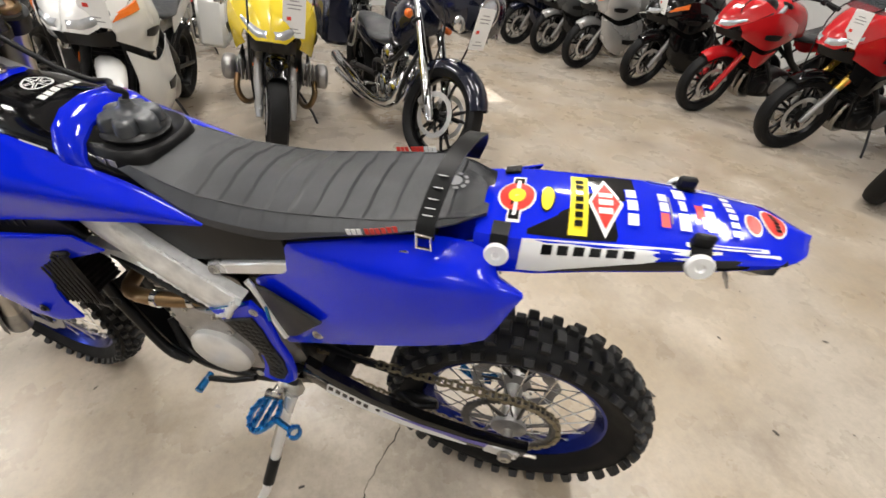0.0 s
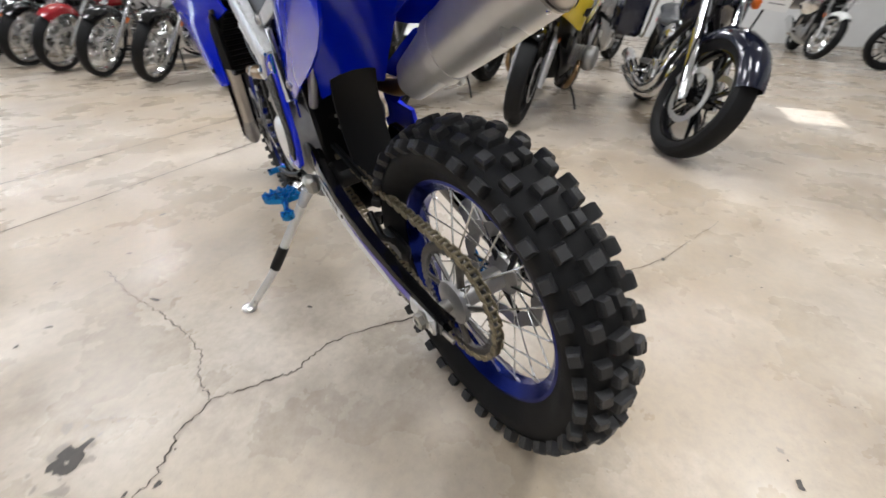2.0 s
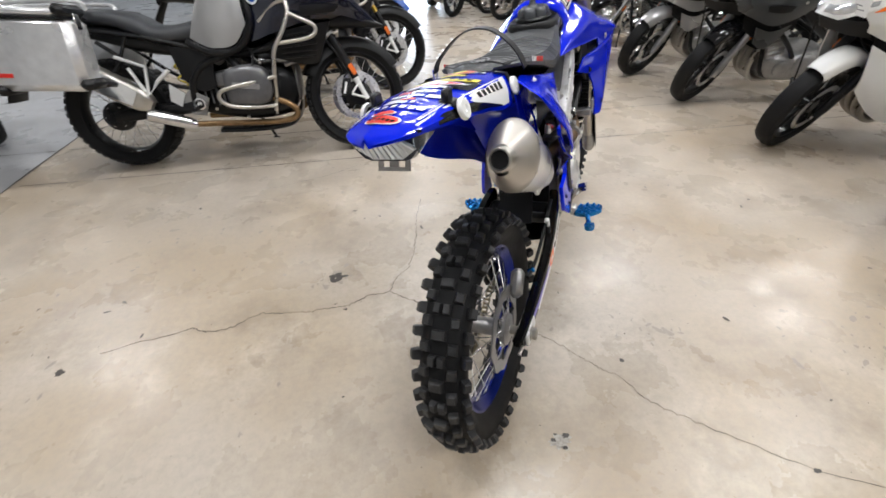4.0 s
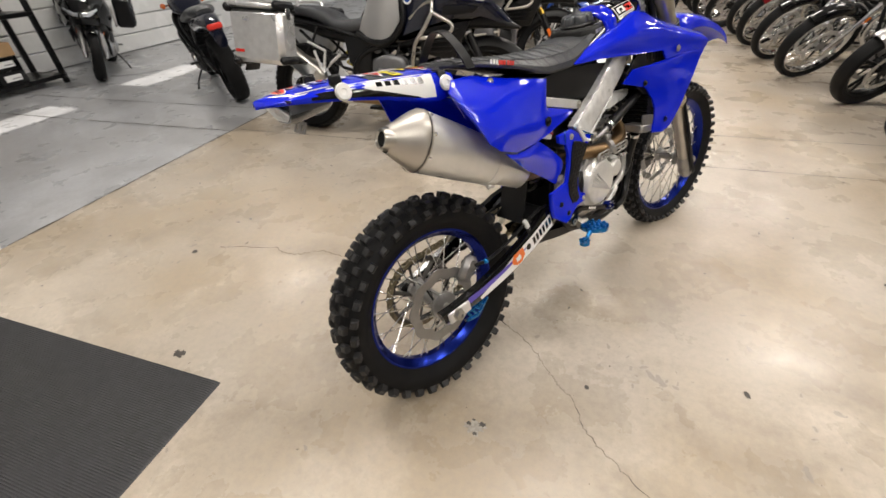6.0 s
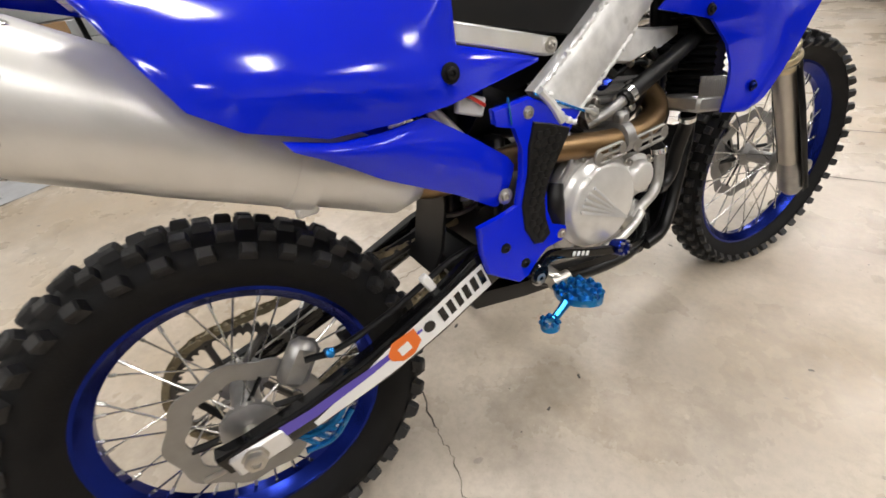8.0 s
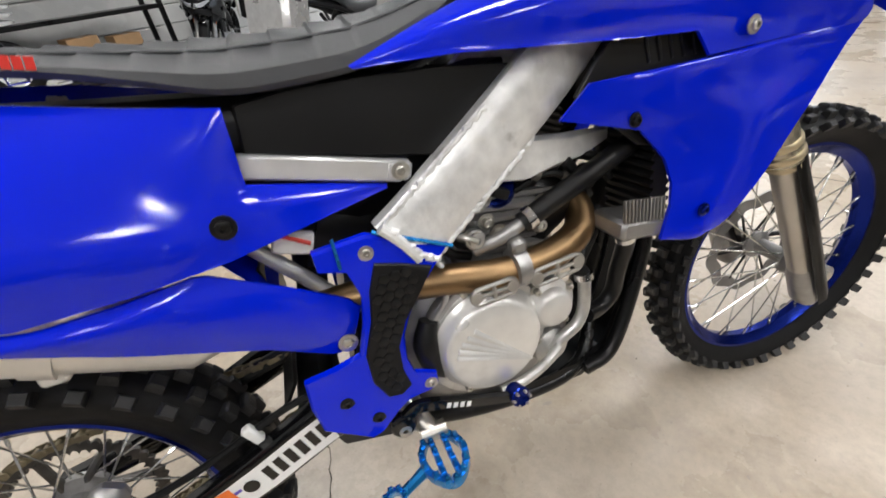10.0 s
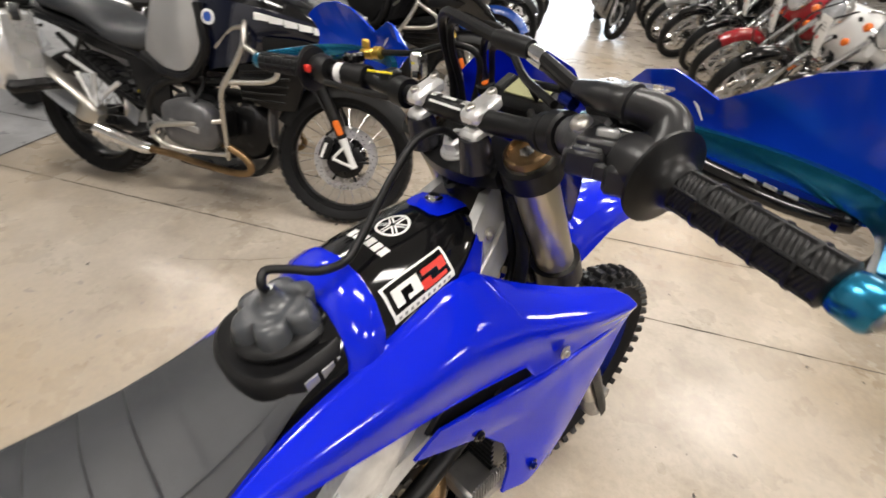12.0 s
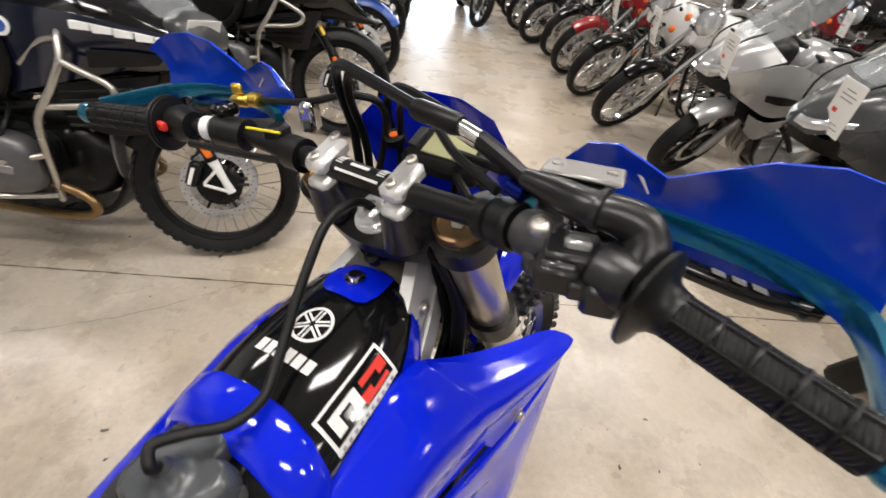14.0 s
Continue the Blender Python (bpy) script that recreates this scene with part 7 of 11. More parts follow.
# front lip, blue, round the tank bolt
s = tank_patch([[(x, v * w) for v in (-1, -0.6, -0.2, 0.2, 0.6, 1)] for x, w in ((0.984, 0.10), (0.989, 0.155), (1.003, 0.19), (1.024, 0.21), (1.045, 0.23))], 0.004)
part("tank_lip", s, BLUE, tank, "blue tank lip")
for sg in (1, -1):
    s = tank_patch([[(x, sg * v) for v in vs] for x, vs in ((0.925, (0.86, 0.93, 1.0)), (0.95, (0.76, 0.88, 1.0)), (0.98, (0.64, 0.82, 1.0)), (1.01, (0.56, 0.78, 1.0)), (1.035, (0.50, 0.75, 1.0)), (1.048, (0.46, 0.73, 1.0)))], 0.003)
    part("tank_edge", s, BLUE, tank)
part("tank_bolt", Shape().lathe([(0, 0.013), (0.004, 0.013), (0.005, 0.008), (0.009, 0.008), (0.009, 0)], on_tank(1.012, 0, 0.003), (0.1, 0, 1), 18), CHROME, tank, "chrome tank bolt")
part("mount_bolt", Shape().lathe([(0, 0.011), (0.012, 0.011), (0.014, 0.006), (0.010, 0.005)], (1.052, 0.0, 0.748), (-0.5, 0, 0.86), 14), FRAME_BLACK, bike)
# emblem: a ring with three crossing bars
ring_rows = [[on_tank(0.938 + math.cos(2 * math.pi * k / 28) * r * 0.024, math.sin(2 * math.pi * k / 28) * r * 0.107, 0.0016) for r in (0.84, 1.0)] for k in range(28)]
emblem = part("tank_emblem", Shape().grid(ring_rows, close_u=True), WHITE, tank, "white round emblem of three crossed bars")
for k in range(6):
    t = math.pi * k / 3
    for dv in (-0.10, 0.10):
        bar_rows = [[on_tank(0.938 + (math.cos(t) * r - math.sin(t) * (dv + e)) * 0.024, (math.sin(t) * r + math.cos(t) * (dv + e)) * 0.107, 0.0016) for r in (0.12, 0.45, 0.8)] for e in (-0.055, 0.055)]
        part("emblem_bar", Shape().grid(bar_rows), WHITE, emblem)
s = Shape()
for k in range(6):
    v = 0.165 - 0.058 * k
    s.grid([[on_tank(0.889 + e, v - d, 0.0016) for d in (0, 0.022, 0.046)] for e in (0.0, 0.015)])
part("tank_lettering", s, WHITE, tank, "row of white lettering bars")
s = Shape()
sticker = [[(0.860 + 0.098 * u, -0.66 + 0.31 * w) for w in (0, 0.2, 0.4, 0.6, 0.8, 1)] for u in (0, 0.125, 0.25, 0.375, 0.5, 0.625, 0.75, 0.875, 1)]
tank_sticker = part("tank_sticker", tank_patch(sticker, 0.0016), WHITE, tank, "white sticker with red and black shapes")


def st(u, w):
    return (0.860 + 0.098 * u, -0.66 + 0.31 * w)


s = tank_patch([[st(u, w) for w in (0.22, 0.4, 0.6, 0.8, 0.94)] for u in (0.04, 0.2, 0.35, 0.5, 0.65, 0.8, 0.96)], 0.0022)
part("sticker_black", s, GLOSS_BLACK, tank_sticker)
s = Shape()
for u0, u1, w0, w1 in ((0.10, 0.22, 0.34, 0.82), (0.10, 0.50, 0.68, 0.82), (0.38, 0.50, 0.46, 0.82), (0.28, 0.50, 0.34, 0.46)):
    s.grid([[on_tank(*st(u, w), 0.0028) for w in (w0, (w0 + w1) / 2, w1)] for u in (u0, (u0 + u1) / 2, u1)])
part("sticker_white", s, WHITE, tank_sticker)
s = Shape()
for u0, u1, w0, w1 in ((0.56, 0.94, 0.64, 0.80), (0.80, 0.94, 0.48, 0.80), (0.50, 0.66, 0.26, 0.52), (0.56, 0.90, 0.26, 0.38)):
    s.grid([[on_tank(*st(u, w), 0.0028) for w in (w0, (w0 + w1) / 2, w1)] for u in (u0, (u0 + u1) / 2, u1)])
part("sticker_red", s, RED, tank_sticker)
s = Shape()
for k in range(10):
    s.grid([[on_tank(*st(0.06 + 0.09 * k + e, w), 0.0024) for w in (0.06, 0.16)] for e in (0, 0.045)])
part("sticker_lettering", s, INK, tank_sticker, "grey lettering bars")
s = tank_patch([[(x, v) for v in (0.66, 0.69)] for x in (0.86, 0.885, 0.91)], 0.0016)
part("tank_stroke", s, WHITE, tank)
# side lettering of the filler collar and blue saddle strap
strap_rows = []
for x, lift in ((0.807, 0.0), (0.8085, 0.005), (0.814, 0.0085), (0.832, 0.0105), (0.850, 0.0085), (0.8555, 0.005), (0.857, 0.0)):
    strap_rows.append([on_tank(x - 0.018 * v * v, v * 0.80, lift) for v in (-1, -0.9, -0.75, -0.5, -0.25, 0, 0.25, 0.5, 0.75, 0.9, 1)])
part("tank_strap", Shape().grid(strap_rows).grid([[q - Vector((0, 0, 0.004)) for q in r][::-1] for r in strap_rows]), BLUE, bike, "blue plastic saddle over the tank")
s = Shape()
rings = []
for h, rx, ry, dx in ((-0.080, 0.082, 0.090, 0.002), (-0.030, 0.082, 0.085, 0.003), (-0.012, 0.081, 0.081, 0.004), (-0.004, 0.077, 0.077, 0.004), (-0.001, 0.072, 0.072, 0.004), (-0.004, 0.064, 0.064, 0.003), (-0.006, 0.054, 0.054, 0.002)):
    ring_ = []
    for k in range(44):
        t = 2 * math.pi * k / 44
        cx, cy = math.copysign(abs(math.cos(t)) ** 0.78, math.cos(t)), math.copysign(abs(math.sin(t)) ** 0.78, math.sin(t))
        ring_.append((0.768 + dx + rx * cx - 0.16 * h, ry * cy * (1.0 - 0.06 * cx), 0.676 + h + 0.10 * rx * cx))
    rings.append(ring_)
collar = part("filler_collar", s.loft(rings), BLACK, bike, "black plastic filler collar")
for k in range(3):
    for sg in (1, -1):
        s = Shape().box((0.756 + 0.0205 * k, sg * (0.0836 - 0.0010 * k * k), 0.6530 + 0.0015 * k), (0.016, 0.0022, 0.013), Matrix.Rotation(radians(-6), 4, "Y") @ Matrix.Rotation(sg * radians(-3 - 4 * k), 4, "Z"), 0.0004)
        part("collar_letter", s, SILVER_PAINT, collar, "silver lettering bar")
CAP_GREY = material("worn_dark_plastic", (0.050, 0.054, 0.060), 0.26, spec=0.6, vary=0.3, scale=40, bump=0.12, bump_scale=300)
CAP, CAP_UP = Vector((0.770, 0, 0.670)), Vector((-0.10, 0, 0.99))
cap = Shape().lathe([(0, 0.050), (0.003, 0.057), (0.009, 0.058), (0.013, 0.054), (0.015, 0.046), (0.014, 0.0)], CAP, CAP_UP, 40)
fcap = part("fuel_cap", cap, BLACK, bike, "black screw fuel cap with lobed handle")
s = Shape()
rings = []
for h, r, lobe in ((0.008, 0.050, 0.30), (0.020, 0.049, 0.34), (0.030, 0.047, 0.34), (0.036, 0.044, 0.30), (0.0385, 0.039, 0.22), (0.0390, 0.033, 0.08), (0.0385, 0.026, 0.0), (0.040, 0.018, 0.0), (0.046, 0.012, 0.0), (0.054, 0.0095, 0.0)):
    ring_ = []
    for k in range(72):
        t = 2 * math.pi * k / 72
        rr = r * (1 + lobe * (abs(math.cos(3.0 * t + 0.25)) ** 0.60 - 0.80))
        ring_.append(CAP + CAP_UP * h + Vector((math.cos(t) * rr, math.sin(t) * rr, 0.10 * math.cos(t) * rr)))
    rings.append(ring_)
part("cap_handle", s.loft(rings), CAP_GREY, fcap)
part("cap_nipple", Shape().lathe([(0, 0.010), (0.006, 0.009), (0.010, 0.007), (0.010, 0.0)], CAP + CAP_UP * 0.050, CAP_UP, 16), DARK_GREY, fcap)
hose = [(0.765, 0.0, 0.722), (0.759, -0.004, 0.738), (0.769, 0.004, 0.747), (0.790, -0.010, 0.745), (0.815, -0.030, 0.740), (0.847, -0.030, 0.737), (0.872, -0.022, 0.748), (0.895, -0.014, 0.762), (0.925, -0.006, 0.786), (0.954, 0.0, 0.808), (0.985, 0.006, 0.828), (1.012, 0.008, 0.836), (1.040, 0.004, 0.834), (1.058, 0.0, 0.818), (1.064, 0.0, 0.790)]
part("vent_hose", Shape().tube(hose, 0.0052, 10, smooth=80), BLACK, bike, "black fuel vent hose")

# seat with pleats
xs = np.linspace(0.122, 0.752, 190)
KX = [0.122, 0.135, 0.16, 0.204, 0.27, 0.34, 0.40, 0.46, 0.53, 0.60, 0.65, 0.70, 0.752]
TOP = [0.650, 0.662, 0.667, 0.665, 0.656, 0.648, 0.642, 0.638, 0.636, 0.637, 0.643, 0.652, 0.662]
BOT = [0.660, 0.655, 0.653, 0.648, 0.632, 0.617, 0.598, 0.578, 0.577, 0.579, 0.594, 0.616, 0.644]
HALF = [0.045, 0.066, 0.086, 0.105, 0.117, 0.121, 0.122, 0.122, 0.121, 0.117, 0.108, 0.095, 0.083]
FLAT = [0.034, 0.046, 0.056, 0.066, 0.068, 0.064, 0.060, 0.056, 0.054, 0.054, 0.055, 0.058, 0.062]


def eased(x, v):
    return sum(float(np.interp(x + d, KX, v)) for d in np.linspace(-0.028, 0.028, 9)) / 9


rings = []
for x in xs:
    tz, bz, hw, fw = (eased(x, v) for v in (TOP, BOT, HALF, FLAT))
    pleat = 0.0
    if 0.175 < x < 0.645:
        ph = ((x - 0.175) / 0.0427) % 1.0
        pleat = 0.0046 * (1 - ph) ** 1.4 * min(1, ph / 0.05) - 0.0014
    rings.append([(x, y, z) for y, z in ((-hw * 0.96, bz), (-hw, bz + 0.006), (-hw * 0.98, bz + (tz - bz) * 0.35), (-(fw + hw) / 2 - 0.004, bz + (tz - bz) * 0.74 + pleat * 0.6), (-fw, tz - 0.008 + pleat), (-fw * 0.6, tz - 0.001 + pleat), (0, tz + 0.001 + pleat), (fw * 0.6, tz - 0.001 + pleat), (fw, tz - 0.008 + pleat), ((fw + hw) / 2 + 0.004, bz + (tz - bz) * 0.74 + pleat * 0.6), (hw * 0.98, bz + (tz - bz) * 0.35), (hw, bz + 0.006), (hw * 0.96, bz))])
seat = part("seat", Shape().loft(rings), SEAT, bike, "dark grey pleated gripper seat", 30)
for sg in (1, -1):
    seam = [(x, sg * (float(np.interp(x, KX, HALF)) + float(np.interp(x, KX, FLAT))) / 2 + sg * 0.005, float(np.interp(x, KX, BOT)) * 0.26 + float(np.interp(x, KX, TOP)) * 0.74) for x in np.linspace(0.15, 0.70, 40)]
    part("seam", Shape().tube(seam, 0.0016, 5), SEAT, seat)
    s = Shape()
    for j in range(9):
        x = 0.318 - 0.0085 * j - (0.004 if j > 2 else 0.0)
        bz, hw = float(np.interp(x, KX, BOT)), float(np.interp(x, KX, HALF))
        red = j > 2 if sg > 0 else j < 6
        part("seat_tag", Shape().box((x, sg * (hw + 0.0006), bz + 0.013), (0.0072, 0.0012, 0.011), Matrix.Rotation(radians(12), 4, "Y"), 0.0003), RED if red else WHITE, seat)
em = Shape().lathe([(0, 0.0), (0, 0.012), (0.0006, 0.013), (0.0008, 0.0)], (0.185, -0.005, 0.6685), (0.05, 0, 1), 24)
part("seat_print", em, INK, seat, "grey round print")
s = Shape()
for k in range(10):
    t = 2 * math.pi * k / 10
    s.box((0.185 + math.cos(t) * 0.021, -0.005 + math.sin(t) * 0.021, 0.6695), (0.008, 0.006, 0.0012), Matrix.Rotation(t + math.pi / 2, 4, "Z"), 0.0003)
part("print_ring", s, INK, seat)

# passenger strap across the seat
strap = [(0.200, 0.118, 0.648), (0.200, 0.110, 0.668), (0.196, 0.088, 0.690), (0.186, 0.045, 0.722), (0.172, 0.0, 0.738), (0.160, -0.045, 0.734), (0.160, -0.080, 0.710), (0.166, -0.102, 0.680), (0.176, -0.112, 0.648)]
p = spline(strap, 50)
rows = [[q + Vector((dx, 0, 0)) for dx in (-0.014, -0.013, 0.013, 0.014)] for q in p]
rows2 = []
for i, q in enumerate(p):
    d = (p[min(49, i + 1)] - p[max(0, i - 1)]).normalized()
    nrm = d.cross(Vector((1, 0, 0))).normalized()
    rows2.append([q + Vector((a, 0, 0)) + nrm * b for a, b in ((-0.014, -0.0015), (0.014, -0.0015), (0.014, 0.0015), (-0.014, 0.0015))])
strap_ob = part("seat_strap", Shape().loft(rows2), BLACK, bike, "black webbing strap over the seat")
s = Shape().tube([(0.190, 0.120, 0.655), (0.212, 0.120, 0.655), (0.212, 0.122, 0.632), (0.190, 0.122, 0.632)], 0.0028, 6, closed=True)
part("buckle", s, CHROME, strap_ob, "chrome buckle")
s = Shape()
for k in range(5):
    q = p[9 + 2 * k]
    s.box(q + Vector((0.0, 0.004, 0.004)), (0.014, 0.006, 0.0012), Matrix.Rotation(radians(38), 4, "X"), 0.0003)
part("strap_lettering", s, WHITE, strap_ob, "white lettering bars")

# side panels
def side_panel(sg):
    if sg > 0:
        top = [(0.050, 0.143, 0.597), (0.090, 0.101, 0.580), (0.100, 0.092, 0.630), (0.193, 0.090, 0.629), (0.270, 0.100, 0.618), (0.352, 0.110, 0.597), (0.445, 0.113, 0.570), (0.458, 0.113, 0.496), (0.547, 0.100, 0.443), (0.519, 0.115, 0.292)]
        ridge = [(0.049, 0.144, 0.595), (0.078, 0.138, 0.601), (0.113, 0.142, 0.607), (0.168, 0.147, 0.601), (0.219, 0.148, 0.588), (0.276, 0.144, 0.571), (0.325, 0.138, 0.553), (0.376, 0.134, 0.490), (0.424, 0.132, 0.422), (0.514, 0.117, 0.278)]
        belly = [(0.0485, 0.1445, 0.5945), (0.066, 0.150, 0.584), (0.092, 0.155, 0.568), (0.130, 0.158, 0.545), (0.178, 0.159, 0.521), (0.236, 0.156, 0.492), (0.292, 0.152, 0.466), (0.358, 0.146, 0.424), (0.424, 0.139, 0.370), (0.511, 0.118, 0.270)]
        low = [(0.048, 0.145, 0.594), (0.060, 0.150, 0.568), (0.072, 0.154, 0.535), (0.091, 0.156, 0.488), (0.129, 0.154, 0.457), (0.194, 0.151, 0.423), (0.258, 0.149, 0.394), (0.342, 0.145, 0.359), (0.424, 0.137, 0.321), (0.509, 0.118, 0.262)]
    else:
        top = [(0.046, 0.176, 0.617), (0.108, 0.115, 0.634), (0.184, 0.100, 0.630), (0.278, 0.106, 0.606), (0.368, 0.115, 0.586), (0.450, 0.122, 0.570), (0.446, 0.123, 0.489), (0.600, 0.104, 0.446)]
        ridge = [(0.046, 0.178, 0.616), (0.073, 0.188, 0.593), (0.138, 0.182, 0.578), (0.214, 0.170, 0.563), (0.299, 0.158, 0.540), (0.386, 0.147, 0.503), (0.442, 0.138, 0.470), (0.601, 0.105, 0.444)]
        belly = [(0.046, 0.178, 0.614), (0.080, 0.208, 0.559), (0.132, 0.216, 0.520), (0.206, 0.206, 0.498), (0.286, 0.186, 0.477), (0.370, 0.163, 0.456), (0.441, 0.142, 0.446), (0.599, 0.105, 0.442)]
        low = [(0.047, 0.178, 0.613), (0.086, 0.218, 0.534), (0.109, 0.226, 0.488), (0.148, 0.218, 0.459), (0.230, 0.194, 0.428), (0.319, 0.172, 0.420), (0.408, 0.152, 0.420), (0.601, 0.105, 0.440)]
    return Shape().sheet([top, ridge, belly, low], 57, 21, 0.005, sg, (0, 3))


panels = mirrored("side_panel", side_panel, BLUE, bike, "glossy blue side panel")
for g, sg in zip(panels, (1, -1)):
    part("panel_bolt", bolt_shape(0.232, 0.116, 0.602, 0.0075, sg), STEEL, g)
skin_y = max(abs(v.co.y) for v in panels[1].data.vertices if abs(v.co.x - 0.415) < 0.016 and abs(v.co.z - 0.459) < 0.016)
part("panel_bolt", bolt_shape(0.415, skin_y - 0.001, 0.459, 0.008, -1), FRAME_BLACK, panels[1])
part("panel_bolt", bolt_shape(0.412, 0.139, 0.358, 0.007, 1), STEEL, panels[0])
s = Shape().skin([(0.18, 0.205, 0.440), (0.24, 0.190, 0.420), (0.30, 0.170, 0.414), (0.372, 0.150, 0.414), (0.436, 0.138, 0.371), (0.512, 0.122, 0.314), (0.526, 0.119, 0.295)], [(0.187, 0.213, 0.428), (0.215, 0.200, 0.410), (0.250, 0.186, 0.385), (0.285, 0.172, 0.358), (0.402, 0.138, 0.289), (0.480, 0.123, 0.235), (0.508, 0.119, 0.255)], 34, 11, 0.005, 0.010, False, -1)
lower_arm = part("lower_panel", s, BLUE, bike, "glossy blue lower side panel")
part("panel_bolt", bolt_shape(0.496, 0.128, 0.252, 0.008, -1), STEEL, lower_arm)
s = Shape().slab([(0.534, 0.446), (0.510, 0.450), (0.386, 0.424), (0.470, 0.323), (0.500, 0.305)], lambda x, z: 0.1505 - 0.24 * (x - 0.386), 0.006, 1, 0.003)
vent = part("vent_panel", s, BLACK, bike, "black triangular vent panel")
part("vent_edge", Shape().tube([(0.556, 0.112, 0.446), (0.540, 0.116, 0.420), (0.512, 0.126, 0.345), (0.498, 0.130, 0.305)], 0.007, 8, smooth=12), ALLOY, vent, "bare alloy edge")
part("harness_tail", Shape().box((0.470, -0.098, 0.402), (0.05, 0.012, 0.030), Matrix.Rotation(radians(20), 4, "Y"), 0.003), WHITE, bike, "white wire tag")
part("red_wire", Shape().tube([(0.49, -0.108, 0.398), (0.46, -0.110, 0.418), (0.43, -0.104, 0.43)], 0.003, 6, smooth=8), RED, bike)

# rear fender
FX = [0.135, 0.09, 0.04, -0.04, -0.12, -0.20, -0.262, -0.288, -0.306, -0.318, -0.325]
FW = [0.090, 0.101, 0.100, 0.097, 0.092, 0.083, 0.070, 0.058, 0.043, 0.027, 0.008]
FT = [0.652, 0.660, 0.665, 0.672, 0.679, 0.681, 0.680, 0.678, 0.675, 0.673, 0.671]
FB = [0.605, 0.592, 0.598, 0.622, 0.640, 0.655, 0.664, 0.666, 0.667, 0.667, 0.667]
FK = list(reversed(FX))


def on_fender(x, v, off=0.0):
    """x along the fender; v across, -1.5 to 1.5, with the flat top between -1 and 1."""
    w, t, b = (float(np.interp(x, FK, list(reversed(q)))) for q in (FW, FT, FB))
    a = abs(v)
    sg = 1 if v >= 0 else -1
    if a <= 1:
        y, z = w * 0.90 * a, t - 0.006 * a * a + 0.006 * (1 - a) + off
    else:
        f = (a - 1) / 0.5
        y, z = w * 0.90 + (w * 0.10 + off) * min(1, f * 2.2), t - 0.006 - (t - 0.006 - b) * max(0, f - 0.06)
    return Vector((x, sg * y, z))


VS = [-1.5, -1.25, -1.1, -1.0, -0.75, -0.5, -0.25, 0, 0.25, 0.5, 0.75, 1.0, 1.1, 1.25, 1.5]
fx = np.linspace(0.135, -0.325, 56)
rows = [[on_fender(float(x), v) for v in VS] for x in fx]
s = Shape().grid(rows)
s.grid([[q - Vector((0, 0.003 * (1 if q.y > 0 else -1), 0.004)) for q in r][::-1] for r in rows])
fender = part("rear_fender", s, BLUE, bike, "blue rear fender covered with stickers")


def fender_patch(rows_, off=0.0012):
    return Shape().grid([[on_fender(x, v, off) for x, v in r] for r in rows_])


def rect(x0, x1, v0, v1, n=4):
    return [[(x0 + (x1 - x0) * i / n, v0 + (v1 - v0) * j / n) for j in range(n + 1)] for i in range(n + 1)]


for sg in (1, -1):
    part("fender_graphic", fender_patch([[(x, sg * v) for v in vs] for x, vs in ((0.065, (1.0, 1.08, 1.25, 1.45)), (0.03, (0.98, 1.08, 1.25, 1.46)), (-0.04, (0.96, 1.08, 1.22, 1.40)), (-0.10, (0.95, 1.05, 1.15, 1.26)), (-0.17, (0.94, 1.0, 1.06, 1.12)), (-0.27, (0.93, 0.96, 0.99, 1.02)))]), WHITE, fender, "white graphic strip")
    part("fender_black_strip", fender_patch([[(x, sg * v) for v in (v0, (v0 + 1.46) / 2, 1.46)] for x, v0 in ((0.02, 1.44), (-0.06, 1.34), (-0.12, 1.20), (-0.20, 1.10), (-0.28, 1.06))], 0.0018), GLOSS_BLACK, fender, "black strip below the white graphic")
    s = Shape()
    for k in range(6):
        x = 0.036 - 0.0215 * k
        s.grid([[on_fender(x - dx, sg * v, 0.002) for v in (1.06, 1.18)] for dx in (0, 0.0145)])
    part("fender_lettering", s, GLOSS_BLACK, fender, "bold black lettering bars")
part("fender_black", fender_patch([[(x, v) for v in (v0, v0 * 0.5 + v1 * 0.5, v1)] for x, v0, v1 in ((0.06, 0.80, 0.9), (0.02, 0.45, 0.92), (-0.02, -0.85, 0.93), (-0.06, -0.90, 0.90), (-0.09, -0.9, -0.3))]), GLOSS_BLACK, fender, "black graphic field")


def sticker(x0, x1, v0, v1, mat_, marks, label):
    ob = part("sticker", fender_patch(rect(x0, x1, v0, v1), 0.0018), mat_, fender, label)
    for j, (a, b, c, d, mt) in enumerate(marks):
        part("sticker_mark", fender_patch(rect(x0 + (x1 - x0) * a, x0 + (x1 - x0) * b, v0 + (v1 - v0) * c, v0 + (v1 - v0) * d, 2), 0.0024 + 0.0004 * j), mt, ob)


def round_sticker(x, v, rx, rv, mat_, off, label="", parent=None):
    s = Shape()
    n = 26
    centre = on_fender(x, v, off)
    ring_ = [on_fender(x + rx * math.cos(2 * math.pi * k / n), v + rv * math.sin(2 * math.pi * k / n), off) for k in range(n)]
    s.add([centre] + ring_, [(0, 1 + k, 1 + (k + 1) % n) for k in range(n)])
    return part("round_sticker", s, mat_, parent or fender, label)


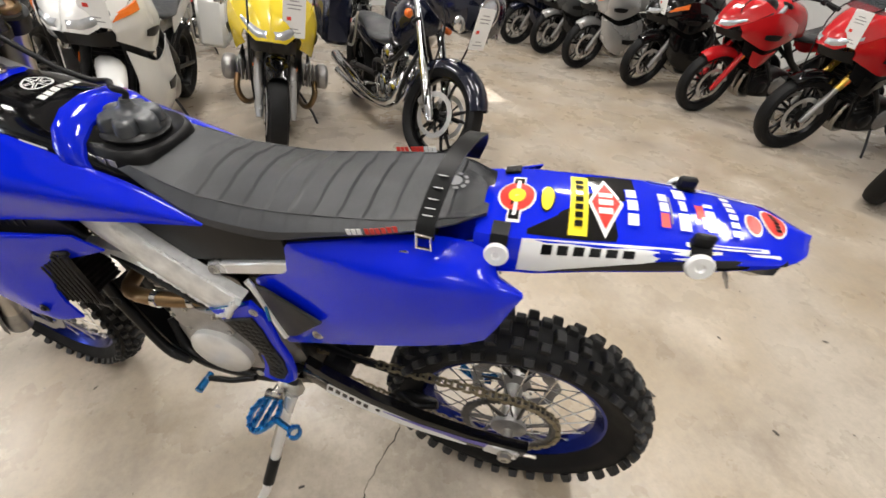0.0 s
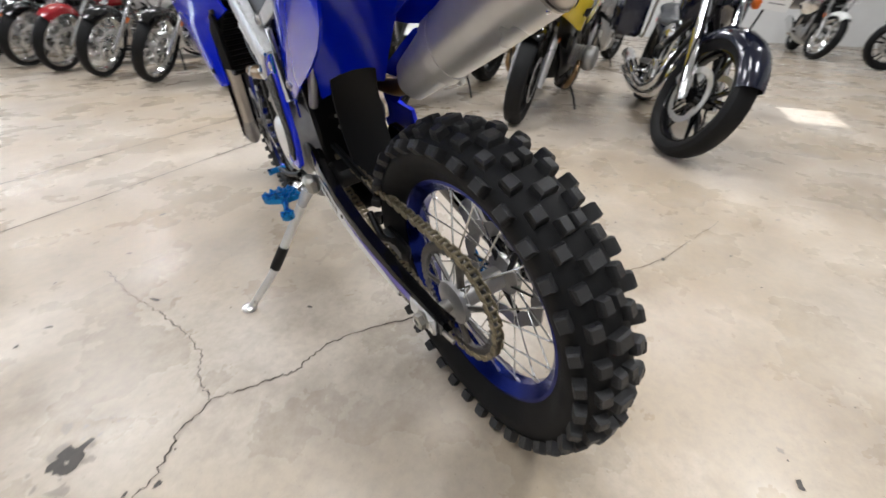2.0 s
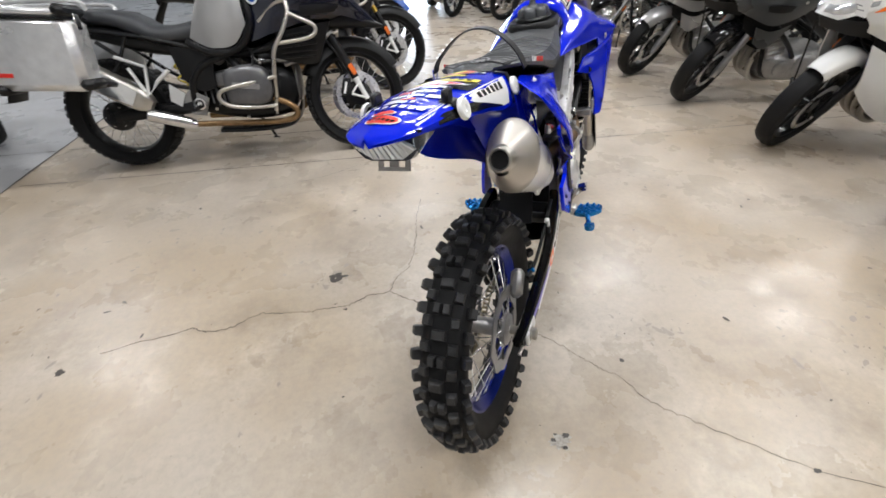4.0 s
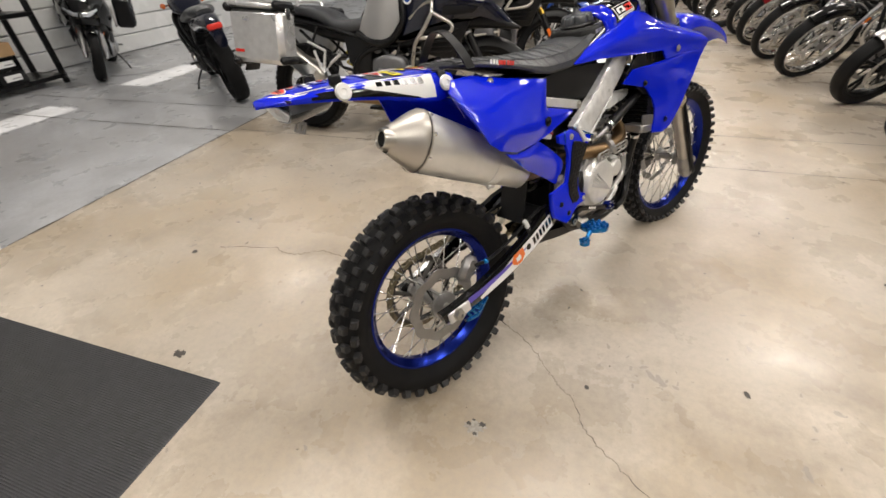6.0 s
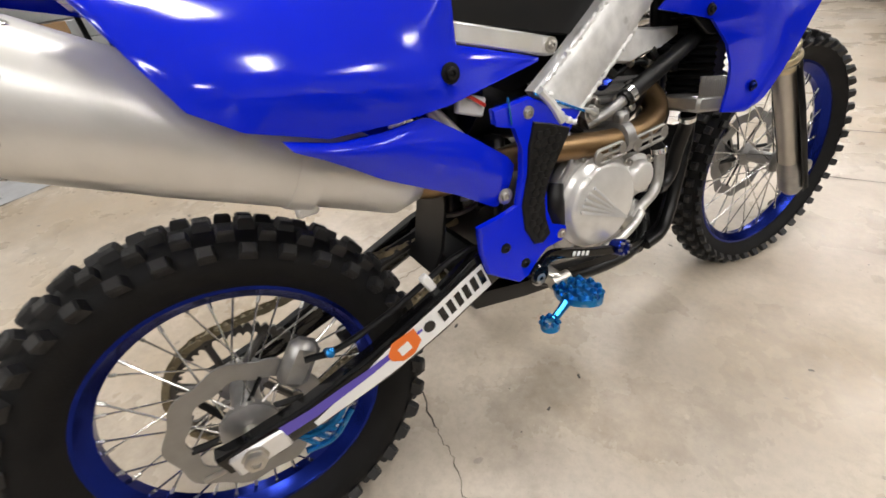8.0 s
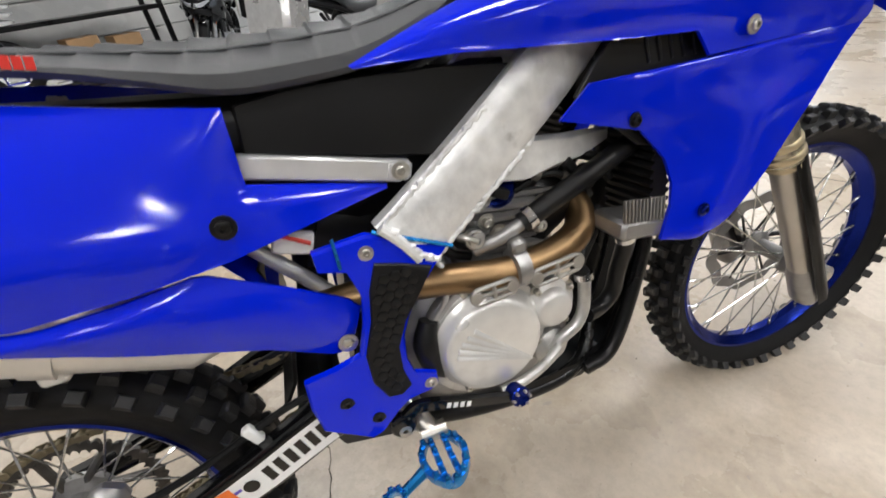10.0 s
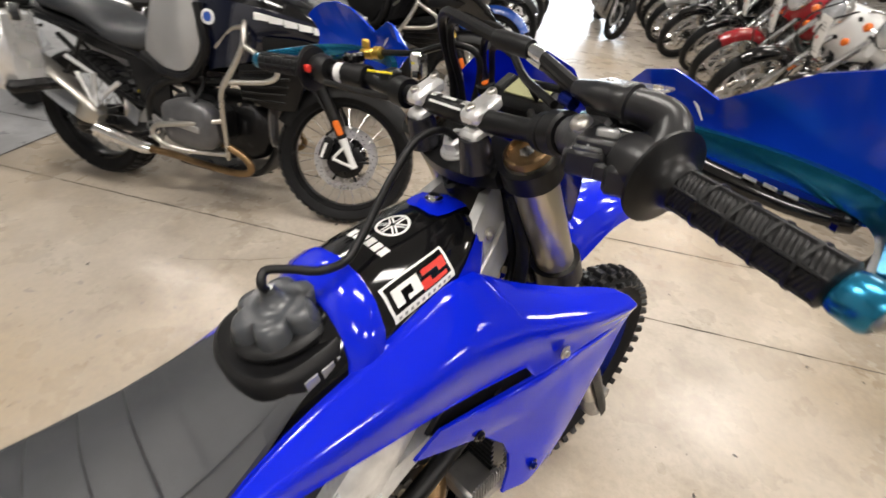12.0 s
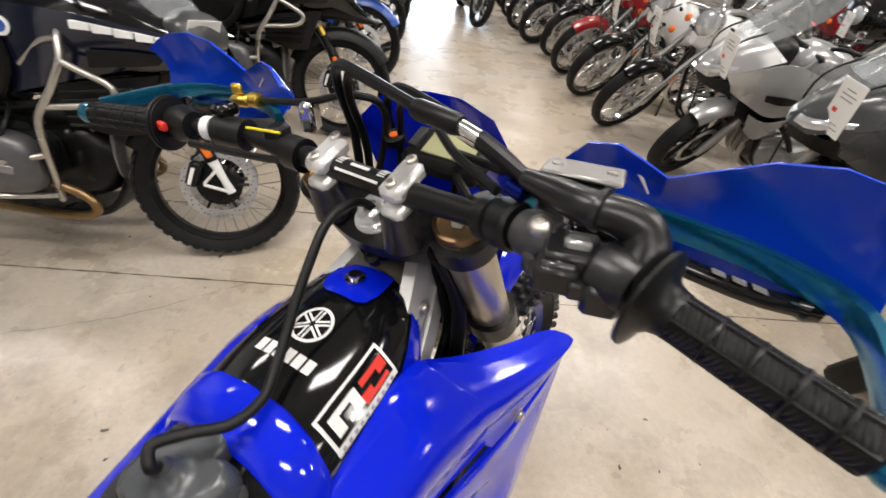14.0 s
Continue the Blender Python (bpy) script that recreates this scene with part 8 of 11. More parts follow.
o = round_sticker(0.083, 0.06, 0.029, 0.42, WHITE, 0.0016, "red and yellow round sticker with a white rim")
round_sticker(0.083, 0.06, 0.026, 0.38, RED, 0.0022, "", o)
round_sticker(0.083, 0.06, 0.013, 0.19, YELLOW, 0.0028, "", o)
sticker(0.073, 0.093, -0.55, 0.70, WHITE, [(0.12, 0.88, 0.05, 0.95, GLOSS_BLACK), (0.35, 0.65, 0.12, 0.88, WHITE)], "black and white label strip")
o = round_sticker(0.037, 0.05, 0.011, 0.36, GLOSS_BLACK, 0.0018, "yellow oval sticker with a black rim")
round_sticker(0.037, 0.05, 0.0095, 0.32, YELLOW, 0.0024, "", o)
sticker(-0.022, 0.004, -0.78, 0.86, YELLOW, [(0.30, 0.72, 0.10 + 0.12 * k, 0.18 + 0.12 * k, GLOSS_BLACK) for k in range(7)], "yellow sticker with black lettering bars")
def diamond(x, v, rx, rv, mat_, off, label="", parent=None):
    ring_ = [on_fender(x + rx * a, v + rv * b, off) for a, b in ((1, 0), (0.55, 0.45), (0, 1), (-0.55, 0.45), (-1, 0), (-0.55, -0.45), (0, -1), (0.55, -0.45))]
    return part("diamond_sticker", Shape().add([on_fender(x, v, off)] + ring_, [(0, 1 + k, 1 + (k + 1) % 8) for k in range(8)]), mat_, parent or fender, label)


o = diamond(-0.046, 0.06, 0.025, 0.80, WHITE, 0.0016, "white diamond sticker with a red mark")
diamond(-0.046, 0.06, 0.020, 0.62, RED, 0.0022, "", o)
for k in range(3):
    part("sticker_mark", fender_patch(rect(-0.056, -0.036, -0.22 + 0.21 * k, -0.08 + 0.21 * k, 2), 0.0028), WHITE, o)
sticker(-0.092, -0.074, -0.45, 0.60, BLUE, [(0.1, 0.9, 0.02 + 0.34 * k, 0.28 + 0.34 * k, WHITE) for k in range(3)], "white lettering bars")
sticker(-0.135, -0.118, -0.40, 0.55, BLUE, [(0.2, 0.9, 0.62, 0.98, RED), (0.2, 0.9, 0.32, 0.58, WHITE), (0.2, 0.9, 0.02, 0.28, WHITE), (0.0, 0.12, 0.1, 0.9, INK)], "red and white lettering bars")
sticker(-0.196, -0.165, -0.35, 0.62, BLUE, [(0.1, 0.5, 0.1, 0.9, WHITE), (0.55, 0.9, 0.2, 0.6, RED), (0.25, 0.7, 0.55, 0.85, WHITE)], "white and pink sticker")
o = round_sticker(-0.243, 0.15, 0.011, 0.34, WHITE, 0.0016, "white rimmed red round sticker")
round_sticker(-0.243, 0.15, 0.009, 0.28, RED, 0.0022, "", o)
o = round_sticker(-0.272, -0.05, 0.016, 0.52, WHITE, 0.0018, "orange-red oval sticker with black lettering bars")
round_sticker(-0.272, -0.05, 0.0135, 0.46, RED, 0.0024, "", o)
sticker(-0.279, -0.268, -0.48, 0.38, WHITE, [(0.2, 0.8, 0.08 + 0.15 * k, 0.18 + 0.15 * k, GLOSS_BLACK) for k in range(6)], "white label with black lettering bars")
sticker(-0.224, -0.208, -0.72, 0.62, BLUE, [(0.1, 0.8, 0.02 + 0.17 * k, 0.13 + 0.17 * k, WHITE) for k in range(6)], "white lettering bars")
sticker(-0.160, -0.142, -0.70, 0.60, BLUE, [(0.0, 0.9, 0.02, 0.30, WHITE), (0.2, 0.7, 0.36, 0.60, WHITE), (0.1, 0.9, 0.66, 0.98, WHITE)], "white slanted strokes")
for v_ in (-0.84, 0.84):
    sticker(-0.255, -0.150, v_ - 0.05, v_ + 0.05, WHITE, [(0.1, 0.9, 0.35, 0.65, BLUE)], "thin white edge strip")
# luggage straps with white buttons
for sg in (1, -1):
    for x in (0.097, -0.167):
        s = Shape()
        rows = [[on_fender(x + dx, sg * v, 0.003) for dx in (-0.013, 0.013)] for v in (0.72, 0.85, 0.95, 1.0, 1.06, 1.2, 1.35)]
        s.grid(rows)
        s.grid([[q + Vector((0, 0.002 * sg, 0.002)) for q in r][::-1] for r in rows])
        lp = part("luggage_loop", s, BLACK, fender, "black webbing loop")
        if x < 0:
            part("loop_fold", Shape().box(on_fender(x, sg * 0.86, 0.012), (0.028, 0.012, 0.022), None, 0.004), BLACK, lp)
        b0 = on_fender(x, sg * 1.22, 0.004)
        s = Shape().lathe([(0, 0.018), (0.004, 0.0185), (0.008, 0.016), (0.008, 0.007), (0.005, 0.005), (0.005, 0)], b0, (0, sg, 0.25), 28)
        part("strap_button", s, WHITE, lp, "off-white plastic button")
# inner fender, tail lamp, plate bracket
rows = []
for x, z, w in ((0.02, 0.606, 0.098), (0.10, 0.596, 0.106), (0.18, 0.574, 0.104), (0.25, 0.540, 0.100), (0.31, 0.490, 0.096), (0.36, 0.430, 0.092), (0.40, 0.365, 0.086), (0.425, 0.310, 0.078)):
    rows.append([(x, w * a, z + 0.01 * (1 - a * a)) for a in (-1, -0.75, -0.4, 0, 0.4, 0.75, 1)])
s = Shape().grid(rows)
s.grid([[(x + 0.003, y, z + 0.004) for x, y, z in r][::-1] for r in rows])
part("inner_fender", s, BLUE, bike, "blue inner fender")
mirrored("inner_side", lambda sg: Shape().skin([(0.10, 0.107, 0.61), (0.14, 0.106, 0.60), (0.22, 0.10, 0.60), (0.36, 0.09, 0.56)], [(0.15, 0.102, 0.53), (0.19, 0.101, 0.52), (0.26, 0.098, 0.49), (0.38, 0.088, 0.43)], 12, 5, 0.004, 0.0, True, sg), BLUE, bike)
rings = []
for x, zt, zb, w in ((-0.18, 0.654, 0.634, 0.050), (-0.225, 0.660, 0.624, 0.058), (-0.262, 0.662, 0.619, 0.061), (-0.276, 0.663, 0.622, 0.060)):
    rings.append([(x, y * w, zb + (zt - zb) * t) for y, t in ((-0.5, 0), (0.5, 0), (0.72, 0.10), (1, 0.55), (1, 1), (-1, 1), (-1, 0.55), (-0.72, 0.10))])
tail = part("tail_lamp", Shape().loft(rings), TAIL, bike, "smoked clear tail lamp with a ribbed pale lens")
LAMP_GLASS = material("pale_ribbed_lens", (0.62, 0.68, 0.74), 0.14, 0.35, vary=0.12, scale=60, coat=0.5)
face = [[(-0.2765 - 0.022 * t, y * 0.054 * (1 - 0.22 * t), 0.6245 + 0.0375 * t + max(0.0, abs(y) - 0.5) * 0.034 * (1 - t)) for t in (0, 0.25, 0.5, 0.75, 1)] for y in (-1, -0.75, -0.5, -0.25, 0, 0.25, 0.5, 0.75, 1)]
lens_ = part("lens", Shape().grid(face).grid([[(x + 0.006, y, z) for x, y, z in r][::-1] for r in face]), LAMP_GLASS, tail, "pale ribbed lens")
for k in range(10):
    y = -0.90 + 0.2 * k
    s = Shape().tube([(-0.278, y * 0.053, 0.627 + max(0.0, abs(y) - 0.5) * 0.034), (-0.297, y * 0.044, 0.660)], 0.0022, 6)
    part("lamp_rib", s, LAMP_GLASS, lens_)
s = Shape()
tilt_ = Matrix.Translation((-0.240, 0.014, 0.602)) @ Matrix.Rotation(radians(25), 4, "Y")
for y, z, w, h in ((0, 0.0095, 0.062, 0.007), (0, -0.0095, 0.062, 0.007), (-0.026, 0, 0.010, 0.012), (0, 0, 0.018, 0.012), (0.026, 0, 0.010, 0.012)):
    s.box(tilt_ @ Vector((0, y, z)), (0.003, w, h), Matrix.Rotation(radians(25), 4, "Y"), 0.0006)
s.box((-0.232, 0.012, 0.622), (0.004, 0.020, 0.030), Matrix.Rotation(radians(12), 4, "Y"), 0.0015)
part("plate_bracket", s, GREY_PAINT, bike, "grey alloy plate bracket with square holes")

# ---- other motorcycles ----
def road_wheel(name, parent, c, r, half, style, rim_mat, turn, disc=True, whitewall=False):
    """A road wheel about the y axis at c; style cast or wire."""
    c = Vector(c)
    rim_r = r - half * 1.25 if style == "cast" else r - half * 1.05
    t = Shape().lathe([(-half * 0.55, rim_r - 0.004), (-half * 0.9, rim_r + half * 0.3), (-half, rim_r + half * 0.65), (-half * 0.8, r - half * 0.22), (-half * 0.4, r - half * 0.05), (0, r), (half * 0.4, r - half * 0.05), (half * 0.8, r - half * 0.22), (half, rim_r + half * 0.65), (half * 0.9, rim_r + half * 0.3), (half * 0.55, rim_r - 0.004)], c, (0, 1, 0), 44, closed=True)
    top = part(name, t.moved(turn), RUBBER, parent, "black road tyre")
    s = Shape().lathe([(-half * 0.62, rim_r + 0.008), (-half * 0.62, rim_r - 0.006), (-half * 0.3, rim_r - 0.022), (half * 0.3, rim_r - 0.022), (half * 0.62, rim_r - 0.006), (half * 0.62, rim_r + 0.008)], c, (0, 1, 0), 44)
    part("rim", s.moved(turn), rim_mat, top)
    s = Shape().lathe([(-half * 0.9, 0.02), (-half * 0.9, 0.045), (half * 0.9, 0.045), (half * 0.9, 0.02)], c, (0, 1, 0), 18)
    if style == "cast":
        part("hub", s.moved(turn), rim_mat, top)
        for k in range(10):
            a = 2 * math.pi * (k // 2) / 5 + 0.3
            w = 0.16 if k % 2 else -0.16
            arm = Shape().tube([c + Vector((math.cos(a) * 0.04, 0, math.sin(a) * 0.04)), c + Vector((math.cos(a + w) * (rim_r - 0.012), 0, math.sin(a + w) * (rim_r - 0.012)))], [0.016, 0.010], 7)
            part("wheel_spoke", arm.moved(turn), rim_mat, top)
    else:
        part("hub", s.moved(turn), FRAME_BLACK if rim_mat is FRAME_BLACK else CASE, top)
        w = Shape()
        for k in range(32):
            a = 2 * math.pi * k / 32
            sg = 1 if k % 2 else -1
            b = a + (0.5 if (k // 2) % 2 else -0.5)
            w.tube([c + Vector((math.cos(b) * 0.042, sg * half * 0.8, math.sin(b) * 0.042)), c + Vector((math.cos(a) * (rim_r - 0.015), 0, math.sin(a) * (rim_r - 0.015)))], 0.0022, 4)
        part("wire_spoke", w.moved(turn), SPOKE, top)
    if disc:
        for sg in (1, -1):
            d = Shape()
            rows_ = []
            for k in range(36):
                a = 2 * math.pi * k / 36
                rows_.append([c + Vector((math.cos(a) * q, sg * (half + 0.004) + e, math.sin(a) * q)) for q, e in ((0.118, -0.002), (0.152, -0.002), (0.152, 0.002), (0.118, 0.002))])
            d.grid(rows_, close_u=True, close_v=True)
            disc_ = part("brake_disc", d.moved(turn), ROAD_DISC, top)
            for k in range(6):
                a = 2 * math.pi * k / 6
                arm = Shape().tube([c + Vector((math.cos(a) * 0.045, sg * half * 0.9, math.sin(a) * 0.045)), c + Vector((math.cos(a) * 0.120, sg * (half + 0.004), math.sin(a) * 0.120))], 0.007, 5)
                part("disc_arm", arm.moved(turn), FRAME_BLACK, disc_)
    return top


def mudguard(c, r, half, start, sweep, mat_, parent, turn, label=""):
    """Guard over a wheel; angles in degrees from straight ahead, upwards."""
    rows_ = []
    for k in range(15):
        a = radians(start + sweep * k / 14)
        e = math.sin(math.pi * k / 14) ** 0.35 if 0 < k < 14 else 0.35
        rows_.append([Vector(c) + Vector((math.cos(a) * (r + d), y * half * (0.75 + 0.25 * e), math.sin(a) * (r + d))) for y, d in ((-1.08, -0.05), (-1.02, -0.012), (-0.7, 0.012), (0, 0.022), (0.7, 0.012), (1.02, -0.012), (1.08, -0.05))])
    s = Shape().grid(rows_)
    s.grid([[q + (Vector(c) - q).normalized() * 0.005 for q in r_][::-1] for r_ in rows_])
    return part("front_fender", s.moved(turn), mat_, parent, label)


def hull(stations, power=2.4, n=22, squash=1.0):
    """A closed body lofted along x: stations of x, z low, z high, half width."""
    rings_ = []
    xs_ = [q[0] for q in stations]
    fine_ = spline([(q[0], q[1], q[2]) for q in stations], len(stations) * 4)
    wide_ = spline([(q[3], 0, 0) for q in stations], len(stations) * 4)
    for q, w in zip(fine_, wide_):
        zc, zh = (q.y + q.z) / 2, max(0.004, (q.z - q.y) / 2)
        ring_ = []
        for k in range(n):
            t = 2 * math.pi * k / n
            cx, cz = math.cos(t), math.sin(t)
            ring_.append((q.x, max(0.004, w.x) * math.copysign(abs(cx) ** (2 / power), cx), zc + zh * math.copysign(abs(cz) ** (2 / power), cz)))
        rings_.append(ring_)
    return Shape().loft(rings_)


def tag_card(parent, at, turn_z, tilt, m):
    c = Shape().box((0, 0, -0.12), (0.003, 0.125, 0.24), None, 0.001)
    card = part("price_tag", c.moved(m @ pose(*at, 0, tilt, turn_z)), CARD, parent, "white hanging price tag")
    ink = Shape()
    for k, (w, z) in enumerate(((0.05, -0.04), (0.08, -0.06), (0.07, -0.08), (0.045, -0.19), (0.075, -0.21))):
        ink.box((0.0022, 0.0, z), (0.001, w, 0.005), None, 0.0003)
    tagged(part("tag_print", ink.moved(m @ pose(*at, 0, tilt, turn_z)), INK, card), kind="stuff")
    part("tag_mark", Shape().box((0.0022, -0.028, -0.135), (0.001, 0.024, 0.020), None, 0.0003).moved(m @ pose(*at, 0, tilt, turn_z)), RED, card)


def motorcycle(a, b, heading, label, group="motorcycles in the hall", lean=-7.0, steer=14.0, wb=1.5, rf=0.315, rr=0.315, half=0.058, rhalf=0.082, wheels="cast", rim=FRAME_BLACK, rake=26.0, fork=(CHROME, CASE), fork_w=0.105, fork_r=0.022,
               guard=GLOSS_BLACK, long_guard=False, body=GLOSS_BLACK, accent=None, tank=None, front_end="round", screen=None, engine="twin", metal=CASE, pipe=CHROME, seat_h=0.80, bar_h=1.02, bar_w=0.38, bar_mat=FRAME_BLACK, low_fairing=False, cases=None, crash=False, tag=True, tail_mat=None, lamp_pods=True, mirrors=True, reflectors=True, top_box=None, beak=None, caliper=CASE, signal=ORANGE, knee=GREY_PAINT):
    root = thing("motorcycle", HALL @ pose(a, b, 0, 0, 0, heading) @ pose(0, 0, 0, lean, 0, 0), label, "motorcycle", group)
    ra = radians(rake)
    up = Vector((-math.sin(ra), 0, math.cos(ra)))
    fwd = Vector((math.cos(ra), 0, math.sin(ra)))
    axle = Vector((0, 0, rf))
    stem = axle - fwd * 0.055
    S = Matrix.Translation(stem) @ Matrix.Rotation(radians(steer), 4, up) @ Matrix.Translation(-stem)
    tail_mat = tail_mat or body
    tank = tank or body
    road_wheel("front_wheel", root, axle, rf, half, wheels, rim, S)
    road_wheel("rear_wheel", root, (-wb, 0, rr), rr, rhalf, wheels, rim, Matrix(), False)
    mudguard(axle, rf + 0.018, half * 1.12, 24 if long_guard else 52, 138 if long_guard else 84, guard, root, S)
    # forks
    top_len = (bar_h - 0.06 - rf) / math.cos(ra)
    for side in (1, -1):
        base = axle + Vector((0, side * fork_w, 0)) - fwd * 0.012
        leg = part("fork_leg", Shape().tube([base + up * (top_len * (0.32 if fork[2:] else 0.46)), base + up * top_len], fork_r * (1.35 if fork[2:] else 1.0), 14).moved(S), fork[0], root)
        part("fork_slider", Shape().tube([base - up * 0.04, base + up * 0.02, base + up * (top_len * (0.34 if fork[2:] else 0.48))], [fork_r * 0.9, fork_r * 1.25, fork_r * (0.95 if fork[2:] else 1.32)], 14).moved(S), fork[1], leg)
        c = Shape().box(axle + Vector((-0.10, side * (half + 0.030), 0.085)), (0.06, 0.032, 0.13), Matrix.Rotation(radians(30), 4, "Y"), 0.012)
        part("caliper", c.moved(S), caliper, leg)
        if reflectors:
            part("reflector", Shape().box(base + up * (top_len * 0.40) + Vector((0.0, side * 0.028, 0)), (0.022, 0.010, 0.055), Matrix.Rotation(-ra, 4, "Y"), 0.003).moved(S), signal, leg)
    s = Shape()
    for h in (0.80, 1.0):
        s.box(stem + up * (top_len * h) + fwd * 0.03, (0.075, fork_w * 2 + 0.07, 0.035), Matrix.Rotation(-ra, 4, "Y"), 0.012)
    part("fork_clamp", s.moved(S), FRAME_BLACK, root)
    # bars
    top = stem + up * (top_len + 0.04)
    bars_ = [top + Vector(q) for q in ((-0.20, bar_w, 0.03), (-0.13, bar_w * 0.72, 0.06), (-0.03, bar_w * 0.35, 0.05), (0, 0.06, 0.0), (0, -0.06, 0.0), (-0.03, -bar_w * 0.35, 0.05), (-0.13, -bar_w * 0.72, 0.06), (-0.20, -bar_w, 0.03))]
    part("handlebar", Shape().tube(bars_, 0.012, 10, smooth=36).moved(S), bar_mat, root)
    for side in (1, -1):
        g0, g1 = top + Vector((-0.145, side * bar_w * 0.78, 0.055)), top + Vector((-0.205, side * bar_w * 1.02, 0.028))
        part("grip", Shape().tube([g0, g1], 0.018, 12).moved(S), BLACK, root)
        part("lever", Shape().tube([g0 + Vector((0.03, 0, 0)), g0 + Vector((0.055, side * 0.04, -0.006)), g1 + Vector((0.06, 0, -0.01))], 0.006, 8, smooth=8).moved(S), metal, root)
        part("switch_block", Shape().box(g0 + Vector((0.005, -side * 0.03, 0)), (0.05, 0.05, 0.045), None, 0.01).moved(S), BLACK, root)
        if mirrors:
            stalk = g0 + Vector((0.0, 0, 0.01))
            mir = part("mirror", Shape().tube([stalk, stalk + Vector((0.02, side * 0.05, 0.09)), stalk + Vector((0.0, side * 0.09, 0.15))], 0.005, 6, smooth=8).moved(S), bar_mat, root)
            part("mirror_head", Shape().lathe([(-0.012, 0.03), (-0.008, 0.055), (0.006, 0.058), (0.012, 0.05), (0.012, 0)], stalk + Vector((0.0, side * 0.10, 0.17)), (1, 0, 0.1), 18).moved(S), GLOSS_BLACK, mir)
        if lamp_pods:
            q = stem + up * (top_len * 0.86) + Vector((0.05, side * (fork_w + 0.10), 0))
            pod = part("indicator", Shape().tube([stem + up * (top_len * 0.86) + Vector((0.02, side * fork_w, 0)), q], 0.007, 6).moved(S), bar_mat, root)
            part("indicator_lens", Shape().lathe([(-0.02, 0.012), (-0.012, 0.026), (0.010, 0.028), (0.020, 0.018), (0.022, 0)], q, (1, 0, 0), 14).moved(S), signal, pod)
    # tank, seat, tail
    part("fuel_tank", hull([(-0.30, bar_h - 0.26, bar_h - 0.10, 0.06), (-0.38, bar_h - 0.30, bar_h - 0.03, 0.135), (-0.52, seat_h - 0.06, bar_h - 0.04, 0.165), (-0.68, seat_h - 0.06, bar_h - 0.10, 0.14), (-0.80, seat_h - 0.05, seat_h + 0.02, 0.09)]), tank, root)
    part("seat", hull([(-0.74, seat_h - 0.06, seat_h + 0.02, 0.09), (-0.85, seat_h - 0.07, seat_h, 0.14), (-1.05, seat_h - 0.07, seat_h - 0.005, 0.165), (-1.18, seat_h - 0.05, seat_h + 0.03, 0.15), (-1.32, seat_h - 0.02, seat_h + 0.08, 0.14), (-1.55, seat_h + 0.0, seat_h + 0.09, 0.12), (-1.66, seat_h + 0.02, seat_h + 0.07, 0.07)]), SEAT, root)
    part("tail", hull([(-1.0, seat_h - 0.18, seat_h - 0.06, 0.10), (-1.3, seat_h - 0.16, seat_h + 0.01, 0.13), (-1.6, seat_h - 0.10, seat_h + 0.05, 0.11), (-1.85, seat_h - 0.10, seat_h + 0.0, 0.07), (-1.95, seat_h - 0.22, seat_h - 0.08, 0.05)]), tail_mat, root)
    part("tail_lamp", Shape().box((-1.93, 0, seat_h - 0.05), (0.04, 0.13, 0.05), None, 0.012), RED, root)
    # frame and engine
    s = Shape()
    for side in (1, -1):
        s.tube([stem + up * (top_len * 0.85), Vector((-0.55, side * 0.14, seat_h - 0.12)), Vector((-0.95, side * 0.13, 0.48)), Vector((-0.98, side * 0.10, 0.34))], 0.018, 8, smooth=14)
        s.tube([stem + up * (top_len * 0.72), Vector((-0.36, side * 0.13, 0.45)), Vector((-0.48, side * 0.13, 0.24)), Vector((-0.95, side * 0.13, 0.26))], 0.016, 8, smooth=14)
        s.tube([(-0.95, side * 0.12, 0.38), (-wb, side * 0.115, rr)], 0.024, 8, flat=0.6)
        s.tube([(-0.95, side * 0.12, 0.52), (-1.35, side * 0.12, seat_h - 0.04)], 0.013, 8)
    part("frame", s, FRAME_BLACK, root)
    if engine == "twin":
        e = part("engine", hull([(-0.42, 0.26, 0.40, 0.10), (-0.52, 0.20, 0.46, 0.16), (-0.72, 0.19, 0.46, 0.17), (-0.90, 0.22, 0.44, 0.14), (-0.98, 0.28, 0.40, 0.08)]), metal, root)
        for lean_e, x0 in ((-24, -0.56), (24, -0.78)):
            cyl_ = Shape()
            m_ = Matrix.Translation((x0, 0, 0.44)) @ Matrix.Rotation(radians(-lean_e), 4, "Y")
            cyl_.loft([[(0.066 * w * x, 0.076 * w * y, 0.0085 * k) for x, y in ((-1, -0.7), (-0.7, -1), (0.7, -1), (1, -0.7), (1, 0.7), (0.7, 1), (-0.7, 1), (-1, 0.7))] for k, w in ((k, 0.92 if k > 22 else 1.0 if k % 3 else 0.8) for k in range(28))])
            part("cylinder", cyl_.moved(m_), metal, e)
        part("engine_cover", Shape().lathe([(0, 0.115), (0.02, 0.112), (0.035, 0.09), (0.04, 0)], (-0.66, -0.155, 0.33), (0, -1, 0), 28), pipe, e)
        part("engine_cover", Shape().lathe([(0, 0.105), (0.02, 0.10), (0.035, 0.08), (0.04, 0)], (-0.68, 0.155, 0.33), (0, 1, 0), 28), pipe, e)
        part("horn_cover", hull([(-0.70, 0.50, 0.60, 0.02), (-0.67, 0.47, 0.63, 0.035), (-0.63, 0.50, 0.60, 0.02)], 3).moved(pose(0, 0.135, 0)), pipe, e)
        part("push_rod", Shape().tube([(-0.60, -0.125, 0.40), (-0.55, -0.105, 0.62)], 0.010, 8), pipe, e)
        part("push_rod", Shape().tube([(-0.74, -0.125, 0.40), (-0.80, -0.105, 0.62)], 0.010, 8), pipe, e)
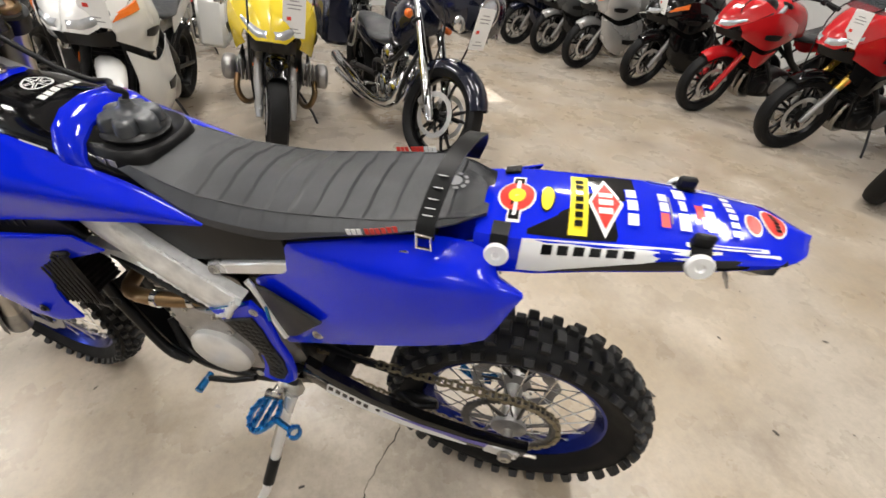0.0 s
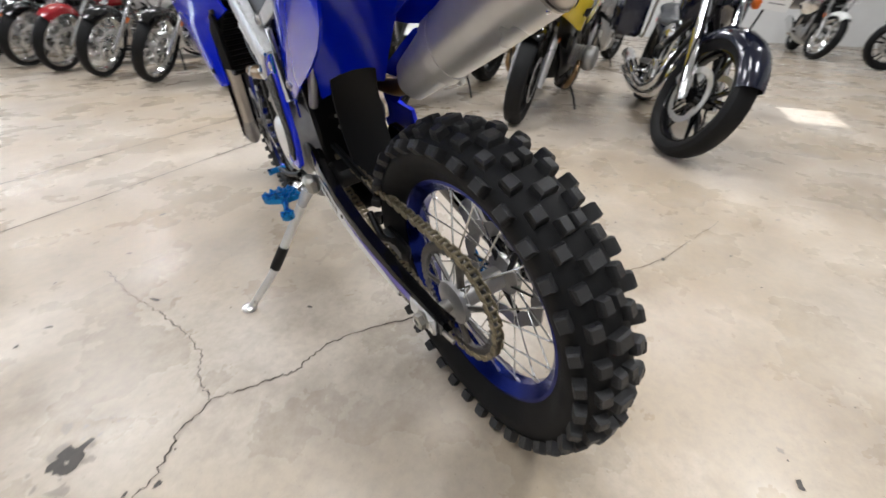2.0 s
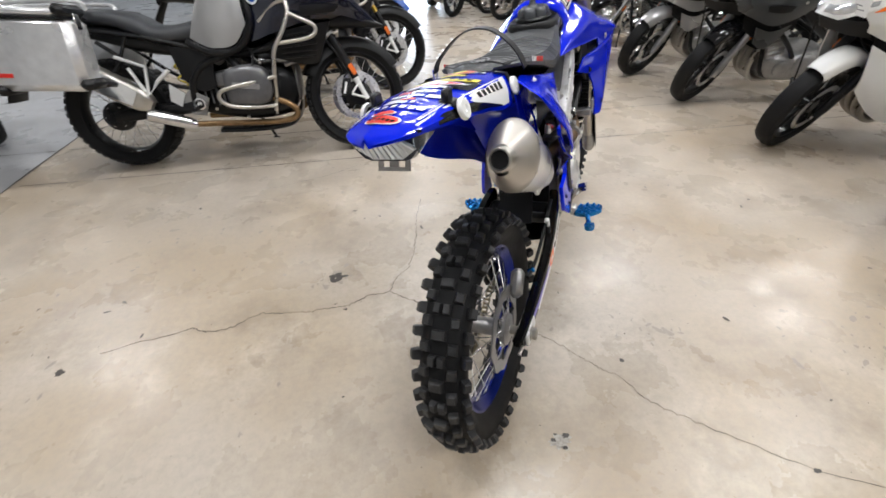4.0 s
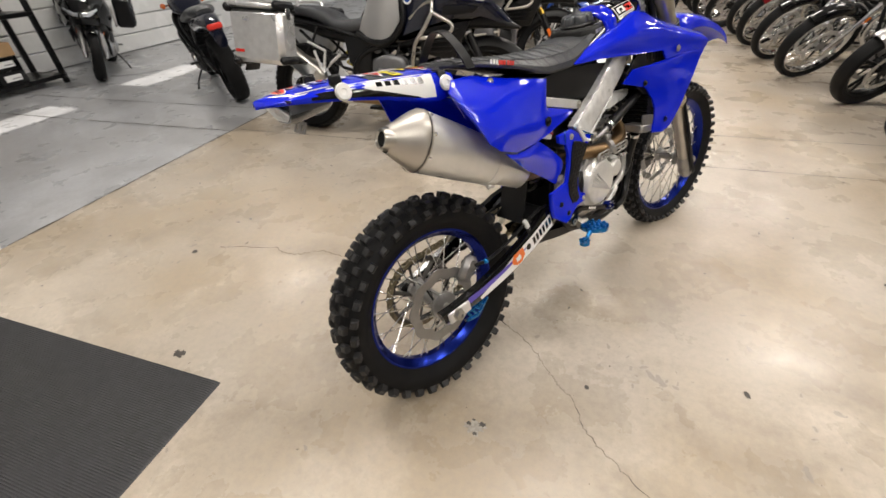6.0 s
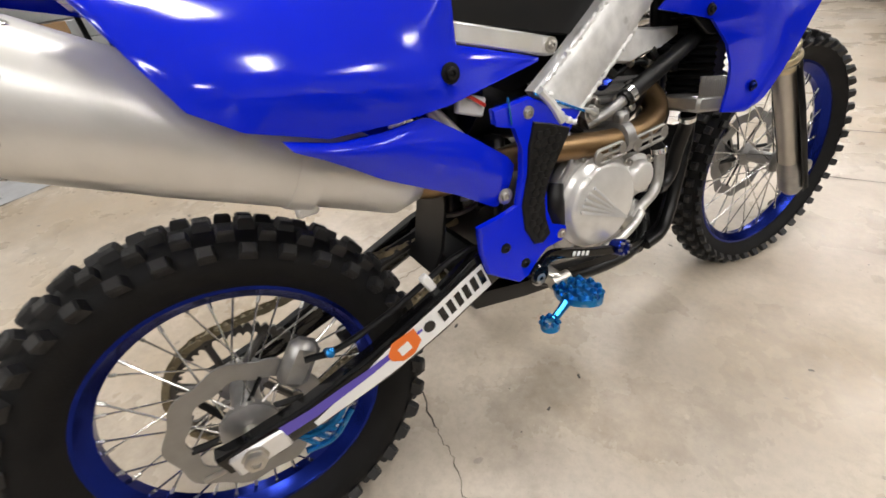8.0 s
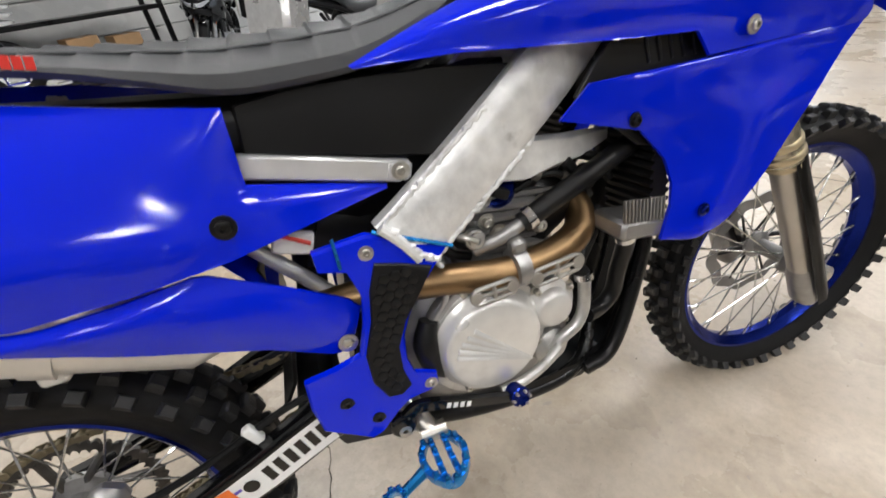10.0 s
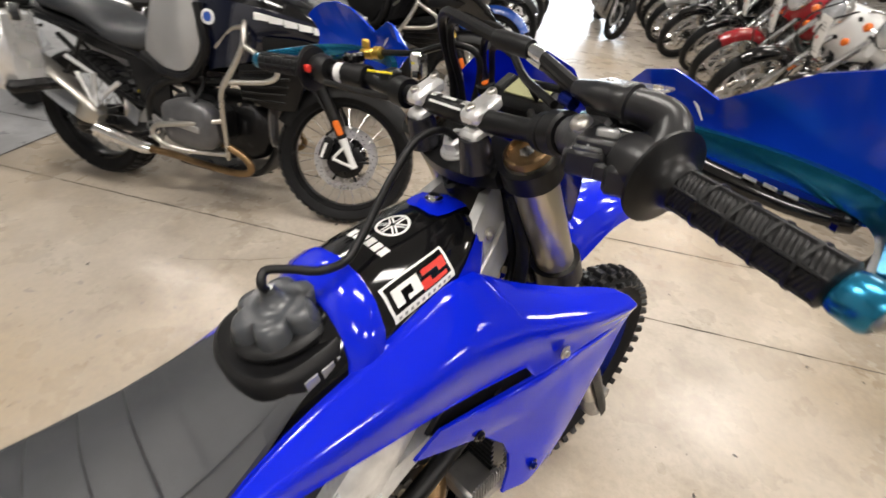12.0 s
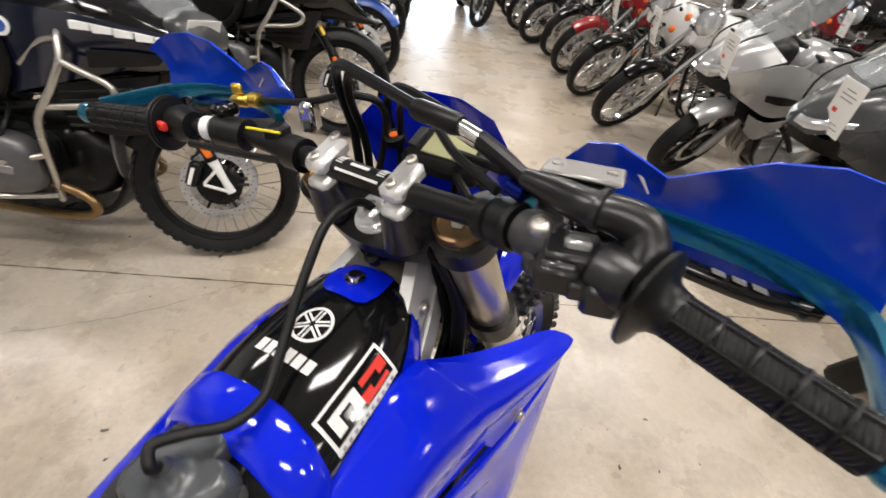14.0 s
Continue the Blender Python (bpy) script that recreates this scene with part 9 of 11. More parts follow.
        part("front_pipe", Shape().tube([(-0.50, 0.02, 0.58), (-0.38, -0.05, 0.52), (-0.36, -0.10, 0.36), (-0.48, -0.15, 0.24), (-0.80, -0.19, 0.20), (-1.2, -0.20, 0.20), (-1.7, -0.21, 0.22)], [0.022, 0.024, 0.024, 0.024, 0.026, 0.040, 0.042], 12, smooth=34), pipe, e)
        part("air_cleaner", Shape().lathe([(0, 0.075), (0.03, 0.07), (0.045, 0.05), (0.05, 0)], (-0.66, -0.13, 0.58), (0, -1, 0), 24), pipe, e)
        for side_, z0 in ((-1, 0.30),):
            p_ = part("exhaust", Shape().tube([(-0.50, 0, 0.55), (-0.40, -0.12, 0.48), (-0.42, -0.17, 0.32), (-0.62, -0.20, 0.25), (-1.0, -0.21, 0.25), (-1.15, -0.21, 0.27)], 0.024, 12, smooth=30), pipe, root)
            part("silencer", Shape().tube([(-1.05, -0.21, 0.26), (-1.12, -0.212, 0.27), (-1.75, -0.225, 0.34), (-1.78, -0.225, 0.345)], [0.030, 0.048, 0.052, 0.044], 18), pipe, p_)
    elif engine == "boxer":
        e = part("engine", hull([(-0.34, 0.34, 0.50, 0.10), (-0.44, 0.26, 0.58, 0.17), (-0.66, 0.24, 0.60, 0.18), (-0.86, 0.28, 0.52, 0.14), (-0.95, 0.34, 0.46, 0.08)]), FRAME_BLACK, root)
        for side in (1, -1):
            c_ = Shape()
            c_.loft([[(-0.52 + 0.075 * w * x, side * (0.15 + 0.008 * k), 0.45 + 0.075 * w * z) for x, z in ((-1, -0.7), (-0.7, -1), (0.7, -1), (1, -0.7), (1, 0.7), (0.7, 1), (-0.7, 1), (-1, 0.7))] for k, w in ((k, 1.0 if k % 3 else 0.82) for k in range(16))])
            part("cylinder", c_, metal, e)
            part("rocker_cover", hull([(-0.62, 0.41, 0.48, 0.02), (-0.60, 0.37, 0.52, 0.045), (-0.52, 0.36, 0.535, 0.05), (-0.44, 0.38, 0.52, 0.045), (-0.41, 0.42, 0.48, 0.02)], 3).moved(pose(0, side * 0.315, 0)), metal, e)
            part("header_pipe", Shape().tube([(-0.44, side * 0.26, 0.42), (-0.36, side * 0.26, 0.34), (-0.40, side * 0.22, 0.25), (-0.6, side * 0.17, 0.21), (-0.95, side * 0.13, 0.22)], 0.021, 12, smooth=24), BRONZE, e)
        p_ = part("exhaust", Shape().tube([(-0.80, -0.12, 0.22), (-0.96, -0.18, 0.25), (-1.05, -0.22, 0.28)], 0.028, 12, smooth=10), pipe, root)
        part("silencer", Shape().tube([(-1.02, -0.215, 0.27), (-1.06, -0.22, 0.28), (-1.38, -0.255, 0.36), (-1.40, -0.256, 0.365)], [0.035, 0.052, 0.056, 0.046], 18), pipe, p_)
        part("heat_shield", Shape().box((-1.52, -0.24, 0.46), (0.26, 0.05, 0.10), Matrix.Rotation(radians(22), 4, "Y"), 0.02), STEEL, p_)
    else:
        e = part("engine", hull([(-0.40, 0.27, 0.40, 0.12), (-0.48, 0.21, 0.43, 0.17), (-0.64, 0.19, 0.44, 0.19), (-0.84, 0.20, 0.46, 0.17), (-0.96, 0.28, 0.42, 0.10)], 3.4), metal, root)
        lean_m = Matrix.Translation((-0.47, 0, 0.40)) @ Matrix.Rotation(radians(16), 4, "Y")
        part("cylinder", Shape().loft([[(0.085 * w * x, 0.165 * w * y, 0.010 * k) for x, y in ((-1, -0.85), (-0.85, -1), (0.85, -1), (1, -0.85), (1, 0.85), (0.85, 1), (-0.85, 1), (-1, 0.85))] for k, w in ((k, 0.94 if k % 4 else 1.0) for k in range(20))]).moved(lean_m), metal, e)
        part("valve_cover", hull([(-0.10, 0.19, 0.22, 0.13), (-0.08, 0.185, 0.255, 0.155), (0.08, 0.185, 0.255, 0.155), (0.10, 0.19, 0.22, 0.13)], 4).moved(lean_m), FRAME_BLACK, e)
        for side in (1, -1):
            part("engine_cover", Shape().lathe([(0, 0.088), (0.018, 0.086), (0.028, 0.070), (0.032, 0.050), (0.034, 0)], (-0.72, side * 0.175, 0.335), (0, side, 0), 26), CASE, e)
            part("engine_cover", Shape().lathe([(0, 0.060), (0.016, 0.058), (0.024, 0.044), (0.026, 0)], (-0.545, side * 0.172, 0.315), (0, side, 0), 22), metal, e)
            for k in range(6):
                t = math.pi * k / 3 + 0.4
                part("cover_bolt", Shape().lathe([(0, 0.008), (0.010, 0.007), (0.010, 0)], (-0.72 + 0.092 * math.cos(t), side * 0.176, 0.335 + 0.092 * math.sin(t)), (0, side, 0), 6), STEEL, e)
            part("water_hose", Shape().tube([(-0.33, side * 0.135, 0.66), (-0.40, side * 0.19, 0.58), (-0.52, side * 0.185, 0.48), (-0.60, side * 0.175, 0.40)], 0.017, 9, smooth=16), BLACK, e)
            part("frame_beam", Shape().tube([(-0.28, side * 0.09, bar_h - 0.22), (-0.46, side * 0.165, bar_h - 0.30), (-0.70, side * 0.175, 0.60), (-0.92, side * 0.15, 0.46), (-0.96, side * 0.13, 0.34)], [0.030, 0.034, 0.032, 0.030, 0.026], 10, smooth=24, flat=0.6), FRAME_BLACK, root)
        for k in range(4):
            y = -0.105 + 0.07 * k
            part("header_pipe", Shape().tube([(-0.40, y, 0.46), (-0.345, y, 0.44), (-0.330, y * 0.95, 0.36), (-0.36, y * 0.75, 0.26), (-0.46, y * 0.45, 0.185), (-0.62, y * 0.3 - 0.03, 0.165)], 0.018, 9, smooth=20), BRONZE if pipe is not CHROME else STEEL, e)
        rad_ = Shape()
        rad_.loft([[(-0.285 + w * x, 0.165 * y, 0.47 + 0.0065 * k) for x, y in ((-1, -1), (1, -1), (1, 1), (-1, 1))] for k, w in ((k, 0.022 if k % 4 < 2 else 0.014) for k in range(38))])
        part("radiator", rad_, FRAME_BLACK, e)
        p_ = part("exhaust", Shape().tube([(-0.60, -0.03, 0.165), (-0.80, -0.09, 0.175), (-1.0, -0.16, 0.22), (-1.15, -0.19, 0.28)], 0.027, 12, smooth=20), STEEL, root)
        part("silencer", Shape().tube([(-1.08, -0.19, 0.26), (-1.14, -0.195, 0.28), (-1.58, -0.22, 0.46), (-1.63, -0.22, 0.48)], [0.032, 0.060, 0.064, 0.05], 18), pipe, p_)
        part("silencer_tip", Shape().tube([(-1.62, -0.22, 0.477), (-1.665, -0.222, 0.492)], 0.030, 14), FRAME_BLACK, p_)
    # front end
    if front_end == "round":
        c_ = stem + up * (top_len * 0.90) + fwd * 0.15
        hl = part("headlamp", Shape().lathe([(-0.15, 0.02), (-0.13, 0.06), (-0.06, 0.095), (0.0, 0.102), (0.012, 0.098), (0.012, 0.088)], c_, fwd + Vector((0.1, 0, -0.4)), 30).moved(S), CHROME if bar_mat is CHROME else GLOSS_BLACK, root)
        part("headlamp_lens", Shape().lathe([(0.0, 0.090), (0.012, 0.085), (0.024, 0.06), (0.030, 0)], c_, fwd + Vector((0.1, 0, -0.4)), 28).moved(S), LENS, hl)
    elif front_end == "bat":
        f_ = part("fairing", hull([(0.10, bar_h - 0.10, bar_h + 0.03, 0.10), (0.07, bar_h - 0.17, bar_h + 0.10, 0.22), (0.0, bar_h - 0.20, bar_h + 0.16, 0.30), (-0.08, bar_h - 0.18, bar_h + 0.18, 0.36), (-0.16, bar_h - 0.10, bar_h + 0.14, 0.40)], 2.6).moved(S), body, root)
        c_ = Vector((0.10, 0, bar_h - 0.03))
        hl = part("headlamp", Shape().lathe([(-0.10, 0.06), (0.0, 0.095), (0.012, 0.092), (0.012, 0.08)], c_, (1, 0, -0.1), 28).moved(S), CHROME, f_)
        part("headlamp_lens", Shape().lathe([(0, 0.085), (0.018, 0.06), (0.024, 0)], c_, (1, 0, -0.1), 26).moved(S), LENS, f_)
        for side in (1, -1):
            c2_ = Vector((0.06, side * 0.17, bar_h - 0.14))
            part("spot_lamp", Shape().lathe([(-0.06, 0.03), (0, 0.055), (0.010, 0.05), (0.018, 0.03), (0.02, 0)], c2_, (1, 0, 0), 22).moved(S), CHROME, f_)
    elif front_end == "fairing":
        h = bar_h
        f_ = part("dash", hull([(0.04, h - 0.20, h - 0.14, 0.08), (-0.04, h - 0.22, h - 0.06, 0.12), (-0.16, h - 0.22, h - 0.01, 0.15), (-0.25, h - 0.18, h - 0.03, 0.13)], 3), BLACK, root)
        for side in (1, -1):
            ridge = [(0.215, 0.002, h - 0.275), (0.175, 0.002, h - 0.185), (0.09, 0.002, h - 0.09), (-0.02, 0.002, h - 0.015)]
            brow = [(0.195, 0.045, h - 0.280), (0.150, 0.075, h - 0.195), (0.055, 0.118, h - 0.105), (-0.06, 0.145, h - 0.035)]
            rim_ = [(0.150, 0.085, h - 0.290), (0.085, 0.150, h - 0.240), (-0.03, 0.205, h - 0.170), (-0.15, 0.232, h - 0.095)]
            part("nose_panel", Shape().sheet([ridge, brow, rim_], 13, 9, 0.006, side), body, f_)
            lamp_low = [(0.200, 0.022, h - 0.268), (0.172, 0.068, h - 0.268), (0.118, 0.118, h - 0.248), (0.045, 0.165, h - 0.212)]
            lamp_top = [(0.190, 0.020, h - 0.225), (0.160, 0.066, h - 0.214), (0.108, 0.105, h - 0.190), (0.030, 0.150, h - 0.165)]
            part("headlamp_lens", Shape().sheet([lamp_top, [tuple((Vector(p) + Vector(q)) / 2 + Vector((0.012, 0.008, 0))) for p, q in zip(lamp_top, lamp_low)], lamp_low], 11, 7, 0.004, side), LENS, f_)
            part("chin", Shape().sheet([[(0.200, 0.004, h - 0.285), (0.10, 0.10, h - 0.290), (0.0, 0.15, h - 0.285)], [(0.160, 0.004, h - 0.345), (0.06, 0.09, h - 0.365), (-0.06, 0.13, h - 0.38)]], 8, 4, 0.006, side), BLACK, f_)
            top_ = [(0.085, 0.152, h - 0.242), (-0.04, 0.208, h - 0.170), (-0.18, 0.245, h - 0.108), (-0.34, 0.238, h - 0.135), (-0.52, 0.195, h - 0.200)]
            mid_ = [(0.040, 0.172, h - 0.290), (-0.08, 0.230, h - 0.262), (-0.21, 0.266, h - 0.240), (-0.37, 0.258, h - 0.260), (-0.54, 0.210, h - 0.275)]
            low_ = [(0.010, 0.158, h - 0.335), (-0.10, 0.205, h - 0.378), (-0.25, 0.238, h - 0.425), (-0.41, 0.226, h - 0.390), (-0.55, 0.200, h - 0.325)]
            cheek = part("side_fairing", Shape().sheet([top_, mid_, low_], 17, 9, 0.007, side), body, root)
            part("vent_slot", Shape().sheet([[(-0.14, 0.268, h - 0.285), (-0.24, 0.276, h - 0.280), (-0.34, 0.268, h - 0.290)], [(-0.16, 0.256, h - 0.325), (-0.25, 0.262, h - 0.335), (-0.33, 0.256, h - 0.330)]], 8, 3, 0.006, side), BLACK, cheek)
            part("fairing_bolt", Shape().lathe([(0, 0.010), (0.004, 0.009), (0.005, 0.0)], (-0.42, side * 0.252, h - 0.275), (0, side, 0), 12), STEEL, cheek)
            part("inner_panel", Shape().sheet([[(-0.06, 0.13, h - 0.30), (-0.25, 0.17, h - 0.28), (-0.50, 0.16, h - 0.30)], [(-0.12, 0.13, h - 0.48), (-0.28, 0.17, h - 0.55), (-0.50, 0.165, h - 0.46)]], 8, 4, 0.006, side), FRAME_BLACK, root)
            if low_fairing:
                t_ = [(-0.06, 0.168, h - 0.400), (-0.16, 0.212, h - 0.445), (-0.30, 0.240, h - 0.490), (-0.48, 0.232, h - 0.455), (-0.64, 0.198, h - 0.395)]
                m_ = [(-0.10, 0.185, 0.535), (-0.20, 0.226, 0.470), (-0.34, 0.248, 0.425), (-0.52, 0.240, 0.420), (-0.72, 0.205, 0.430)]
                l_ = [(-0.13, 0.165, 0.440), (-0.23, 0.192, 0.340), (-0.37, 0.208, 0.258), (-0.56, 0.200, 0.240), (-0.80, 0.182, 0.310)]
                lower_ = part("lower_fairing", Shape().sheet([t_, m_, l_], 15, 9, 0.007, side), accent or body, root)
                part("fairing_vent", Shape().sheet([[(-0.40, 0.256, 0.455), (-0.50, 0.252, 0.450), (-0.60, 0.238, 0.450)], [(-0.42, 0.250, 0.400), (-0.51, 0.246, 0.390), (-0.59, 0.234, 0.400)]], 6, 3, 0.006, side), BLACK, lower_)
                part("indicator_lens", Shape().sheet([[(0.05, 0.160, h - 0.205), (-0.04, 0.218, h - 0.165), (-0.12, 0.242, h - 0.135)], [(0.05, 0.170, h - 0.235), (-0.04, 0.226, h - 0.200), (-0.12, 0.252, h - 0.180)]], 7, 3, 0.008, side), signal, cheek)
            else:
                part("cowl_blade", Shape().sheet([[(-0.16, 0.205, h - 0.44), (-0.28, 0.225, h - 0.47), (-0.42, 0.215, h - 0.43)], [(-0.20, 0.19, h - 0.56), (-0.29, 0.205, h - 0.60), (-0.38, 0.20, h - 0.54)]], 8, 5, 0.007, side), accent or FRAME_BLACK, root)
            part("tail_panel", Shape().sheet([[(-1.00, 0.150, seat_h - 0.06), (-1.25, 0.150, seat_h + 0.0), (-1.55, 0.125, seat_h + 0.045), (-1.80, 0.075, seat_h + 0.03)], [(-1.04, 0.140, seat_h - 0.17), (-1.28, 0.140, seat_h - 0.10), (-1.58, 0.115, seat_h - 0.04), (-1.80, 0.075, seat_h + 0.01)]], 10, 5, 0.006, side), body, root)
    if screen:
        rows_ = []
        base_x, base_z = (0.06, bar_h - 0.04) if front_end != "bat" else (0.02, bar_h + 0.10)
        if front_end == "round":
            base_x, base_z = 0.02, bar_h + 0.02
        hh = 0.32 if front_end != "bat" else 0.20
        for k in range(8):
            f = k / 7
            w_ = 0.17 + 0.06 * math.sin(math.pi * f * 0.75) - 0.05 * f * f
            rows_.append([(base_x - 0.30 * f - 0.10 * (y / 0.2) ** 2, y, base_z + hh * f) for y in (w_ * (j / 4 - 1) for j in range(9))])
        s = Shape().grid(rows_)
        s.grid([[(x - 0.004, y, z) for x, y, z in r_][::-1] for r_ in rows_])
        ob = part("windscreen", s, screen, root, "curved clear windscreen")
        ob.visible_shadow = False
    if cases:
        for side in (1, -1):
            c_ = part("pannier", Shape().box((-1.56, side * 0.335, 0.70), (0.47, 0.22, 0.38), Matrix.Rotation(radians(4), 4, "Y"), 0.03), cases, root, "ribbed aluminium side case")
            part("case_lid", Shape().box((-1.57, side * 0.335, 0.905), (0.48, 0.23, 0.05), Matrix.Rotation(radians(4), 4, "Y"), 0.012), BLACK if cases is ALLOY else cases, c_)
            for dx in (-0.17, 0.17):
                part("case_rib", Shape().box((-1.56 + dx, side * 0.448, 0.70), (0.05, 0.012, 0.36), Matrix.Rotation(radians(4), 4, "Y"), 0.006), cases, c_)
            part("case_latch", Shape().box((-1.33, side * 0.40, 0.86), (0.02, 0.06, 0.05), None, 0.006), CHROME, c_)
            part("case_reflector", Shape().box((-1.77, side * 0.447, 0.585), (0.07, 0.006, 0.022), None, 0.002), RED, c_)
            r_ = Shape().tube([(-1.25, side * 0.20, 0.78), (-1.32, side * 0.21, 0.52), (-1.62, side * 0.21, 0.56), (-1.72, side * 0.20, 0.80)], 0.010, 8, smooth=20)
            part("case_rack", r_, STEEL, root)
    s = Shape()
    s.tube([(-0.72, 0.14, 0.28), (-0.66, 0.26, 0.12), (-0.64, 0.31, 0.012)], 0.010, 8)
    s.disc((-0.64, 0.315, 0.004), (0, 0.1, 1), 0.028, 0.008, 14)
    part("side_stand", s, FRAME_BLACK, root)
    for side in (1, -1):
        part("footpeg", Shape().tube([(-0.82, side * 0.14, 0.33), (-0.82, side * 0.26, 0.335)], [0.010, 0.013], 8), metal, root)
    for k, pts_ in enumerate((((-0.05, 0.12, bar_h + 0.02), (0.10, 0.10, bar_h - 0.10), (0.0, 0.10, bar_h - 0.35), (-0.2, 0.08, bar_h - 0.5)), ((-0.08, -0.14, bar_h + 0.03), (0.12, -0.12, bar_h - 0.12), (0.05, -0.13, 0.6), (0.02, -0.12, rf + 0.08)))):
        part("cable", Shape().tube(pts_, 0.006, 6, smooth=18), BLACK, root)
    if tag:
        tag_card(root, (0.16 if front_end != "round" else 0.10, 0.13, bar_h - 0.02), 8, 12, Matrix())
    return root


DARK_ALLOY = material("dark_cast_alloy", (0.13, 0.13, 0.135), 0.38, 0.6, vary=0.2, scale=30, bump=0.15, bump_scale=300)


def adventure(a, b, heading, label, lean=-10.0, steer=8.0, paint=NAVY_PAINT, knee=SILVER_PAINT, guard=BLACK, fork_top=FRAME_BLACK, cases=True, full=True, stripe=WHITE):
    """A tall travel motorcycle with a flat twin engine; its front wheel touches the floor at the origin."""
    root = thing("motorcycle", HALL @ pose(a, b, 0, 0, 0, heading) @ pose(0, 0, 0, lean, 0, 0), label, "motorcycle", "motorcycles in the hall")
    ra = radians(25.5)
    up, fwd = Vector((-math.sin(ra), 0, math.cos(ra))), Vector((math.cos(ra), 0, math.sin(ra)))
    axle = Vector((0, 0, 0.335))
    S = Matrix.Translation(axle - fwd * 0.05) @ Matrix.Rotation(radians(steer), 4, up) @ Matrix.Translation(fwd * 0.05 - axle)
    wb = 1.47
    for name, c, r, hw, m in (("front_wheel", axle, 0.335, 0.060, S), ("rear_wheel", Vector((-wb, 0, 0.325)), 0.325, 0.080, Matrix())):
        w = road_wheel(name, root, c, r, hw, "wire", FRAME_BLACK, m, name == "front_wheel")
        if full:
            tread = Shape()
            for k in range(46):
                t = 2 * math.pi * k / 46
                for row, wide in ((-0.62, 0.30), (0.0, 0.36), (0.62, 0.30)):
                    tt = t + (0.068 if row else 0.0)
                    rr_ = r - (0.0035 if row == 0 else hw * 0.12)
                    m_ = Matrix.Translation(c + Vector((math.cos(tt) * rr_, row * hw, math.sin(tt) * rr_))) @ Matrix.Rotation(-tt, 4, "Y") @ Matrix.Rotation(row * 0.7, 4, "Z")
                    tread.box((0, 0, 0), (0.012, hw * wide * 1.5, 0.030), m_, 0.003)
            ob = part("tread", tread.moved(m), KNOB, w, "blocky black tread")
            tagged(ob, "blocky black tread", kind="stuff")
    # front end: two slim tubes a side, white fork feet, orange reflectors
    for side in (1, -1):
        y = side * 0.092
        top_ = Vector((-0.30, y, 1.02))
        mid_, foot = Vector((-0.045, y, 0.515)), Vector((0.045, y, 0.315))
        leg = part("fork_leg", Shape().tube([top_, mid_], 0.019, 14).moved(S), fork_top, root, "slim fork tube")
        part("fork_slider", Shape().tube([top_.lerp(mid_, 0.42 if full and fork_top is FRAME_BLACK else 0.74), mid_, mid_.lerp(foot, 0.35)], [0.024, 0.027, 0.024], 14).moved(S), FRAME_BLACK, leg)
        ft = Shape().tube([mid_.lerp(foot, 0.34), mid_.lerp(foot, 0.75), foot + Vector((0.003, 0, -0.008))], [0.023, 0.015, 0.019], 12)
        part("fork_foot", ft.moved(S), WHITE_PAINT, leg, "white fork foot")
        br_ = Shape()
        br_.tube([mid_.lerp(foot, 0.55) + Vector((-0.008, side * 0.012, 0)), Vector((-0.052, side * 0.104, 0.352))], 0.007, 8)
        br_.tube([foot + Vector((0, side * 0.012, -0.004)), Vector((-0.056, side * 0.104, 0.345))], 0.0075, 8)
        part("caliper_bracket", br_.moved(S), WHITE_PAINT, leg, "white caliper bracket")
        cal = Shape().box((-0.088, side * 0.098, 0.392), (0.048, 0.045, 0.110), Matrix.Rotation(radians(18), 4, "Y"), 0.012)
        part("caliper", cal.moved(S), BLACK, leg, "black brake caliper")
        part("caliper_mark", Shape().box((-0.097, side * 0.1215, 0.385), (0.014, 0.002, 0.075), Matrix.Rotation(radians(18), 4, "Y"), 0.0005).moved(S), WHITE, leg)
        part("reflector", Shape().box(mid_ + Vector((0.012, side * 0.027, -0.020)), (0.032, 0.014, 0.072), Matrix.Rotation(-ra, 4, "Y"), 0.006).moved(S), ORANGE, leg, "orange reflector")
        for dx in (-0.055,):
            part("brake_line", Shape().tube([top_ + Vector((dx, 0, -0.1)), mid_ + Vector((dx * 0.6, side * 0.01, 0.02)), Vector((-0.09, side * 0.10, 0.45))], 0.006, 8, smooth=14).moved(S), BLACK, leg)
    s = Shape().box((-0.155, 0, 0.705), (0.070, 0.235, 0.032), Matrix.Rotation(-ra, 4, "Y"), 0.010)
    part("fork_bridge", s.moved(S), CASE, root, "bare alloy fork bridge")
    s = Shape().tube([(-0.16, 0.0, 0.66), (-0.28, 0.07, 0.60), (-0.42, 0.09, 0.56)], 0.016, 10, smooth=10).tube([(-0.16, 0.0, 0.66), (-0.28, -0.07, 0.60), (-0.42, -0.09, 0.56)], 0.016, 10, smooth=10)
    part("suspension_arm", s, CASE, root, "bare alloy suspension arm")
    part("shock", Shape().tube([(-0.20, 0, 0.60), (-0.34, 0, 0.88)], 0.03, 12), FRAME_BLACK, root)
    mudguard(axle, 0.353, 0.068, 32, 122, guard, root, S, "narrow front fender")
    part("skid_plate", hull([(-0.36, 0.30, 0.36, 0.07), (-0.40, 0.215, 0.27, 0.11), (-0.48, 0.175, 0.215, 0.12), (-0.70, 0.165, 0.20, 0.12), (-0.90, 0.175, 0.205, 0.11)], 4), FRAME_BLACK, root, "black skid plate under the engine")
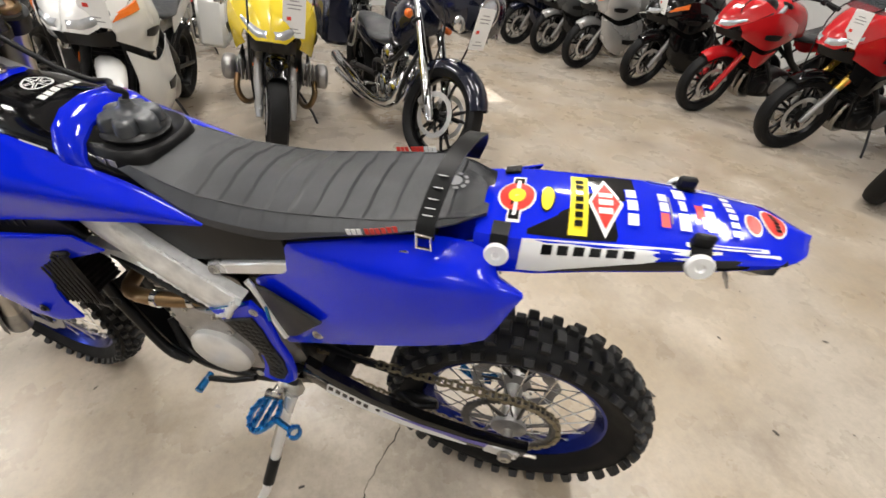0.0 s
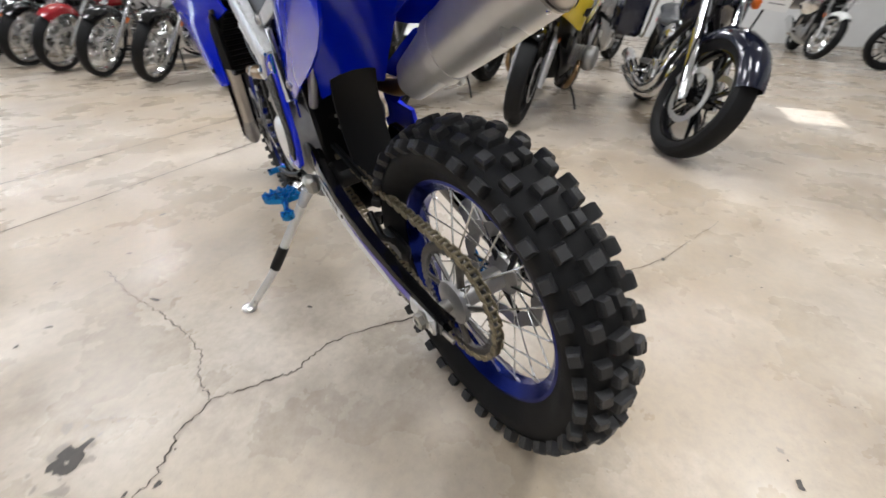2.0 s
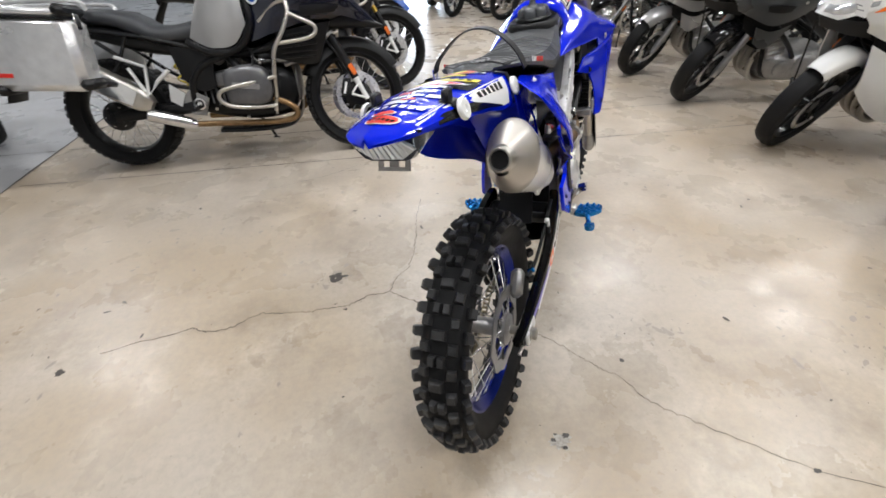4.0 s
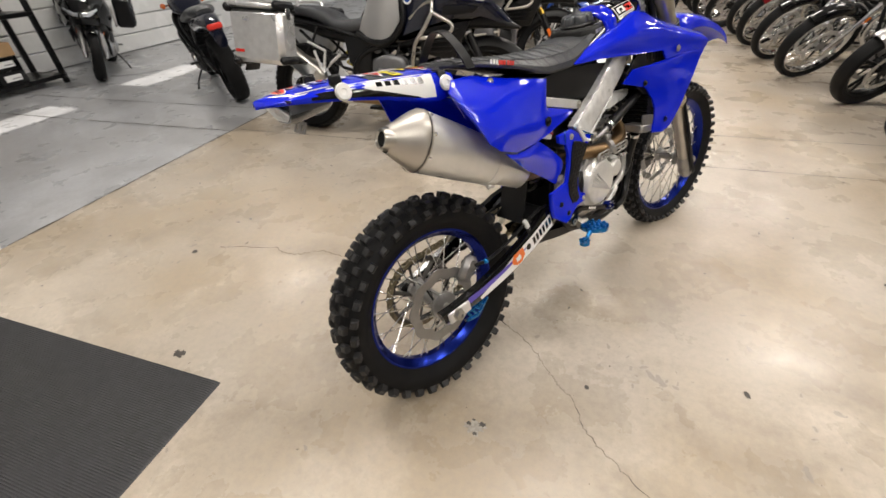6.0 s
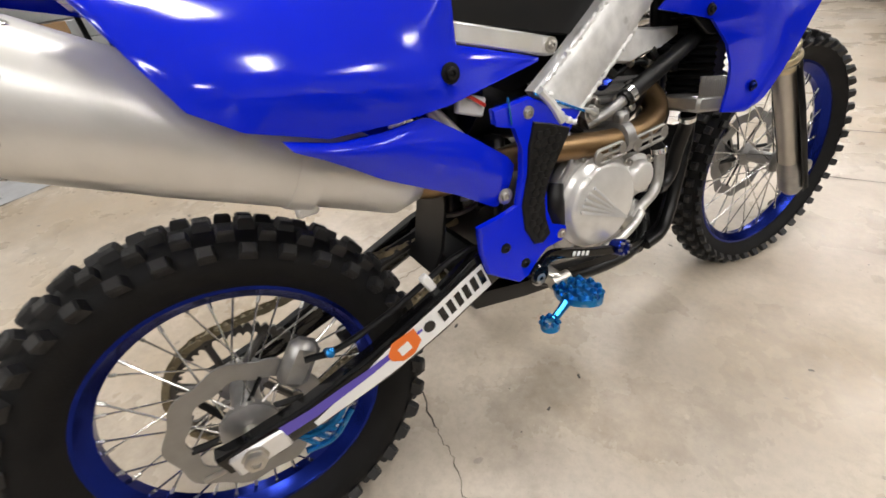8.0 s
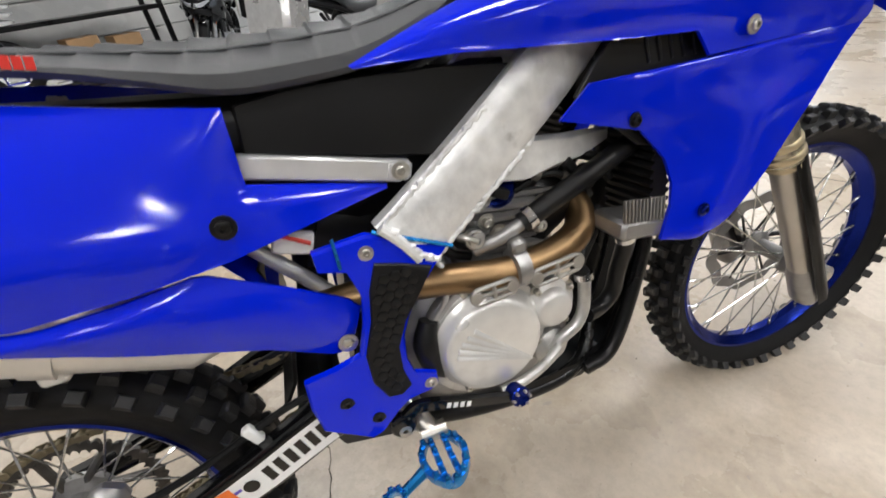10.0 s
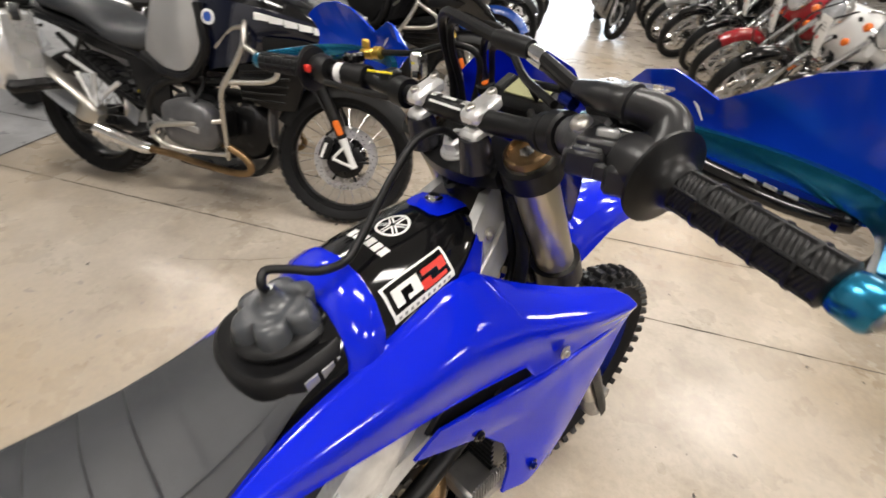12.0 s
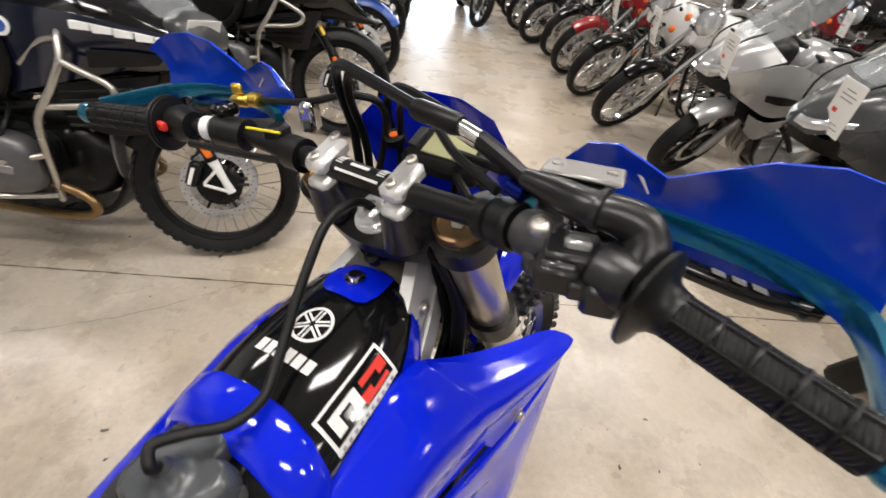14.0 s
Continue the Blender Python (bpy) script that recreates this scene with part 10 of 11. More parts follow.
    for side in (1, -1):
        carrier = part("disc_carrier", Shape().lathe([(0.0, 0.045), (0.0, 0.088), (0.004, 0.092), (0.007, 0.088), (0.007, 0.045)], axle + Vector((0, side * 0.056, 0)), (0, side, 0), 30).moved(S), FRAME_BLACK, root, "black disc carrier")
        if full:
            holes = Shape()
            for k in range(48):
                a_, q_ = 2 * math.pi * k / 48, (0.126, 0.135, 0.144)[k % 3]
                holes.lathe([(0, 0.0), (0, 0.0032), (0.0006, 0.003), (0.0006, 0.0)], axle + Vector((math.cos(a_) * q_, side * 0.0662, math.sin(a_) * q_)), (0, side, 0), 8)
            part("disc_hole", holes.moved(S), FRAME_BLACK, carrier)
    # nose: beak, tank flanks, intakes, headlamp, screen
    def flank(side):
        hi = [(0.185, 0.030, 0.770), (0.095, 0.085, 0.862), (0.010, 0.160, 0.925), (-0.14, 0.215, 0.955), (-0.28, 0.235, 0.975), (-0.42, 0.235, 0.985), (-0.56, 0.205, 0.975)]
        lo = [(0.180, 0.032, 0.752), (0.060, 0.095, 0.790), (-0.03, 0.150, 0.815), (-0.15, 0.190, 0.812), (-0.30, 0.215, 0.775), (-0.44, 0.220, 0.735), (-0.56, 0.205, 0.700)]
        return Shape().skin(hi, lo, 30, 9, 0.010, 0.018, True, side, 0.35)
    bodywork = part("fuel_tank", hull([(0.10, 0.80, 0.86, 0.05), (0.0, 0.80, 0.95, 0.12), (-0.14, 0.76, 1.02, 0.17), (-0.30, 0.72, 1.07, 0.19), (-0.46, 0.68, 1.08, 0.19), (-0.62, 0.66, 1.03, 0.165), (-0.76, 0.66, 0.92, 0.12), (-0.84, 0.68, 0.84, 0.08)], 2.8), GLOSS_BLACK, root, "black fuel tank")
    part("beak", hull([(0.225, 0.742, 0.758, 0.022), (0.16, 0.738, 0.790, 0.055), (0.05, 0.745, 0.840, 0.090), (-0.10, 0.742, 0.850, 0.110), (-0.22, 0.72, 0.82, 0.12)], 3), BLACK, bodywork, "black beak over the wheel")
    lampglass = part("headlamp", hull([(0.095, 0.885, 0.945, 0.05), (0.065, 0.860, 0.985, 0.11), (0.0, 0.850, 1.01, 0.135), (-0.06, 0.86, 1.0, 0.12)], 2.6), DARK_GREY, bodywork, "dark headlamp shell")
    for side in (1, -1):
        f_ = part("side_fairing", flank(side), paint, bodywork, "dark glossy side fairing")
        for k in range(5):
            u0, u1 = 0.01 + 0.2 * k, 0.185 + 0.2 * k
            p0, p1 = Vector((0.005, 0.190, 0.920)).lerp(Vector((-0.27, 0.274, 0.958)), u0), Vector((0.005, 0.190, 0.920)).lerp(Vector((-0.27, 0.274, 0.958)), u1)
            bar_ = Shape().skin([tuple(p0), tuple(p0.lerp(p1, 0.5) + Vector((0, 0.004, 0))), tuple(p1)], [tuple(p0 - Vector((0, 0, 0.020))), tuple(p0.lerp(p1, 0.5) - Vector((0, -0.004, 0.022))), tuple(p1 - Vector((0, 0, 0.025)))], 4, 2, 0.022, 0.0, True, side)
            part("lettering", bar_, stripe, f_, "pale lettering bar")
        inl = Shape().skin([(-0.03, 0.185, 0.865), (-0.12, 0.225, 0.875), (-0.25, 0.250, 0.872)], [(-0.06, 0.188, 0.835), (-0.14, 0.222, 0.825), (-0.26, 0.243, 0.815)], 8, 4, 0.006, 0.004, True, side)
        part("intake", inl, BLACK, f_, "black air intake")
        rad = part("radiator_shroud", Shape().skin([(-0.10, 0.13, 0.79), (-0.24, 0.185, 0.77), (-0.42, 0.195, 0.74)], [(-0.20, 0.12, 0.56), (-0.30, 0.16, 0.56), (-0.44, 0.17, 0.60)], 8, 6, 0.02, 0.015, True, side), BLACK, root, "black radiator shroud")
        for k in range(5):
            part("louvre", Shape().rod((-0.17 - 0.01 * k, side * 0.185, 0.745 - 0.035 * k), (-0.40, side * 0.215, 0.715 - 0.028 * k), 0.006, 6), FRAME_BLACK, rad)
        kp = part("knee_panel", Shape().skin([(-0.575, 0.222, 0.955), (-0.66, 0.226, 0.985), (-0.79, 0.205, 0.950), (-0.845, 0.190, 0.865)], [(-0.570, 0.226, 0.790), (-0.66, 0.222, 0.690), (-0.80, 0.200, 0.680), (-0.905, 0.178, 0.735)], 16, 9, 0.012, 0.020, True, side), knee, bodywork, "pale grey knee panel")
        part("knee_rim", Shape().tube([(-0.56, side * 0.215, 0.96), (-0.545, side * 0.225, 0.80), (-0.64, side * 0.220, 0.668), (-0.80, side * 0.195, 0.655), (-0.93, side * 0.170, 0.715)], 0.022, 8, smooth=26), BLACK, kp)
        badge = part("badge", Shape().lathe([(0, 0.0), (0, 0.030), (0.004, 0.030), (0.005, 0.026), (0.005, 0.0)], (-0.505, side * 0.232, 0.915), (0, side, 0.15), 26), WHITE, f_, "round white badge")
        part("badge_centre", Shape().lathe([(0, 0.0), (0, 0.019), (0.002, 0.019), (0.0025, 0)], (-0.505, side * 0.2372, 0.9157), (0, side, 0.15), 22), BLUE_PAINT, badge)
        # cylinder heads
        cyl = Shape().loft([[(-0.60 + 0.095 * w * x, side * (0.13 + 0.0085 * k), 0.465 + 0.085 * w * z) for x, z in ((-1, -0.7), (-0.7, -1), (0.7, -1), (1, -0.7), (1, 0.7), (0.7, 1), (-0.7, 1), (-1, 0.7))] for k, w in ((k, 1.0 if k % 3 else 0.84) for k in range(16))])
        e_ = part("cylinder", cyl, FRAME_BLACK, root, "finned black cylinder")
        part("rocker_cover", hull([(-0.745, 0.43, 0.50, 0.02), (-0.73, 0.375, 0.555, 0.050), (-0.62, 0.355, 0.585, 0.056), (-0.52, 0.37, 0.565, 0.052), (-0.485, 0.42, 0.50, 0.02)], 3.4).moved(pose(0, side * 0.285, 0)), DARK_ALLOY, e_, "grey rocker cover")
        part("intake_pipe", Shape().tube([(-0.66, side * 0.20, 0.54), (-0.72, side * 0.16, 0.62), (-0.80, side * 0.10, 0.66)], 0.026, 12, smooth=10), BLACK, e_)
        part("cover_rib", Shape().box((-0.62, side * 0.3415, 0.47), (0.15, 0.006, 0.030), Matrix.Rotation(radians(8), 4, "Y"), 0.003), CASE, e_)
        part("header_pipe", Shape().tube([(-0.50, side * 0.25, 0.385), (-0.42, side * 0.25, 0.350), (-0.375, side * 0.25, 0.31), (-0.39, side * 0.245, 0.265), (-0.48, side * 0.235, 0.243), (-0.70, side * 0.205, 0.245), (-0.89, side * 0.175, 0.250), (-1.03, side * 0.175, 0.255)], 0.018, 12, smooth=36), BRONZE, e_, "bronzed header pipe")
        # crash bars
        s = Shape()
        s.tube([(-0.34, side * 0.20, 0.95), (-0.325, side * 0.255, 0.90), (-0.318, side * 0.285, 0.838), (-0.36, side * 0.30, 0.75), (-0.425, side * 0.305, 0.655), (-0.445, side * 0.30, 0.58), (-0.460, side * 0.285, 0.50), (-0.475, side * 0.265, 0.40), (-0.50, side * 0.235, 0.31)], 0.0125, 10, smooth=40)
        s.tube([(-0.318, side * 0.285, 0.835), (-0.25, side * 0.285, 0.802), (-0.20, side * 0.28, 0.778), (-0.178, side * 0.278, 0.755), (-0.188, side * 0.278, 0.725), (-0.235, side * 0.283, 0.702), (-0.33, side * 0.292, 0.690), (-0.415, side * 0.300, 0.682)], 0.0115, 10, smooth=30)
        s.tube([(-0.46, side * 0.29, 0.508), (-0.56, side * 0.33, 0.490), (-0.70, side * 0.355, 0.468), (-0.765, side * 0.355, 0.448), (-0.778, side * 0.355, 0.412), (-0.745, side * 0.350, 0.375), (-0.68, side * 0.335, 0.355), (-0.58, side * 0.30, 0.345), (-0.485, side * 0.265, 0.342)], 0.0115, 10, smooth=36)
        s.tube([(-0.325, side * 0.255, 0.90), (-0.40, side * 0.235, 0.88), (-0.50, side * 0.215, 0.80)], 0.010, 8, smooth=10)
        part("crash_bar", s, STEEL, root, "bare steel crash bar")
        part("footpeg", Shape().tube([(-0.97, side * 0.15, 0.345), (-0.97, side * 0.27, 0.35)], [0.010, 0.014], 8), BLACK, root)
        hg = Shape().skin([(-0.30, 0.28, 1.22), (-0.36, 0.41, 1.20), (-0.46, 0.47, 1.16)], [(-0.30, 0.28, 1.13), (-0.36, 0.42, 1.09), (-0.46, 0.475, 1.10)], 8, 5, 0.006, 0.02, True, side)
        part("hand_guard", hg.moved(S), BLACK, root)
        g_ = Shape().tube([(-0.46, side * 0.30, 1.13), (-0.52, side * 0.43, 1.11)], 0.018, 12)
        part("grip", g_.moved(S), BLACK, root)
    part("handlebar", Shape().tube([(-0.52, 0.43, 1.11), (-0.46, 0.30, 1.13), (-0.38, 0.12, 1.08), (-0.36, 0, 1.06), (-0.38, -0.12, 1.08), (-0.46, -0.30, 1.13), (-0.52, -0.43, 1.11)], 0.012, 10, smooth=36).moved(S), FRAME_BLACK, root)
    rows_ = [[(0.02 - 0.22 * f - 0.10 * (v / 0.2) ** 2, v, 0.985 + 0.30 * f) for v in ((0.16 + 0.04 * math.sin(2.6 * f)) * (j / 4 - 1) for j in range(9))] for f in (k / 7 for k in range(8))]
    scr = part("windscreen", Shape().grid(rows_).grid([[(x - 0.004, y_, z) for x, y_, z in r_][::-1] for r_ in rows_]), CLEAR, root, "clear upright windscreen")
    scr.visible_shadow = False
    # engine, frame, saddle
    e_ = part("engine", hull([(-0.37, 0.36, 0.50, 0.09), (-0.44, 0.27, 0.57, 0.12), (-0.64, 0.24, 0.58, 0.13), (-0.84, 0.27, 0.54, 0.12), (-1.0, 0.31, 0.47, 0.08)], 3.4), FRAME_BLACK, root, "black flat twin engine")
    if full:
        for side in (1, -1):
            for k in range(5):
                part("case_rib", Shape().box((-0.78 - 0.035 * k, side * 0.134, 0.41 + 0.006 * k), (0.010, 0.012, 0.17 - 0.014 * k), None, 0.003), DARK_ALLOY, e_)
            for x, z in ((-0.48, 0.55), (-0.56, 0.58), (-0.74, 0.56), (-0.80, 0.50), (-0.88, 0.33), (-0.70, 0.27), (-0.52, 0.28)):
                part("case_bolt", Shape().lathe([(0, 0.010), (0.012, 0.009), (0.014, 0.005), (0.014, 0)], (x, side * 0.128, z), (0, side, 0), 6), STEEL, e_)
            part("throttle_body", Shape().lathe([(-0.03, 0.030), (-0.025, 0.036), (0.025, 0.036), (0.03, 0.030)], (-0.80, side * 0.125, 0.625), (0.6, side * 0.5, -0.5), 18), CASE, e_)
            part("breather_hose", Shape().tube([(-0.62, side * 0.13, 0.60), (-0.68, side * 0.17, 0.66), (-0.78, side * 0.165, 0.69), (-0.88, side * 0.14, 0.64)], 0.013, 8, smooth=14), BLACK, e_)
            part("plug_lead", Shape().tube([(-0.60, side * 0.335, 0.50), (-0.56, side * 0.30, 0.60), (-0.58, side * 0.22, 0.66), (-0.66, side * 0.16, 0.70)], 0.007, 6, smooth=14), BLACK, e_)
            part("peg_plate", Shape().slab([(-0.90, 0.40), (-0.94, 0.30), (-1.02, 0.31), (-1.06, 0.40), (-1.00, 0.46)], 0.150, 0.010, side, 0.003), CASE, root, "bare alloy footrest plate")
            part("heel_guard", Shape().slab([(-1.02, 0.44), (-1.06, 0.36), (-1.12, 0.40), (-1.10, 0.50)], 0.168, 0.005, side, 0.002), CHROME, root)
        part("starter_cover", hull([(-0.86, 0.47, 0.52, 0.03), (-0.82, 0.45, 0.55, 0.05), (-0.66, 0.45, 0.56, 0.055), (-0.62, 0.48, 0.53, 0.03)], 3).moved(pose(0, -0.10, 0)), DARK_ALLOY, e_)
    part("engine_cover", hull([(-0.385, 0.34, 0.56, 0.05), (-0.365, 0.33, 0.57, 0.09), (-0.345, 0.36, 0.54, 0.06)], 3), CASE, e_)
    for side in (1, -1):
        s = Shape()
        s.tube([(-0.30, side * 0.08, 0.80), (-0.50, side * 0.16, 0.66), (-0.80, side * 0.17, 0.62), (-0.95, side * 0.16, 0.52), (-1.0, side * 0.14, 0.34)], 0.020, 10, smooth=24)
        s.tube([(-0.82, side * 0.155, 0.66), (-1.20, side * 0.15, 0.76), (-1.62, side * 0.12, 0.82)], 0.014, 8, smooth=12)
        s.tube([(-0.98, side * 0.15, 0.46), (-1.15, side * 0.155, 0.52), (-1.42, side * 0.15, 0.74)], 0.012, 8, smooth=12)
        part("frame", s, FRAME_BLACK, root, "black tube frame")
        part("side_cover", Shape().skin([(-0.82, 0.165, 0.66), (-0.92, 0.165, 0.68), (-1.05, 0.155, 0.70)], [(-0.84, 0.16, 0.46), (-0.93, 0.16, 0.44), (-1.02, 0.15, 0.52)], 6, 5, 0.02, 0.01, True, side), BLACK, root)
        boss = part("pivot_cap", Shape().lathe([(0, 0.036), (0.010, 0.036), (0.012, 0.030)], (-0.955, side * 0.170, 0.372), (0, side, 0), 26), CHROME, root, "bright ringed pivot cap")
        part("pivot_ring", Shape().lathe([(0.0, 0.026), (0.008, 0.026), (0.008, 0.014), (0.004, 0.014)], (-0.955, side * 0.174, 0.372), (0, side, 0), 22), BLACK, boss)
        part("pivot_bolt", Shape().lathe([(0.0, 0.011), (0.012, 0.010), (0.013, 0)], (-0.955, side * 0.174, 0.372), (0, side, 0), 14), CHROME, boss)
        part("swingarm", Shape().tube([(-0.96, side * 0.13, 0.36), (-1.20, side * 0.125, 0.345), (-1.47, side * 0.115, 0.325)], [0.045, 0.036, 0.040], 12), FRAME_BLACK, root)
    part("drive_hub", Shape().lathe([(0.0, 0.09), (0.03, 0.085), (0.05, 0.06), (0.055, 0.03), (0.050, 0.0)], (-1.47, -0.085, 0.325), (0, -1, 0), 26), FRAME_BLACK, root)
    for k in range(6):
        t = math.pi * k / 3
        part("hub_bolt", Shape().lathe([(0, 0.009), (0.006, 0.008), (0.006, 0)], (-1.47 + 0.058 * math.cos(t), -0.128, 0.325 + 0.058 * math.sin(t)), (0, -1, 0), 8), STEEL, root)
    part("shock_spring", Shape().tube([(-1.04 + 0.022 * math.cos(t), -0.105 + 0.022 * math.sin(t), 0.48 + 0.011 * t) for t in (0.35 * k for k in range(44))], 0.006, 6), YELLOW_PAINT, root, "yellow shock spring")
    part("seat", hull([(-0.72, 0.80, 0.90, 0.08), (-0.84, 0.72, 0.85, 0.135), (-1.00, 0.70, 0.815, 0.165), (-1.12, 0.705, 0.825, 0.165), (-1.20, 0.74, 0.875, 0.155), (-1.32, 0.80, 0.905, 0.15), (-1.50, 0.83, 0.915, 0.13), (-1.60, 0.85, 0.90, 0.07)], 2.8), SEAT, root, "dark grey stepped seat")
    part("tail", hull([(-1.05, 0.64, 0.74, 0.12), (-1.25, 0.68, 0.80, 0.14), (-1.50, 0.76, 0.84, 0.12), (-1.80, 0.80, 0.87, 0.09), (-1.90, 0.78, 0.84, 0.05)], 3), BLACK, root)
    part("rear_mudguard", Shape().loft([[(x + dx, y, z) for y, dx in ((-w, 0.0), (-w * 0.6, -0.02), (w * 0.6, -0.02), (w, 0.0), (w * 0.6, 0.012), (-w * 0.6, 0.012))] for x, z, w in ((-1.84, 0.82, 0.06), (-1.92, 0.70, 0.08), (-2.0, 0.56, 0.095), (-2.05, 0.44, 0.09))]), BLACK, root, "black rear mudguard")
    part("rack", Shape().tube([(-1.40, 0.16, 0.90), (-1.45, 0.17, 0.945), (-1.85, 0.13, 0.955), (-1.90, 0, 0.955), (-1.85, -0.13, 0.955), (-1.45, -0.17, 0.945), (-1.40, -0.16, 0.90)], 0.012, 8, smooth=40), ALLOY, root, "alloy luggage rack")
    # exhaust
    p_ = part("exhaust", Shape().tube([(-1.00, -0.175, 0.253), (-1.04, -0.185, 0.262), (-1.235, -0.235, 0.338), (-1.245, -0.238, 0.342)], [0.026, 0.036, 0.040, 0.030], 18), CHROME, root, "polished exhaust link pipe")
    m_ = Matrix.Translation((-1.36, -0.235, 0.50)) @ Matrix.Rotation(radians(34), 4, "Y")
    can = part("silencer", hull([(-0.20, -0.055, 0.055, 0.038), (-0.18, -0.066, 0.066, 0.048), (0.10, -0.066, 0.066, 0.050), (0.17, -0.052, 0.052, 0.042), (0.20, -0.030, 0.030, 0.026)], 4).moved(m_), STEEL, p_, "brushed steel silencer")
    part("silencer_tip", Shape().tube([(-0.195, 0, 0.012), (-0.24, 0, 0.012)], 0.022, 14).moved(m_), FRAME_BLACK, p_)
    part("heat_shield", Shape().skin([(-0.15, 0.054, 0.05), (0.0, 0.058, 0.055), (0.12, 0.056, 0.05)], [(-0.15, 0.054, -0.04), (0.0, 0.058, -0.05), (0.12, 0.056, -0.04)], 6, 5, 0.004, 0.004, True, -1).moved(m_), CHROME, p_, "polished heat shield")
    s = Shape().tube([(-1.06, -0.215, 0.575), (-1.13, -0.23, 0.520), (-1.20, -0.24, 0.440), (-1.17, -0.235, 0.60), (-1.32, -0.22, 0.66)], 0.011, 8).tube([(-1.20, -0.24, 0.440), (-1.26, -0.24, 0.60)], 0.010, 8)
    part("pillion_bracket", s, ALLOY, root, "bare alloy pillion peg bracket")
    if cases:
        for side in (1, -1):
            m_ = Matrix.Translation((-1.60, side * 0.345, 0.695)) @ Matrix.Rotation(radians(4), 4, "Y")
            c_ = part("pannier", Shape().box((0, 0, 0), (0.44, 0.20, 0.36), m_, 0.035), ALLOY, root, "bare aluminium side case")
            part("case_lid", Shape().box((0, 0, 0.196), (0.45, 0.21, 0.040), m_, 0.014), ALLOY, c_)
            part("lid_seal", Shape().box((0, 0, 0.172), (0.446, 0.206, 0.012), m_, 0.003), BLACK, c_)
            for dx in (-0.205, 0.205):
                part("corner_guard", Shape().box((dx, side * 0.012, -0.160), (0.060, 0.205, 0.055), m_, 0.02), BLACK, c_, "black plastic corner guard")
                part("corner_guard", Shape().box((dx, side * 0.012, 0.190), (0.060, 0.215, 0.060), m_, 0.02), BLACK, c_, "black plastic corner guard")
            part("case_latch", Shape().box((0.225, 0, 0.14), (0.014, 0.05, 0.075), m_, 0.004), CHROME, c_)
            part("case_reflector", Shape().box((-0.15, side * 0.102, -0.09), (0.075, 0.004, 0.020), m_, 0.001), RED, c_)
            part("case_rack", Shape().tube([(-1.25, side * 0.17, 0.76), (-1.36, side * 0.215, 0.58), (-1.62, side * 0.215, 0.56), (-1.78, side * 0.16, 0.80)], 0.010, 8, smooth=20), FRAME_BLACK, root)
    s = Shape().tube([(-0.72, 0.14, 0.28), (-0.66, 0.24, 0.12), (-0.645, 0.285, 0.050)], 0.010, 8)
    s.disc((-0.645, 0.287, 0.046), (0, 0.17, 1), 0.026, 0.008, 14)
    part("side_stand", s, FRAME_BLACK, root)
    tag_card(root, (0.075, -0.085, 0.985), -35, 30, Matrix())
    return root


FACE_IN, FACE_OUT, FACE_UP = 180.0, 0.0, 90.0
# the row beside the aisle, fronts towards the blue bike
CRUISER = dict(wb=1.62, rf=0.33, rr=0.32, half=0.055, rake=33.0, fork=(CHROME, CHROME), engine="twin", metal=CHROME, pipe=CHROME, seat_h=0.68, bar_h=1.04, bar_mat=CHROME)
motorcycle(2.17, -0.43, FACE_IN + 9, "dark navy touring cruiser with chrome forks and lamps", long_guard=True, guard=NAVY_PAINT, body=NAVY_PAINT, tank=NAVY_PAINT, front_end="bat", screen=SMOKE, rim=GLOSS_BLACK, steer=22, cases=NAVY_PAINT, fork_r=0.027, **{**CRUISER, "rf": 0.335, "half": 0.066})
motorcycle(2.44, 0.62, FACE_IN - 2, "yellow and black boxer roadster with a clear lamp fairing", body=YELLOW_PAINT, accent=GLOSS_BLACK, tail_mat=GLOSS_BLACK, tank=YELLOW_PAINT, front_end="fairing", engine="boxer", metal=CASE, fork=(CHROME, SILVER_PAINT), screen=CLEAR, steer=6, guard=GLOSS_BLACK, half=0.06, bar_h=1.06)
motorcycle(2.46, 1.58, FACE_IN - 6, "white sport touring motorcycle with large fairing", body=WHITE_PAINT, accent=WHITE_PAINT, front_end="fairing", low_fairing=True, engine="block", metal=FRAME_BLACK, fork=(FRAME_BLACK, FRAME_BLACK), screen=SMOKE, guard=WHITE_PAINT, steer=26, half=0.06, bar_h=1.10, cases=WHITE_PAINT)
motorcycle(2.44, 2.55, FACE_IN - 4, "dark grey sport touring motorcycle with clear screen", body=DARK_GREY, accent=DARK_GREY, front_end="fairing", engine="block", metal=CASE, fork=(FRAME_BLACK, CASE), screen=CLEAR, guard=GLOSS_BLACK, steer=32, half=0.06, bar_h=1.08)
motorcycle(2.42, 3.42, FACE_IN - 4, "silver sport touring motorcycle with full fairing", body=SILVER_PAINT, accent=SILVER_PAINT, front_end="fairing", low_fairing=False, engine="block", fork=(CASE, CASE), screen=CLEAR, guard=SILVER_PAINT, steer=32, half=0.06, bar_h=1.06)
motorcycle(2.24, 4.20, FACE_IN - 3, "white and chrome cruiser with wire wheels", body=WHITE_PAINT, tank=WHITE_PAINT, guard=GLOSS_BLACK, wheels="wire", rim=CHROME, steer=32, **CRUISER)
motorcycle(2.20, 4.95, FACE_IN - 3, "black cruiser with white tank panels and wire wheels", body=GLOSS_BLACK, tank=WHITE_PAINT, guard=GLOSS_BLACK, wheels="wire", rim=CHROME, steer=32, **CRUISER)
motorcycle(2.19, 5.66, FACE_IN - 3, "dark red cruiser with chrome forks", body=GLOSS_BLACK, tank=MAROON, guard=MAROON, wheels="wire", rim=CHROME, steer=32, **CRUISER)
